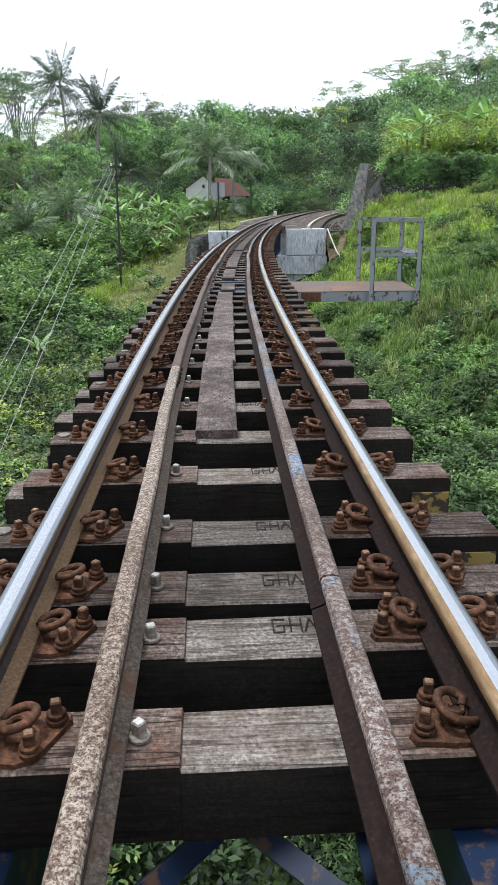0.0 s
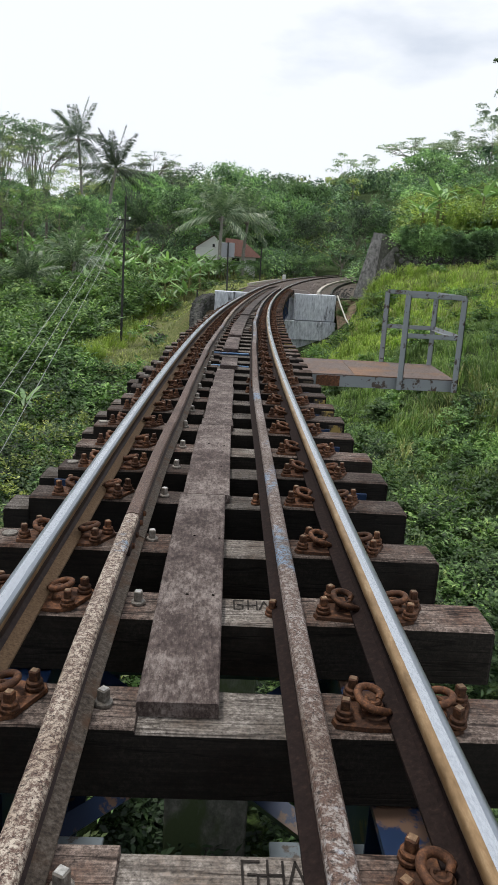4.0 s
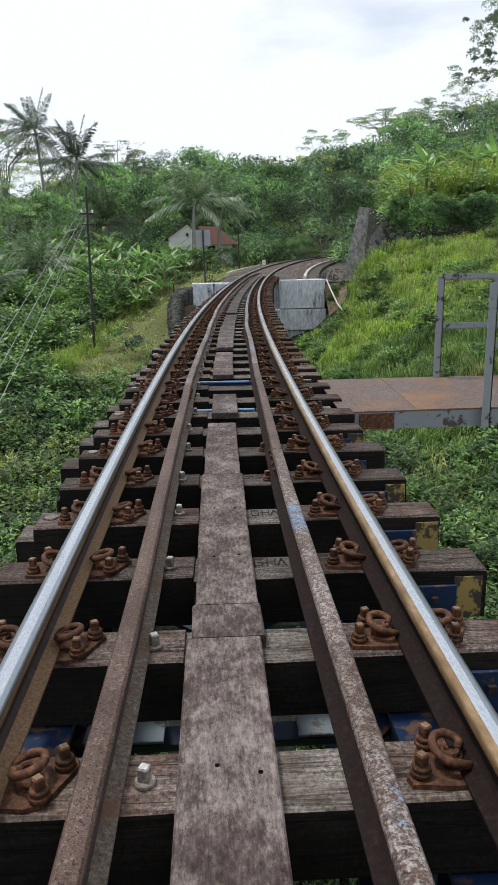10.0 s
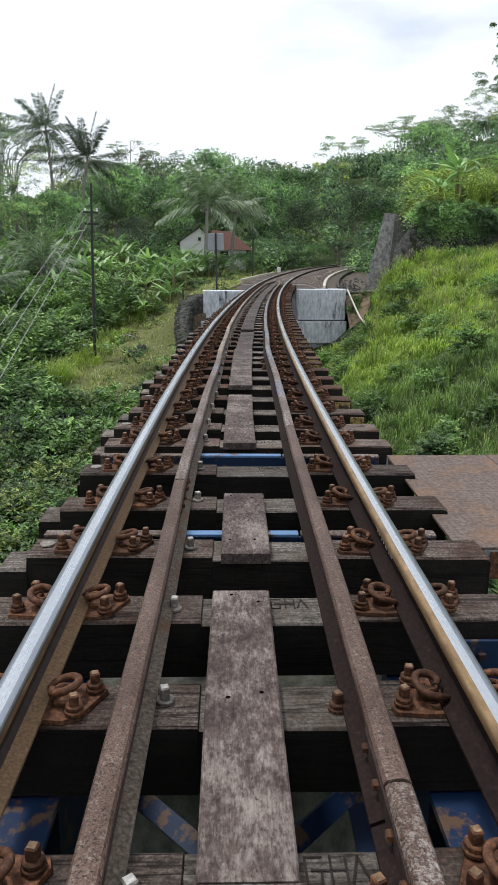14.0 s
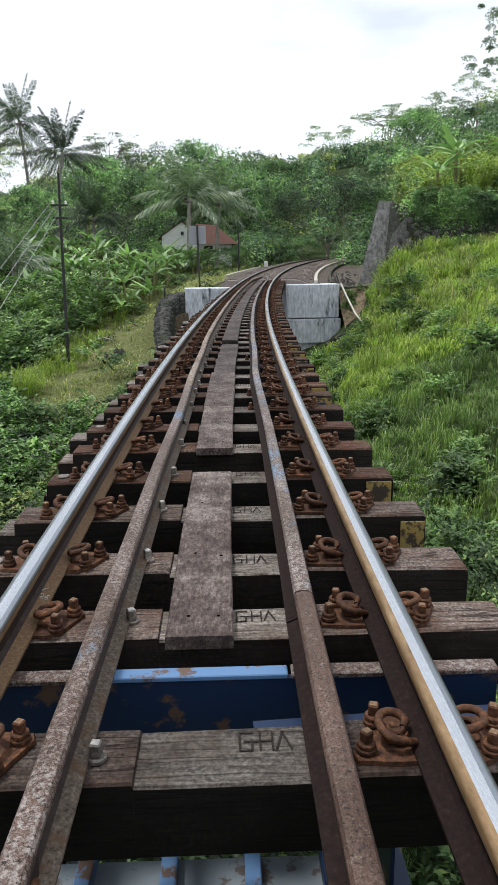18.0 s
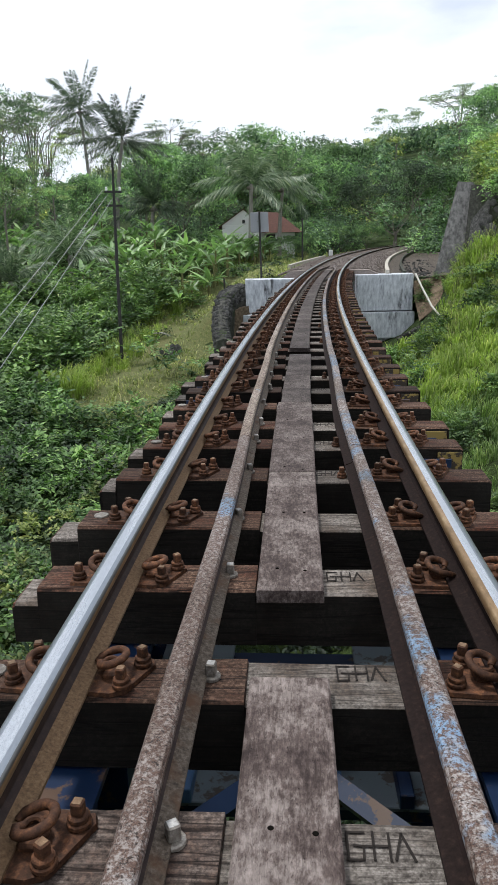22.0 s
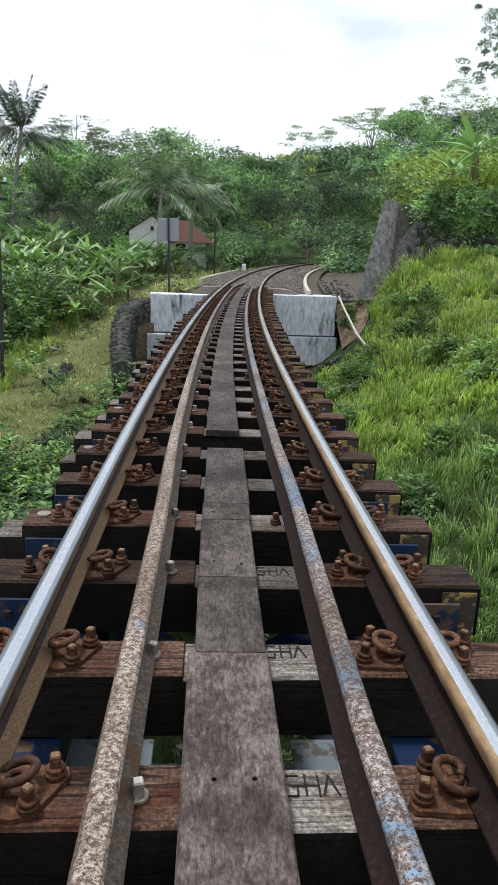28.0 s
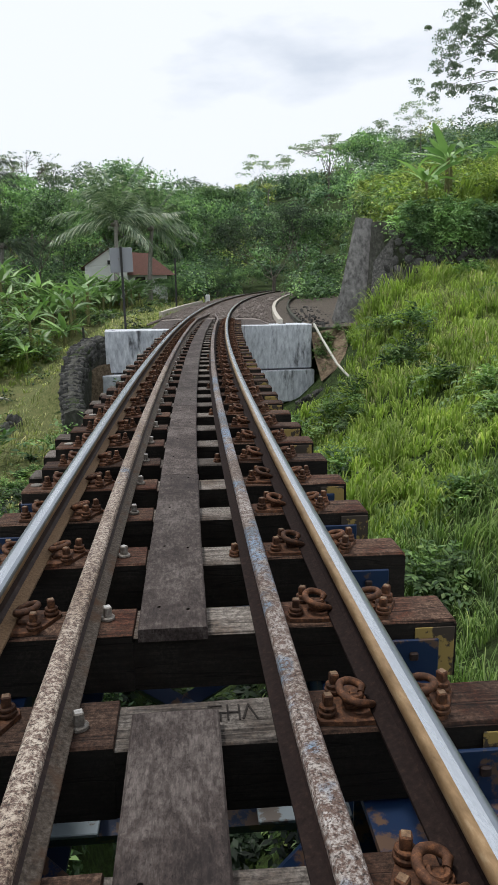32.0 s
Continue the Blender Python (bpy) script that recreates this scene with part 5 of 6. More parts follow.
palm_to(-5.2, 63, 3.9, 0.2, 2.8, "young coconut palm with long arching fronds")

# broad trees along the far side
for x, y, k, sc in ((2.4, 77, 0, 1.05), (6.0, 79, 2, 1.0), (-1, 78, 0, 0.9), (2.6, 80, 2, 1.2), (8, 84, 1, 1.1), (-5, 72, 0, 1.0), (19, 86, 1, 1.0), (24, 82, 0, 0.9), (-18, 66, 0, 0.9), (-15, 60, 2, 0.75), (-22, 62, 1, 0.85), (-26, 58, 0, 0.9), (-12, 64, 2, 0.7), (-9, 60, 0, 0.6), (-3.5, 66, 1, 0.8), (-30, 66, 2, 1.0), (29, 88, 2, 0.9)):
    plant_tree(ROUND[k], x, y, sc, "dense green broadleaf tree at the edge of the wood")
plant_tree(GREYT, 14.8, 79, 1.0, "rounded grey-green tree standing at the foot of the hill", top=8.4)
plant_tree(TALLT, 3.3, 83, 1.0, "tall pale green tree rising behind the palms", top=12.2)
plant_tree(TALLT, 5.6, 84, 1.0, "tall pale green tree rising behind the palms", top=9.8)
plant_tree(TALLT, 0.8, 84, 1.0, "tall pale green tree rising behind the palms", top=9.6)
plant_tree(ROUND[1], 12.9, 108, 1.0, "round dark green tree on the skyline", top=14.6)
plant_tree(OPENG, 25.3, 130, 1.0, "pale thin-crowned tree on the skyline", "slender_tree", "open-crowned trees", 11.0, 21.2)
for x, y, sc in ((6.5, 72, 0.38), (9.0, 73, 0.36), (11.5, 75, 0.33), (4.6, 69, 0.36), (19.5, 80, 0.4)):
    plant_tree(ROUND[1], x, y, sc, "low dense dark green bushy tree beyond the track", "bushy_tree", "bushy trees")
for x, y, sc, k in ((-14.5, 56, 0.95, 0), (-19, 52, 1.0, 1), (-23.5, 56, 1.1, 0), (-17, 70, 1.1, 1), (-2, 84, 0.9, 1), (-27, 49, 1.0, 0), (-16, 62, 0.95, 1), (-20, 60, 1.0, 0), (-25, 64, 1.05, 1), (-13, 84, 1.0, 0), (-9, 86, 0.9, 1), (-22, 68, 1.1, 0), (-30, 56, 1.0, 1), (-12, 52, 0.8, 1), (-10.5, 57, 0.75, 0), (-15.5, 50, 0.85, 1), (-18, 57, 1.0, 0), (-21, 53, 1.0, 1), (-11.5, 48.5, 0.7, 0)):
    plant_tree(OPEN[k], x, y, sc * (0.74 if y < 60 else 0.92), "tall slender tree with a thin open crown", "slender_tree", "open-crowned trees")


def umbrella_meshes(high, spread, per=60):
    """A tall tree whose limbs fan out into a few flat, thin layers of fine leaves."""
    sh, tips = Shape(), []
    sh.tube([(0, 0, -1), (0.1, 0, high * 0.4), (0, 0.1, high * 0.62)], [0.16, 0.12, 0.08], 7)
    for k in range(12):
        a = 2.4 * k + rng.uniform(-0.3, 0.3)
        r, z = spread * (0.35 + 0.65 * rng.random()), high * rng.uniform(0.84, 1.0)
        end = Vector((r * math.cos(a), r * math.sin(a), z))
        knee = Vector((end.x * 0.35, end.y * 0.35, high * 0.8))
        sh.tube([(0, 0.05, high * rng.uniform(0.3, 0.62)), knee, end], [0.055, 0.04, 0.02], 5)
        for q in range(5):
            t = end + Vector((rng.normal(0, 0.2) * spread, rng.normal(0, 0.2) * spread, rng.normal(0, 0.02) * high))
            sh.tube([knee.lerp(end, 0.6), t], [0.025, 0.012], 4)
            tips.append(tuple(t))
    v, f = clumps(np.array(tips), rng.uniform(0.1, 0.2, len(tips)) * spread, per, 0.24 if per > 40 else 0.2, 0.2, 0.3, 0.6)
    return sh.mesh("trunk", M_BARK), np_mesh("crown", v, f, [L_PALE])


UMBRELLA = [umbrella_meshes(11, 6.0), umbrella_meshes(11, 5.2)]
for x, y, top, k in ((38.0, 140, 25.0, 0), (42.8, 143, 25.8, 1), (47.0, 140, 25.9, 0), (52.5, 141, 26.6, 1)):
    plant_tree(UMBRELLA[k], x, y, 1.0, "flat-topped feathery tree on the skyline", "feathery_tree", "flat-topped trees", top - 11)
SPREAD = [umbrella_meshes(11, 3.6, 24), umbrella_meshes(11, 3.0, 20)]
for x, y, top, k in ((-20.0, 78, 13.0, 0), (-17.6, 80, 14.2, 1), (-15.4, 76, 11.8, 0), (-5.8, 86, 12.8, 0), (-3.2, 88, 12.0, 1), (-8.2, 84, 11.4, 1), (-22.5, 72, 11.6, 1)):
    plant_tree(SPREAD[k], x, y, 1.0, "slim feathery tree with thin spreading layers of leaves", "feathery_tree", "flat-topped trees", top=top)
for x, y, top in ((38.4, 112, 23.6), (41.2, 110, 25.2)):
    plant_tree(OPENG, x, y, 0.62, "tall light-crowned tree standing above the hill woods", "slender_tree", "open-crowned trees", top - 0.62 * 13)
for x, y, sc in ((5.0, 63.0, 0.27), (3.9, 61.6, 0.22), (7.7, 70.0, 0.32), (6.4, 68.5, 0.26), (9.2, 72.0, 0.3), (2.9, 62.3, 0.17), (0.0, 61.0, 0.16), (1.2, 61.8, 0.15)):
    plant_tree(ROUND[0], x, y, sc, "low rounded bush in front of the white house", "garden_bush", "garden bushes")

# banana field beyond the bank
for q in range(430):
    x, y = rng.uniform(-21, 3.2), rng.uniform(44, 60)
    if x - track_x(y) > -5.2 - 0.1 * (60 - y) or x < -0.37 * (y + 1.2) - 0.8:
        continue
    banana(x, y, int(rng.integers(0, 5)), rng.uniform(0.45, 0.8))
for x, y, k, sc in ((-9.8, 31, 3, 0.95), (-10.6, 33, 3, 1.0), (-11.2, 35.5, 1, 0.9), (-11.8, 38.5, 3, 1.0), (-12.4, 36.5, 1, 1.0), (-13.0, 41, 3, 1.0), (-6.2, 19.5, 2, 0.6), (-5.4, 24, 1, 0.55), (-8.2, 28, 3, 0.7)):
    banana(x, y, k, sc, "banana plant growing in the bank below the track")
for x, y, k, sc in ((12.9, 42.0, 3, 0.95), (11.9, 41.5, 1, 0.8), (15.6, 42.6, 3, 0.95), (13.6, 43.2, 3, 0.85), (17.2, 43.8, 3, 1.0)):
    banana(x, y, k, sc, "banana plant on top of the stone wall")
v, f = banana_leaf(0.9, 0.13, 1.5)
part("hanging_leaf", np_mesh("hanging_leaf", v, f, [L_DEAD]), bpy.data.objects["banana_plant.%03d" % (sum(o.name.startswith("banana_plant") for o in bpy.data.objects) - 4)], Matrix.LocRotScale((0, 0, 1.05), Euler((0.2, 0.4, 3.6)), (1, 1, 1)), "dead orange leaf")


def stuff(name, label, category, v, f, m):
    return thing(name, label, category, kind="stuff", data=np_mesh(name, v, f, [m]))


def spots(n, x0, x1, y0, y1, keep):
    """Places at random in a stretch of the plan, inside the wedge of valley that opens ahead of the bridge."""
    x, y = rng.uniform(x0, x1, n), rng.uniform(y0, y1, n)
    ok = keep(x, y, x - track_x(y)) & (x > -0.37 * (y + 1.2) - 0.8) & (x < 0.47 * (y + 1.2) + 1.0)
    return x[ok], y[ok]


def mounds(n, x0, x1, y0, y1, keep, per, size, r0, r1, lift=0.1, squash=0.7):
    x, y = spots(n, x0, x1, y0, y1, keep)
    r = rng.uniform(r0, r1, len(x)) * (0.75 + 0.5 * (wob(x, y, 4.0) > 0))
    c = np.stack([x, y, height(x, y) + lift * r], 1)
    return clumps(c, r, per, size, squash, 0.6, 0.55)


def unit(v):
    return v / (np.linalg.norm(v, axis=-1, keepdims=True) + 1e-9)


def sprigs(base, way, long, pairs, leaf, droop=0.35, slim=0.4):
    """Arching shoots with leaves in pairs along them, the leaves lying open to the sky."""
    n = len(base)
    t = np.repeat((np.arange(pairs) + 0.7) / pairs, 2)
    sign = np.tile([-1.0, 1.0], pairs)
    k = len(t)
    d = np.repeat(unit(way), k, 0)
    tt, sg = np.tile(t, n)[:, None], np.tile(sign, n)[:, None]
    ll = np.repeat(long, k)[:, None]
    p = np.repeat(base, k, 0) + d * ll * tt
    p[:, 2:] -= droop * ll * tt * tt
    tan = d.copy()
    tan[:, 2:] -= 2 * droop * tt
    tan = unit(tan)
    up = np.array([0.0, 0.0, 1.0])
    side = unit(np.cross(tan, up))
    out = unit(tan * 0.6 + side * sg * 0.8 + rng.normal(0, 0.22, p.shape))
    nn = unit(up - out * out[:, 2:] + rng.normal(0, 0.3, p.shape))
    wide = np.cross(nn, out)
    s = leaf * rng.uniform(0.65, 1.25, (len(p), 1)) * (1.15 - 0.45 * tt)
    v = np.stack([p, p + out * s * 0.45 + wide * s * slim * 0.5, p + out * s - nn * s * 0.18, p + out * s * 0.45 - wide * s * slim * 0.5], 1).reshape(-1, 3)
    return v, np.arange(len(v)).reshape(-1, 4)


def bushes(n, x0, x1, y0, y1, keep, shoots, pairs, leaf, r0, r1, upright=0.5, droop=0.35, slim=0.42, crown=0.0):
    """Leafy plants of arching shoots; crown lifts the shoots off the ground into a dome."""
    x, y = spots(n, x0, x1, y0, y1, keep)
    r = rng.uniform(r0, r1, len(x)) * (0.8 + 0.4 * (wob(x, y, 3.1) > 0))
    c = np.repeat(np.stack([x, y, height(x, y)], 1), shoots, 0)
    rr = np.repeat(r, shoots)
    a = rng.uniform(0, 2 * math.pi, len(c))
    e = rng.uniform(0.05, 1.0, len(c)) ** upright * 1.5
    way = np.stack([np.cos(a) * np.cos(e), np.sin(a) * np.cos(e), np.sin(e)], 1)
    base = c + way * rr[:, None] * crown + rng.normal(0, 0.08, c.shape) * rr[:, None]
    return sprigs(base, way, rr * rng.uniform(0.6, 1.05, len(c)), pairs, leaf, droop, slim)


lawn = lambda x, y, u: (y > 29.5) & (u < -2.7 - 0.4 * wob(x, y, 1.7)) & (u > -8.7 + 0.5 * np.clip(34 - y, 0, 5)) & (rng.random(len(x)) < 0.97)
side_bank = lambda x, y, u: (u < -1.6) & ~lawn(x, y, u) & ~((u > -6) & (y > 40))
# low clumps in the shade-toned leaf make the dark gaps between brighter plants
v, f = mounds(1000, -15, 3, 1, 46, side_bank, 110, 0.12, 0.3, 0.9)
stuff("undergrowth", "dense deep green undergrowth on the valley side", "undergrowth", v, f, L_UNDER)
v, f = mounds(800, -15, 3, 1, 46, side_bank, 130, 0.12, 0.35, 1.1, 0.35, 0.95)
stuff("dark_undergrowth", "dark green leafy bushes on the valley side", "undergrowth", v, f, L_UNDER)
v, f = bushes(1500, -15, 3, 2, 30, side_bank, 20, 4, 0.17, 0.45, 0.95, 0.5, 0.4, 0.45, 0.35)
stuff("leafy_bushes", "leafy green bushes with arching shoots on the valley side", "undergrowth", v, f, L_FRESH)
v, f = bushes(900, -15, 3, 2, 30, side_bank, 18, 5, 0.13, 0.3, 0.75, 0.5, 0.4, 0.5, 0.6)
stuff("bright_undergrowth", "bright yellow-green plants among the undergrowth", "undergrowth", v, f, L_YELL)
v, f = bushes(1150, -17, 3, 26, 47, lambda x, y, u: side_bank(x, y, u), 18, 4, 0.24, 0.45, 1.0, 0.5, 0.4, 0.45, 0.45)
stuff("slope_plants", "fresh green leafy plants up the valley slope", "undergrowth", v, f, L_FRESH)
v, f = bushes(520, -17, -3, 26, 47, lambda x, y, u: (u < -8.6 + 0.04 * (y - 36)), 24, 5, 0.28, 0.9, 1.7, 0.45, 0.35, 0.42, 0.5)
stuff("thicket", "tall leafy thicket beyond the footpath", "undergrowth", v, f, L_MIX)
bank = lambda x, y, u: (u > 1.2) & (y < 17 + 2.5 * np.sin(x * 0.8) + 0.9 * (6 - u))
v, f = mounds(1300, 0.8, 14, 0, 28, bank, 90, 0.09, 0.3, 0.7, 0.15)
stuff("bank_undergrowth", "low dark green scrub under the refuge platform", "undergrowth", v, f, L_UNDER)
v, f = bushes(1700, 0.8, 14, 1, 26, lambda x, y, u: bank(x, y - 2.5, u), 18, 5, 0.125, 0.35, 0.75, 0.6, 0.45, 0.42, 0.25)
stuff("fresh_bank_plants", "fresh green leafy plants on the bank below the platform", "undergrowth", v, f, L_FRESH)
v, f = bushes(700, 0.8, 14, 1, 26, bank, 16, 5, 0.12, 0.25, 0.6, 0.5, 0.45, 0.4, 0.5)
stuff("bright_bank_plants", "bright yellow-green weeds on the bank below the platform", "undergrowth", v, f, L_MIX)
v, f = bushes(1500, 0.8, 13, 8, 37, lambda x, y, u: (u > 1.25) & (u < 3.0 + 0.12 * (24 - y) + 0.9 * wob(x, y, 2.7)), 20, 6, 0.13, 0.35, 0.85, 0.5, 0.4, 0.42, 0.3)
stuff("edge_plants", "dark leafy plants growing up beside the bridge", "undergrowth", v, f, L_MIX)
v, f = bushes(1500, -6, 3, 22, 38, lambda x, y, u: (u < -1.5) & (u > -4.6 + 0.9 * wob(x, y, 1.9)), 10, 4, 0.1, 0.16, 0.4, 0.6, 0.4, 0.5, 0.2)
stuff("creeping_weeds", "low creeping green weeds along the bridge's valley side", "undergrowth", v, f, L_FRESH)
k = 3400
x, y = rng.uniform(-46, 46, k), rng.uniform(-34, 62, k)
u = x - track_x(y)
ok = ((x < -0.37 * (y + 1.2) - 0.3) | (x > 0.47 * (y + 1.2) + 0.5)) & (np.abs(u) > 2.3)
x, y, u = x[ok], y[ok], u[ok]
r = rng.uniform(0.6, 1.6, len(x))
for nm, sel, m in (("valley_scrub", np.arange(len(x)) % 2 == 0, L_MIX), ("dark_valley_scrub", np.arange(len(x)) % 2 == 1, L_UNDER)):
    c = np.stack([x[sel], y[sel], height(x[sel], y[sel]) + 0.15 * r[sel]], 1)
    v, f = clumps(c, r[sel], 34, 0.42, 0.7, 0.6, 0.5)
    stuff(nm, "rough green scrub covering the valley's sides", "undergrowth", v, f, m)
# plants under the deck, their shade painted by the leaf colour
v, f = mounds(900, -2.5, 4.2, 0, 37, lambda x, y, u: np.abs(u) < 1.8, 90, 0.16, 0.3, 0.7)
stuff("shade_plants", "plants under the bridge, its shade put into their leaf colour", "undergrowth", v, f, L_SHADE)
above = lambda x, y, u: (u > 6.6) & (x > 10.2) & ~((y < 43.2) & (x > 10.8) & (x < 17.5) & (rng.random(len(x)) < 0.6))
v, f = mounds(900, 6, 34, 39.8, 62, above, 110, 0.17, 0.4, 1.1, 0.3, 0.9)
stuff("wall_top_scrub", "green bushes above the retaining wall", "undergrowth", v, f, L_MIX)
v, f = bushes(620, 8.6, 34, 40.4, 62, lambda x, y, u: (u > 7.0) & (x > 10.6) & ((y > 43) | (rng.random(len(x)) < 0.5)), 22, 5, 0.25, 0.6, 1.3, 0.5, 0.4, 0.4, 0.5)
stuff("slope_bushes", "yellow-green bushes on the slope above the wall", "undergrowth", v, f, L_YELL)
k = 240
x = rng.uniform(9.9, 23, k)
c = np.stack([x, 39.4 - 0.075 * (x - 9.6) + rng.uniform(-0.15, 0.5, k), rng.uniform(2.45, 3.7, k)], 1)
way = np.stack([rng.normal(0, 0.7, k * 22), -np.abs(rng.normal(0.5, 0.5, k * 22)), rng.normal(0.25, 0.6, k * 22)], 1)
v, f = sprigs(np.repeat(c, 22, 0), way, rng.uniform(0.3, 0.75, k * 22), 5, 0.15, 0.5, 0.42)
stuff("hanging_bushes", "green bushes hanging down over the top of the stone wall", "undergrowth", v, f, L_TREE)
k = 26
c = np.stack([rng.uniform(6.95, 8.3, k), rng.uniform(37.0, 38.6, k), np.zeros(k)], 1)
c[:, 2] = -1.75 + 0.95 * (c[:, 1] - 37.0) + 0.25 * (c[:, 0] - 6.9)
way = np.stack([rng.normal(0, 0.7, k * 14), rng.normal(-0.3, 0.6, k * 14), np.abs(rng.normal(0.5, 0.5, k * 14))], 1)
v, f = sprigs(np.repeat(c, 14, 0), way, rng.uniform(0.12, 0.38, k * 14), 5, 0.09, 0.4, 0.35)
stuff("soil_weeds", "small green weeds growing on the bare soil", "undergrowth", v, f, L_FRESH)
v, f = mounds(420, -16, 4, 40, 68, lambda x, y, u: (u < -6.5) | (y > 50) & (u < -4.0), 110, 0.2, 0.3, 0.8)
stuff("field_scrub", "green scrub along the foot of the trees", "undergrowth", v, f, L_MIX)
foot = lambda x, y, u: (np.abs(u) > 3.2) & ~((x < 5.5) & (y < 70))
v, f = mounds(260, -6, 34, 64, 90, foot, 150, 0.24, 0.8, 1.9, 0.7, 1.0)
stuff("dark_foot_scrub", "dense dark bushes filling the foot of the hill", "undergrowth", v, f, L_FARD)
v, f = mounds(330, -6, 34, 62, 88, foot, 110, 0.24, 0.6, 1.5, 0.6, 0.95)
stuff("foot_scrub", "leafy green bushes along the foot of the hill", "undergrowth", v, f, L_TREE)
for q in range(90):
    x, y = rng.uniform(3.6, 16), rng.uniform(16, 38)
    if x - track_x(y) < 2.2 or x > 0.47 * (y + 1.2):
        continue
    r = rng.uniform(0.4, 0.95)
    n = int(40 + 60 * r)
    a, e = rng.uniform(0, 6.28, n), rng.uniform(0.1, 1.4, n)
    way = np.stack([np.cos(a) * np.cos(e), np.sin(a) * np.cos(e), np.sin(e)], 1)
    v, f = sprigs(way * r * 0.35 + rng.normal(0, 0.1, (n, 3)), way, r * rng.uniform(0.5, 0.9, n), 6, 0.13, 0.45, 0.42)
    thing("shrub", "low leafy shrub in the tall grass of the bank", "shrub", Matrix.Translation((x, y, float(height(x, y)))), "shrubs on the bank", data=np_mesh("shrub", v, f, [L_FRESH if q % 3 else L_MIX]))


def tufts(n, x0, x1, y0, y1, keep, per, high, wide, m, name, label, spread=0.16):
    """Grass in tufts: narrow blades that rise from one root and arch over outwards."""
    x, y = spots(n, x0, x1, y0, y1, keep)
    tall = high * rng.uniform(0.6, 1.3, len(x)) * (0.95 + 0.45 * wob(x, y, 1.1) + 0.3 * wob(x, y, 3.3))
    c = np.repeat(np.stack([x, y, height(x, y) - 0.04], 1), per, 0)
    tall = np.repeat(tall, per) * rng.uniform(0.6, 1.15, len(c))
    lay = np.repeat(3.0 * wob(x, y, 2.0), per)
    a = rng.uniform(0, 2 * math.pi, len(c))
    d = np.stack([np.cos(a) + 0.7 * np.cos(lay), np.sin(a) + 0.7 * np.sin(lay), 0 * a], 1)
    lean = (rng.uniform(0.15, 0.75, len(c)) * tall)[:, None]
    px = np.stack([-np.sin(a), np.cos(a), 0 * a], 1) * wide / 2
    base = c + d * spread * rng.random((len(c), 1)) * 0.6
    up = np.array([0.0, 0.0, 1.0]) * tall[:, None]
    mid, far = base + d * lean * 0.22 + up * 0.62, base + d * lean * 0.62 + up * 0.95
    tip = base + d * lean + up * rng.uniform(0.62, 0.95, (len(c), 1))
    v = np.stack([base - px, base + px, mid + px, mid - px, far + px * 0.75, far - px * 0.75, tip + px * 0.1, tip - px * 0.1], 1).reshape(-1, 3)
    i = np.arange(len(c)) * 8
    f = np.concatenate([np.stack([i + q, i + q + 1, i + q + 2, i + q + 3], 1) if q == 0 else np.stack([i + q + 1, i + q, i + q + 2, i + q + 3], 1) for q in (0, 2, 4)])
    return stuff(name, label, "grass", v, f, m)


meadow = lambda x, y, u: (u > 1.8) & (y < 38.6 + 0.3 * np.sin(3 * x)) & ~((u < 4.3) & (y > 36.2))
tufts(3400, 2, 14, 15, 27, meadow, 16, 0.4, 0.014, L_GRASSD, "near_grass", "fine long green grass on the bank beside the bridge")
tufts(6400, 2, 18, 26, 39, meadow, 12, 0.42, 0.027, L_GRASS, "tall_grass", "tall bright green grass on the bank beside the bridge")
tufts(2600, 2, 18, 16, 39, lambda x, y, u: meadow(x, y, u) & (u > 3.0) & (wob(x, y, 2.9) > -0.1), 14, 0.5, 0.018, L_DRYG, "yellow_grass", "yellowish seeding grass standing in the bank's tall grass")
tufts(600, 1.5, 12, 4, 22, lambda x, y, u: bank(x, y, u) & (wob(x, y, 2.2) > -0.2), 12, 0.42, 0.014, L_GRASSD, "bank_grass", "long green grass among the plants below the platform")
tufts(900, 9.6, 30, 40.6, 56, lambda x, y, u: (u > 6.0), 18, 0.9, 0.03, L_GRASS, "slope_grass", "long bright grass on the slope above the wall")
tufts(9000, -9, 4, 29, 58, lambda x, y, u: (u < -1.8) & (u > -8.9) & (np.abs(u + 6.6) > 0.3 * rng.random(len(x))), 6, 0.2, 0.024, L_DRYG, "verge_grass", "short yellowish grass along the footpath")
tufts(900, -8, 1, 32, 46, lambda x, y, u: (u < -7.0) & (u > -8.9), 22, 0.55, 0.018, L_GRASS, "path_grass", "bright yellow-green grass standing beside the footpath")
tufts(1500, -8, 16, 40.5, 80, lambda x, y, u: (u < -2.6) & (u > -12), 10, 0.3, 0.035, L_DRYG, "field_grass", "rough grass between the track and the house")
tufts(2000, -2, 20, 40, 72, lambda x, y, u: (u < -2.3) & (u > -5.2), 10, 0.14, 0.03, L_DRYG, "dry_verge", "short dry grass beside the ballast")

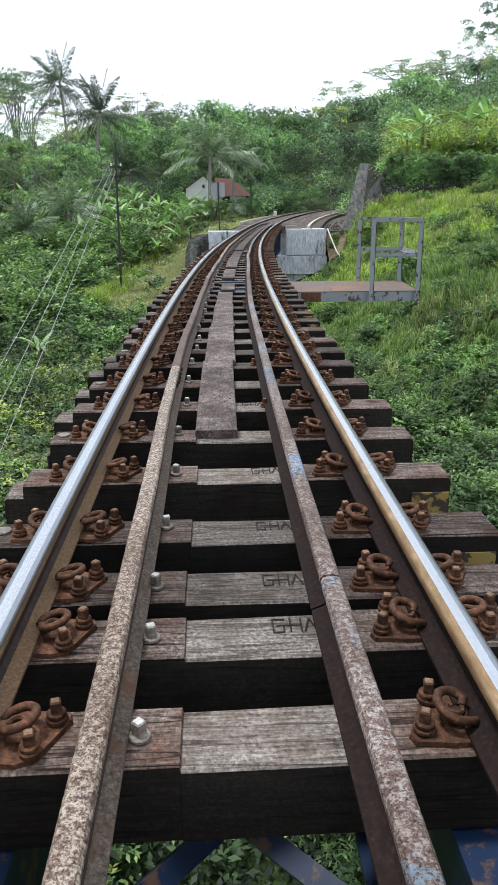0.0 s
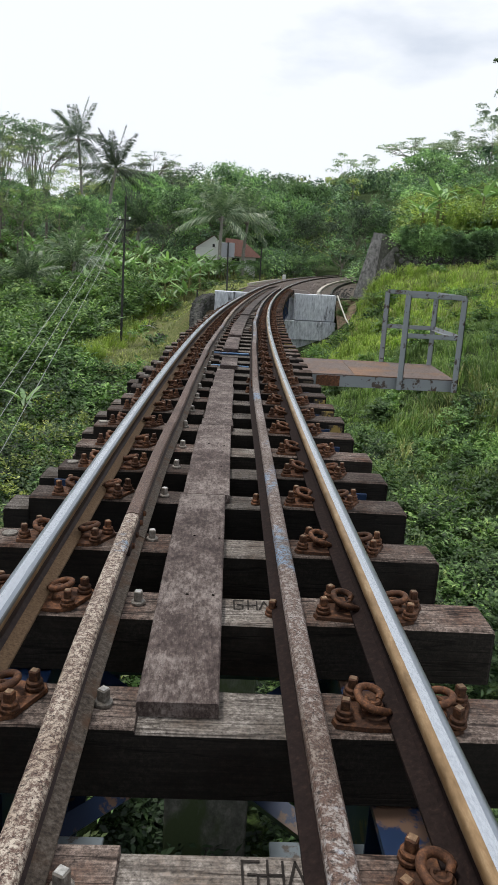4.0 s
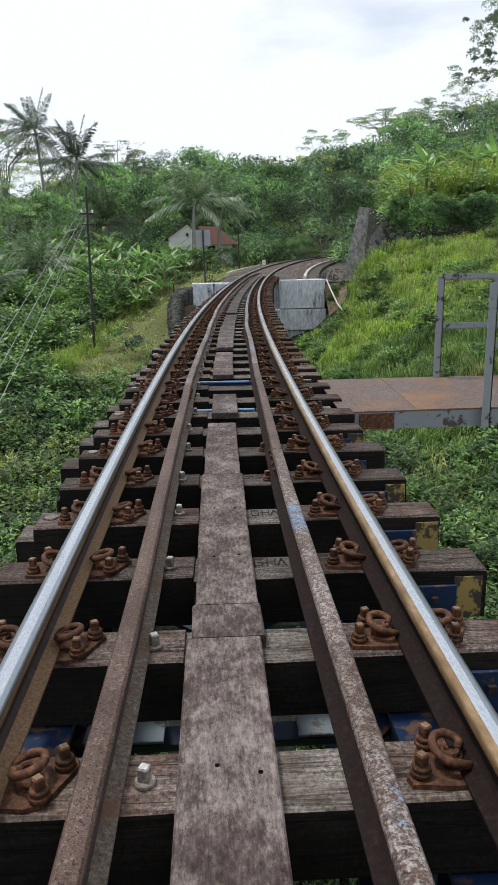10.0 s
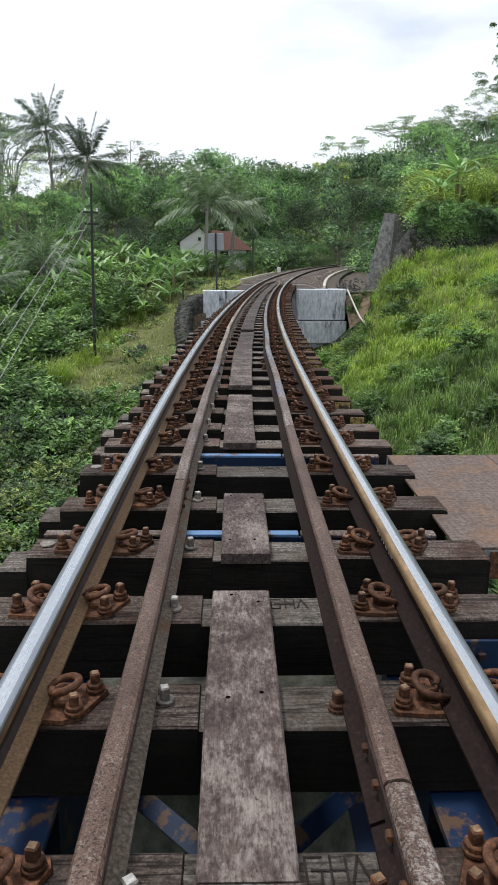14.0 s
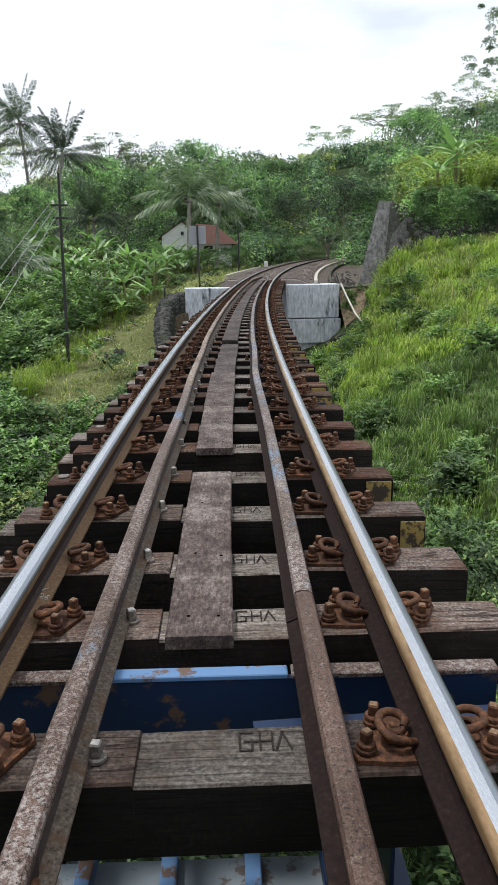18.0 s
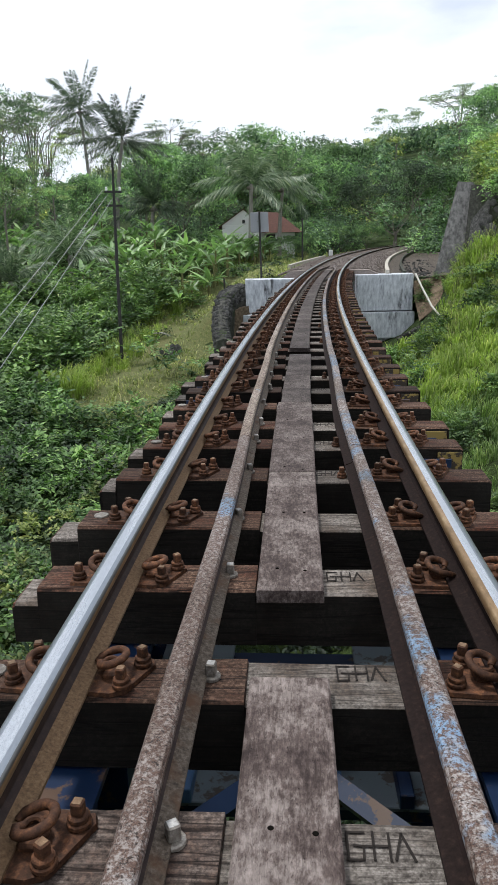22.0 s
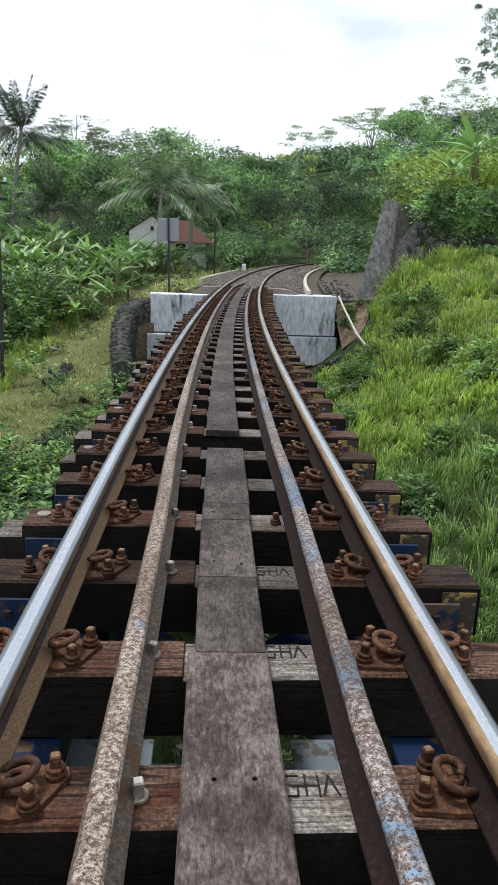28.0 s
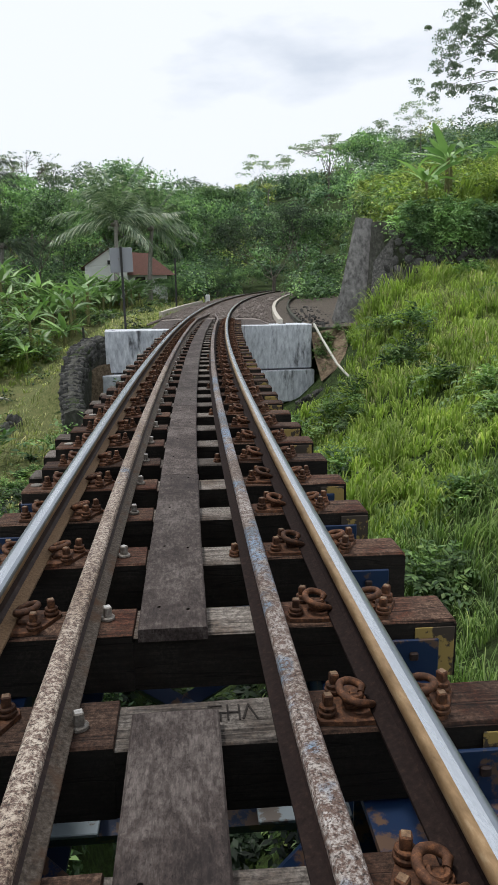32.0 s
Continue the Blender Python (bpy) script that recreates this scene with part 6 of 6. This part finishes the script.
# the wooded hill: crowns of several lobes, in batches that each have a tone of their own
WOODS = ((L_FAR, "dense mixed green woods covering the hill", "hill_woods", 330), (L_FARD, "dark green trees standing among the hill woods", "dark_hill_woods", 260), (L_FARG, "pale grey-green trees standing among the hill woods", "pale_hill_woods", 170), (L_YELL, "bright yellow-green trees standing among the hill woods", "bright_hill_woods", 80))
for m, lab, nm, n in WOODS:
    for batch in range(4):
        x, y = spots(n // 4 + 40, -75, 110, 76, 200, lambda x, y, u: (y + 0.35 * x > 84) & (x < 0.58 * y) & (x > -0.34 * y))
        r = rng.uniform(1.5, 3.3, len(x)) * (1 - 0.2 * (y < 100))
        top = np.stack([x, y, height(x, y) + r * rng.uniform(0.5, 1.3, len(x))], 1)
        c = np.repeat(top, 7, 0) + rng.normal(0, 0.36, (len(x) * 7, 3)) * np.repeat(r, 7)[:, None] * np.array([1, 1, 0.6])
        v, f = clumps(c, np.repeat(r, 7) * rng.uniform(0.38, 0.6, len(c)), 36, np.clip(0.0036 * np.repeat(y, 7), 0.3, 0.62), 0.85, 0.86, 0.25)
        stuff(nm, lab, "woods", v, f, m)

# ---------------------------------------------------------------- house, sign, poles
hx, hy = 2.2, 64.0
hz = 1.2
house = thing("house", "small white walled house with a red tiled roof behind palms", "house", pose(hx, hy, hz, 0, 0, 0))
part("wall", Shape().box((-2.75, 0, -1.2), (-0.15, 5, 1.4), 0.02).mesh("wall", M_WHITE), house)
g = Shape().add([(-2.75, 0, 1.4), (-0.15, 0, 1.4), (-1.25, 0, 2.42), (-2.75, 5, 1.4), (-0.15, 5, 1.4), (-1.25, 5, 2.42)], [(0, 1, 2), (5, 4, 3), (0, 2, 5, 3), (1, 4, 5, 2)])
part("gable", g.mesh("gable", M_WHITE), house)
for a, b in (((-3.0, 1.24), (-1.25, 2.43)), ((0.1, 1.2), (-1.25, 2.43))):
    s = Shape().add([(a[0], -0.06, a[1]), (b[0], -0.06, b[1]), (b[0], 5.3, b[1]), (a[0], 5.3, a[1]), (a[0], -0.06, a[1] + 0.07), (b[0], -0.06, b[1] + 0.07), (b[0], 5.3, b[1] + 0.07), (a[0], 5.3, a[1] + 0.07)], [(0, 1, 2, 3), (7, 6, 5, 4), (0, 4, 5, 1), (1, 5, 6, 2), (2, 6, 7, 3), (3, 7, 4, 0)])
    part("roof", s.mesh("roof", M_ROOF), house)
part("wall", Shape().box((-0.15, 1.0, -1.2), (2.4, 5, 1.0), 0.02).mesh("wall", M_WHITE), house)
s = Shape().add([(-0.2, 0.5, 0.85), (2.9, 0.5, 0.85), (1.3, 2.6, 2.3), (-0.2, 2.6, 2.4), (-0.2, 5.4, 0.85), (2.9, 5.4, 0.85)], [(0, 1, 2, 3), (3, 2, 5, 4), (1, 5, 2), (0, 3, 4), (0, 4, 5, 1)])
part("roof", s.mesh("roof", M_ROOF), house, None, "red tiled hipped roof")
part("door", Shape().box((0.35, 0.95, -0.6), (1.0, 0.997, 0.75), 0.01).mesh("door", M_DARK), house)
part("window", Shape().box((-1.35, -0.05, 1.5), (-1.15, -0.003, 1.75), 0.01).mesh("window", M_DARK), house, None, "small dark vent under the gable")

sx, sy = 1.37, 39.6
sz = 0.0
sg = thing("trackside_sign", "blank grey square sign on a dark iron post by the abutment", "sign", pose(sx, sy, sz, 0, -1.0, 0))
part("post", Shape().box((-0.035, -0.035, -0.7), (0.035, 0.035, 2.38), 0.006).mesh("post", M_DARK), sg)
part("board", Shape().box((-0.34, 0.037, 1.62), (0.34, 0.06, 2.35), 0.01).mesh("board", M_SIGN), sg)

pz = float(height(-3.83, 37.4))
pole = thing("wire_pole", "thin dark pole with insulators standing in the bank", "pole", pose(-3.83, 37.4, pz, 0, 1.3, 0))
part("mast", Shape().tube([(0, 0, -0.4), (-0.03, 0, 4), (-0.03, 0, 7.15)], [0.065, 0.055, 0.04], 8).mesh("mast", M_DARK), pole)
part("cross_arm", Shape().box((-0.35, -0.04, 6.0), (0.25, 0.04, 6.07), 0.005).mesh("cross_arm", M_DARK), pole)
part("cross_arm", Shape().box((-0.3, -0.04, 5.55), (0.25, 0.04, 5.62), 0.005).mesh("cross_arm", M_DARK), pole)
for q in (-0.28, 0.18):
    part("insulator", Shape().lathe([(0.03, 0), (0.05, 0.03), (0.03, 0.06), (0.05, 0.09), (0.02, 0.13)], (q, 0, 6.07), 8).mesh("insulator", M_WHITE), pole)
for k in range(3):
    a = Vector((-3.83 - 0.25 + 0.16 * k, 37.4, pz + 6.1 - 0.13 * k))
    b = Vector((-6.6 + 0.75 * k, 0.5, -8.2))
    w = Shape().tube([a.lerp(b, t) - Vector((0, 0, 1.2 * t * (1 - t))) for t in np.linspace(0, 1, 14)], 0.009, 5)
    thing("stay_wire", "grey wire running down from the pole into the valley", "wire", group="wires from the pole", data=w.mesh("stay_wire", M_WIRE))
for x, y, h in ((4.2, 54.0, 2.6), (-0.2, 47.0, 0.8)):
    thing("iron_post", "thin dark iron post in the grass beside the line", "post", pose(x, y, float(height(x, y))), "iron posts", data=Shape().tube([(0, 0, -0.3), (0, 0, h)], 0.05, 6).mesh("iron_post", M_DARK))
thing("marker_stone", "small white marker stone on the far side of the track", "marker", pose(*on_track(62, -2.2)[0]), data=Shape().box((-0.15, -0.1, -0.5), (0.12, 0.1, 0.28), 0.04).mesh("marker_stone", M_WHITE))

# kerbs, pipe and ballast beyond the bridge
thing("drain_edge", "dark stained outer edge of the drain beside the ballast", "kerb", kind="structure", data=swept([(-0.05, -0.4, 0), (-0.05, -0.02, 0), (0.05, -0.02, 0), (0.05, -0.4, 0)], 39.9, 75, 2.8, 0.5, -0.1).mesh("drain_edge", M_MORTAR))
ys = np.arange(30.5, 60, 0.4)
us = np.linspace(-1, 1, 5)
pw = 0.36 + 0.16 * wob(ys * 0 + 3.0, ys, 1.9)
gu = (-6.6 + 0.35 * np.sin(ys * 0.31) + 0.5 * ease(36, 30, ys) * 2)[:, None] + us[None] * pw[:, None]
gx = track_x(ys)[:, None] + gu
gy = np.repeat(ys[:, None], 5, 1)
gz = height(gx, gy) + 0.035 - 0.05 * np.abs(us)[None] ** 2
i = (np.arange(len(ys) - 1)[:, None] * 5 + np.arange(4)[None]).ravel()
thing("footpath", "narrow trodden footpath of dry yellow grass and earth", "path", kind="structure", data=np_mesh("footpath", np.stack([gx, gy, gz], -1).reshape(-1, 3), np.stack([i, i + 1, i + 6, i + 5], 1), [M_PATH], smooth=True))
ly, lu = np.arange(29.6, 62, 0.4), np.linspace(0, 1, 14)
u0 = -8.8 + 0.5 * np.clip(34 - ly, 0, 5) + 0.5 * wob(ly * 0 + 9.0, ly, 1.3)
u1 = -2.7 + 0.5 * wob(ly * 0 + 5.0, ly, 1.1)
gu = u0[:, None] + (u1 - u0)[:, None] * lu[None]
gy = np.repeat(ly[:, None], 14, 1)
gx = track_x(gy) + gu
i = (np.arange(len(ly) - 1)[:, None] * 14 + np.arange(13)[None]).ravel()
thing("lawn", "short yellow-green grass sward between the path and the track", "grass", kind="structure", data=np_mesh("lawn", np.stack([gx, gy, height(gx, gy) + 0.06], -1).reshape(-1, 3), np.stack([i, i + 1, i + 15, i + 14], 1), [M_LAWN], smooth=True))
KP = [(-0.07, -0.35, 0), (-0.07, 0.02, 0), (0.07, 0.02, 0), (0.07, -0.35, 0)]
for u, s0, s1, nm in ((2.15, 39.3, 75, "drain_kerb"), (-2.3, 45.5, 60, "drain_kerb")):
    k = thing(nm, "pale concrete kerb of the drain beside the ballast", "kerb", kind="structure", data=swept(KP, s0, s1, u, 0.5, -0.05).mesh(nm, M_KERB))
thing("drain_pipe", "long pale pipe running down the bank from the abutment", "pipe", data=Shape().tube([(6.98, 38.2, 0.02), (7.02, 37.4, -0.4), (7.1, 36.2, -1.0), (7.2, 34.9, -1.4)], 0.035, 8).mesh("drain_pipe", M_PIPE))
BP = [(-2.1, -0.5, 0), (-1.5, -0.02, 0), (-0.62, 0.02, 0), (0.62, 0.02, 0), (1.5, -0.02, 0), (2.15, -0.35, 0)]
thing("ballast_bed", "brown crushed stone ballast under the rails", "ballast", kind="structure", data=swept(BP, ABY + 0.7, 150, 0, 0.7).mesh("ballast_bed", M_BALLAST))
n = 9000
s, u = 39.6 + rng.random(n) ** 1.5 * 40, rng.uniform(-2.0, 2.05, n)
ok = np.abs(np.abs(u) - 0.567) > 0.09
s, u = s[ok], u[ok]
lay = np.array([tuple(on_track(a, b, 0.03 - 0.35 * max(0, abs(b) - 1.4))[0]) for a, b in zip(s, u)])
q = rng.normal(size=(len(lay), 4, 3))
q = q / np.linalg.norm(q, axis=2, keepdims=True) * rng.uniform(0.03, 0.06, (len(lay), 1, 1))
v = (lay[:, None] + q).reshape(-1, 3)
i = np.arange(len(lay)) * 4
f = np.concatenate([np.stack(t, 1) for t in ((i, i + 1, i + 2), (i, i + 2, i + 3), (i, i + 3, i + 1), (i + 1, i + 3, i + 2))])
thing("ballast_stones", "loose brown crushed ballast stones", "ballast", kind="stuff", data=np_mesh("ballast_stones", v, f, [M_BALLAST]))

# ---------------------------------------------------------------- retaining wall
rw = thing("retaining_wall", "dark rubble stone retaining wall with a grey rendered end pier", "wall", kind="structure")
# grey pier leaning back at the corner of the cutting
pr = Shape().add([(7.9, 39.6, -0.7), (9.05, 39.45, -0.7), (9.75, 40.95, 3.35), (9.2, 41.05, 3.4), (8.6, 42.4, -0.7), (9.7, 42.4, -0.7), (10.5, 42.7, 3.3), (9.95, 42.7, 3.3)], [(0, 1, 2, 3), (4, 7, 6, 5), (0, 3, 7, 4), (1, 5, 6, 2), (3, 2, 6, 7), (0, 4, 5, 1)])
part("end_pier", pr.mesh("end_pier", M_WALL), rw, None, "grey cement-rendered sloping pier")
panel = Shape().add([(8.98, 39.0, -0.7), (9.75, 38.9, -0.7), (10.2, 40.1, 2.75), (9.62, 40.25, 2.8), (9.2, 40.4, -0.7), (9.9, 40.4, -0.7), (10.4, 41.2, 2.75), (9.8, 41.2, 2.8)], [(0, 1, 2, 3), (4, 7, 6, 5), (0, 3, 7, 4), (1, 5, 6, 2), (3, 2, 6, 7), (0, 4, 5, 1)])
part("end_panel", panel.mesh("end_panel", M_STONE), rw, None, "weathered stone panel streaked with lime")
core = Shape().add([(8.9, 39.2, -0.8), (26, 37.4, -0.8), (26.3, 38.7, 3.2), (9.5, 40.3, 3.2), (9.8, 41.0, -0.8), (26, 40.0, -0.8), (26.3, 40.3, 3.3), (10.8, 41.4, 3.3)], [(0, 1, 2, 3), (4, 7, 6, 5), (0, 3, 7, 4), (1, 5, 6, 2), (3, 2, 6, 7), (0, 4, 5, 1)])
part("wall_core", core.mesh("wall_core", M_MORTAR), rw)
# the long side along the track
side = swept([(5.9, -0.8, 0), (6.6, 2.7, 0), (7.4, 2.7, 0), (7.4, -0.8, 0)], 43.0, 78, 0, 1.0)
part("side_wall", side.mesh("side_wall", M_MORTAR), rw)
STONES = []
for k in range(6):
    bm = bmesh.new()
    bmesh.ops.create_icosphere(bm, subdivisions=1, radius=0.5)
    for vv in bm.verts:
        vv.co = vv.co * rng.uniform(0.8, 1.12)
        vv.co.y *= 0.45
    me = bpy.data.meshes.new("stone")
    bm.to_mesh(me)
    me.materials.append(M_STONE)
    bm.free()
    STONES.append(me)


def stone_at(parent, p, size):
    part("stone", STONES[int(rng.integers(0, 6))], parent, Matrix.LocRotScale(p, Euler((rng.uniform(-0.2, 0.2), rng.uniform(0, 3.1), rng.uniform(-0.3, 0.3))), (size * rng.uniform(0.9, 1.3), size * 0.8, size * rng.uniform(0.7, 1.0))))


for row in range(9):
    z = 0.5 + row * 0.28
    t = (z + 0.8) / 4.0
    x = 9.3 + 0.3 * (z - 0.5) + 0.2 * (row % 2)
    while x < 18.5:
        y = 38.3 - (x - 8.0) * 0.052 + t * 1.48
        stone_at(rw, Vector((x, y + 0.01, z + rng.uniform(-0.06, 0.06))), rng.uniform(0.22, 0.4))
        x += rng.uniform(0.27, 0.45)

# stone wing walls beside the abutment: a mortared core with rubble on its coping and faces
for nm, pts, thick in (("left", [(0.66, 38.75, -0.22), (0.3, 38.5, -0.3), (-0.02, 37.7, -0.55), (-0.15, 36.7, -0.95), (-0.15, 35.8, -1.4), (-0.05, 35.0, -1.8)], 0.25), ("right", [(6.3, 37.3, -2.15), (6.75, 37.05, -1.85), (7.35, 36.95, -1.55), (8.1, 37.1, -1.25)], 0.22)):
    ww = thing("wing_wall", "dark rubble stone wing wall curving down from the abutment", "wall", kind="structure")
    pts = [Vector(p) for p in pts]
    ring = []
    for i, p in enumerate(pts):
        dd = pts[min(i + 1, len(pts) - 1)] - pts[max(i - 1, 0)]
        n = Vector((-dd.y, dd.x, 0)).normalized() * thick
        ring.append((p + n, p - n))
    co = Shape()
    for i, (a, b) in enumerate(ring):
        co.add([a + Vector((0, 0, -2.2)), a + Vector((0, 0, -0.08)), (a + b) / 2, b + Vector((0, 0, -0.08)), b + Vector((0, 0, -2.2))], [])
    for i in range(len(ring) - 1):
        for q in range(5):
            r = (q + 1) % 5
            co.f.append((i * 5 + q, i * 5 + r, i * 5 + 5 + r, i * 5 + 5 + q))
            co.m.append(0)
    co.f += [(4, 3, 2, 1, 0), tuple((len(ring) - 1) * 5 + q for q in range(5))]
    co.m += [0, 0]
    part("wall_core", co.mesh("wall_core", M_MORTAR), ww)
    for i in range(len(pts) - 1):
        n = int((pts[i + 1] - pts[i]).length / 0.15) + 1
        for k in range(n):
            t = (k + rng.uniform(0, 0.6)) / n
            a, b = ring[i][0].lerp(ring[i + 1][0], t), ring[i][1].lerp(ring[i + 1][1], t)
            for q in np.arange(0.1, 1.0, 0.22):
                stone_at(ww, a.lerp(b, q + rng.uniform(-0.06, 0.06)) + Vector((0, 0, -0.05)), rng.uniform(0.12, 0.2))
            for e in (a, b):
                for h in range(3):
                    stone_at(ww, e + Vector((0, 0, -0.2 - 0.16 * h)), rng.uniform(0.12, 0.2))
sb = Shape().add([(0.0, 37.6, -1.2), (0.95, 38.5, -1.0), (0.95, 38.3, -3.2), (-0.3, 36.9, -3.2), (0.4, 38.9, -1.0), (0.9, 39.2, -3.2)], [(0, 1, 2, 3), (0, 4, 1), (0, 3, 5, 4)])
thing("bare_soil", "bare orange soil between the wing wall and the abutment", "soil", kind="structure", data=sb.mesh("bare_soil", M_SOIL))

rs = Shape().add([(6.94, 38.42, -0.25), (8.0, 38.5, -0.1), (7.9, 37.7, -0.6), (7.5, 37.0, -1.1), (6.94, 37.2, -1.6), (6.94, 37.9, -1.0)], [(0, 5, 1), (1, 5, 2), (2, 5, 3), (3, 5, 4)])
thing("bare_soil", "bare brown soil between the abutment and the wall", "soil", kind="structure", data=rs.mesh("bare_soil", M_SOIL))
thing("drain_bed", "brown stony soil in the drain below the wall", "soil", kind="structure", data=swept([(2.25, -0.6, 0), (2.25, -0.16, 0), (2.9, -0.3, 0), (3.6, -0.32, 0), (6.1, -0.1, 0), (6.1, -0.6, 0)], 39.5, 72, 0, 0.7).mesh("drain_bed", M_EARTH))
# rubble in the drain between the kerb and the wall
rub = thing("drain_rubble", "dark broken stones lying along the drain", "rubble", kind="structure")
for q in range(230):
    p, _h = on_track(39.9 + 16 * rng.random() ** 1.5, rng.uniform(2.45, 4.6), -0.3)
    stone_at(rub, p, rng.uniform(0.06, 0.18))
thing("drain_sill", "dark stained concrete sill across the end of the drain", "sill", kind="structure", data=Shape().box((6.95, 38.62, -0.75), (9.0, 38.95, -0.1), 0.03).mesh("drain_sill", M_MORTAR))

# boulders on the valley side
for x, y, n, sz in ((-1.9, 37.5, 9, 0.3), (-1.6, 24.5, 7, 0.38), (-2.6, 21.0, 5, 0.3)):
    bo = thing("boulder_heap", "small heap of dark boulders among the plants", "rocks", pose(x, y, float(height(x, y))), "boulder heaps")
    for q in range(n):
        stone_at(bo, Vector((rng.normal(0, 0.28), rng.normal(0, 0.28), rng.uniform(0.05, 0.4))), sz * rng.uniform(0.7, 1.3))
thing("fallen_branch", "pale bare branch lying in the grass by the footpath", "branch", pose(-2.7, 40.5, float(height(-2.7, 40.5)) + 0.25, 0, 8, 25), data=Shape().tube([(-0.4, 0, 0), (0, 0.03, 0.05), (0.25, 0, 0.02), (0.5, 0.1, -0.1)], [0.03, 0.04, 0.035, 0.02], 6).mesh("fallen_branch", M_PIPE))

# big tree on the hill whose branches hang into the sky
bx, by = 44.4, 88.0
bz = float(height(bx, by))
bt = thing("overhanging_tree", "large dark leafy tree on the hill with hanging branches", "tree", pose(bx, by, bz))
sh = Shape()
sh.tube([(0, 0, -0.5), (0.1, 0, 6), (-0.3, 0, 11)], [0.6, 0.5, 0.38], 9)
ends = []
while len(ends) < 85:
    d3 = rng.normal(size=3)
    d3 = d3 / np.linalg.norm(d3) * rng.uniform(0.72, 1.0)
    e = np.array([0.0, 0.0, 27.4 - bz]) + d3 * np.array([10.0, 6.0, 7.5])
    if e[2] > 20.0 - bz:
        ends.append(e)
ends += [np.array([dx, 0.2, z - bz]) for dx, z in ((-10.8, 25.0), (-10.4, 23.6), (-9.6, 22.2), (-8.8, 21.0), (-10.2, 20.2), (-11.0, 19.9), (-8.0, 19.8), (-6.4, 19.2), (-5.0, 18.4))]
for e in ends:
    a, b = Vector((-0.3, 0, 11)), Vector(e)
    m1 = a.lerp(b, 0.5) + Vector((rng.normal(0, 0.8), rng.normal(0, 0.8), rng.uniform(0.3, 2.0)))
    sh.tube([a, m1, b], [0.06, 0.035, 0.014], 5)
part("trunk", sh.mesh("trunk", M_BARK), bt)
sprays = np.repeat(np.array(ends), 6, 0)
sprays = sprays + rng.normal(0, 1, sprays.shape) * np.array([1.0, 1.0, 0.6])
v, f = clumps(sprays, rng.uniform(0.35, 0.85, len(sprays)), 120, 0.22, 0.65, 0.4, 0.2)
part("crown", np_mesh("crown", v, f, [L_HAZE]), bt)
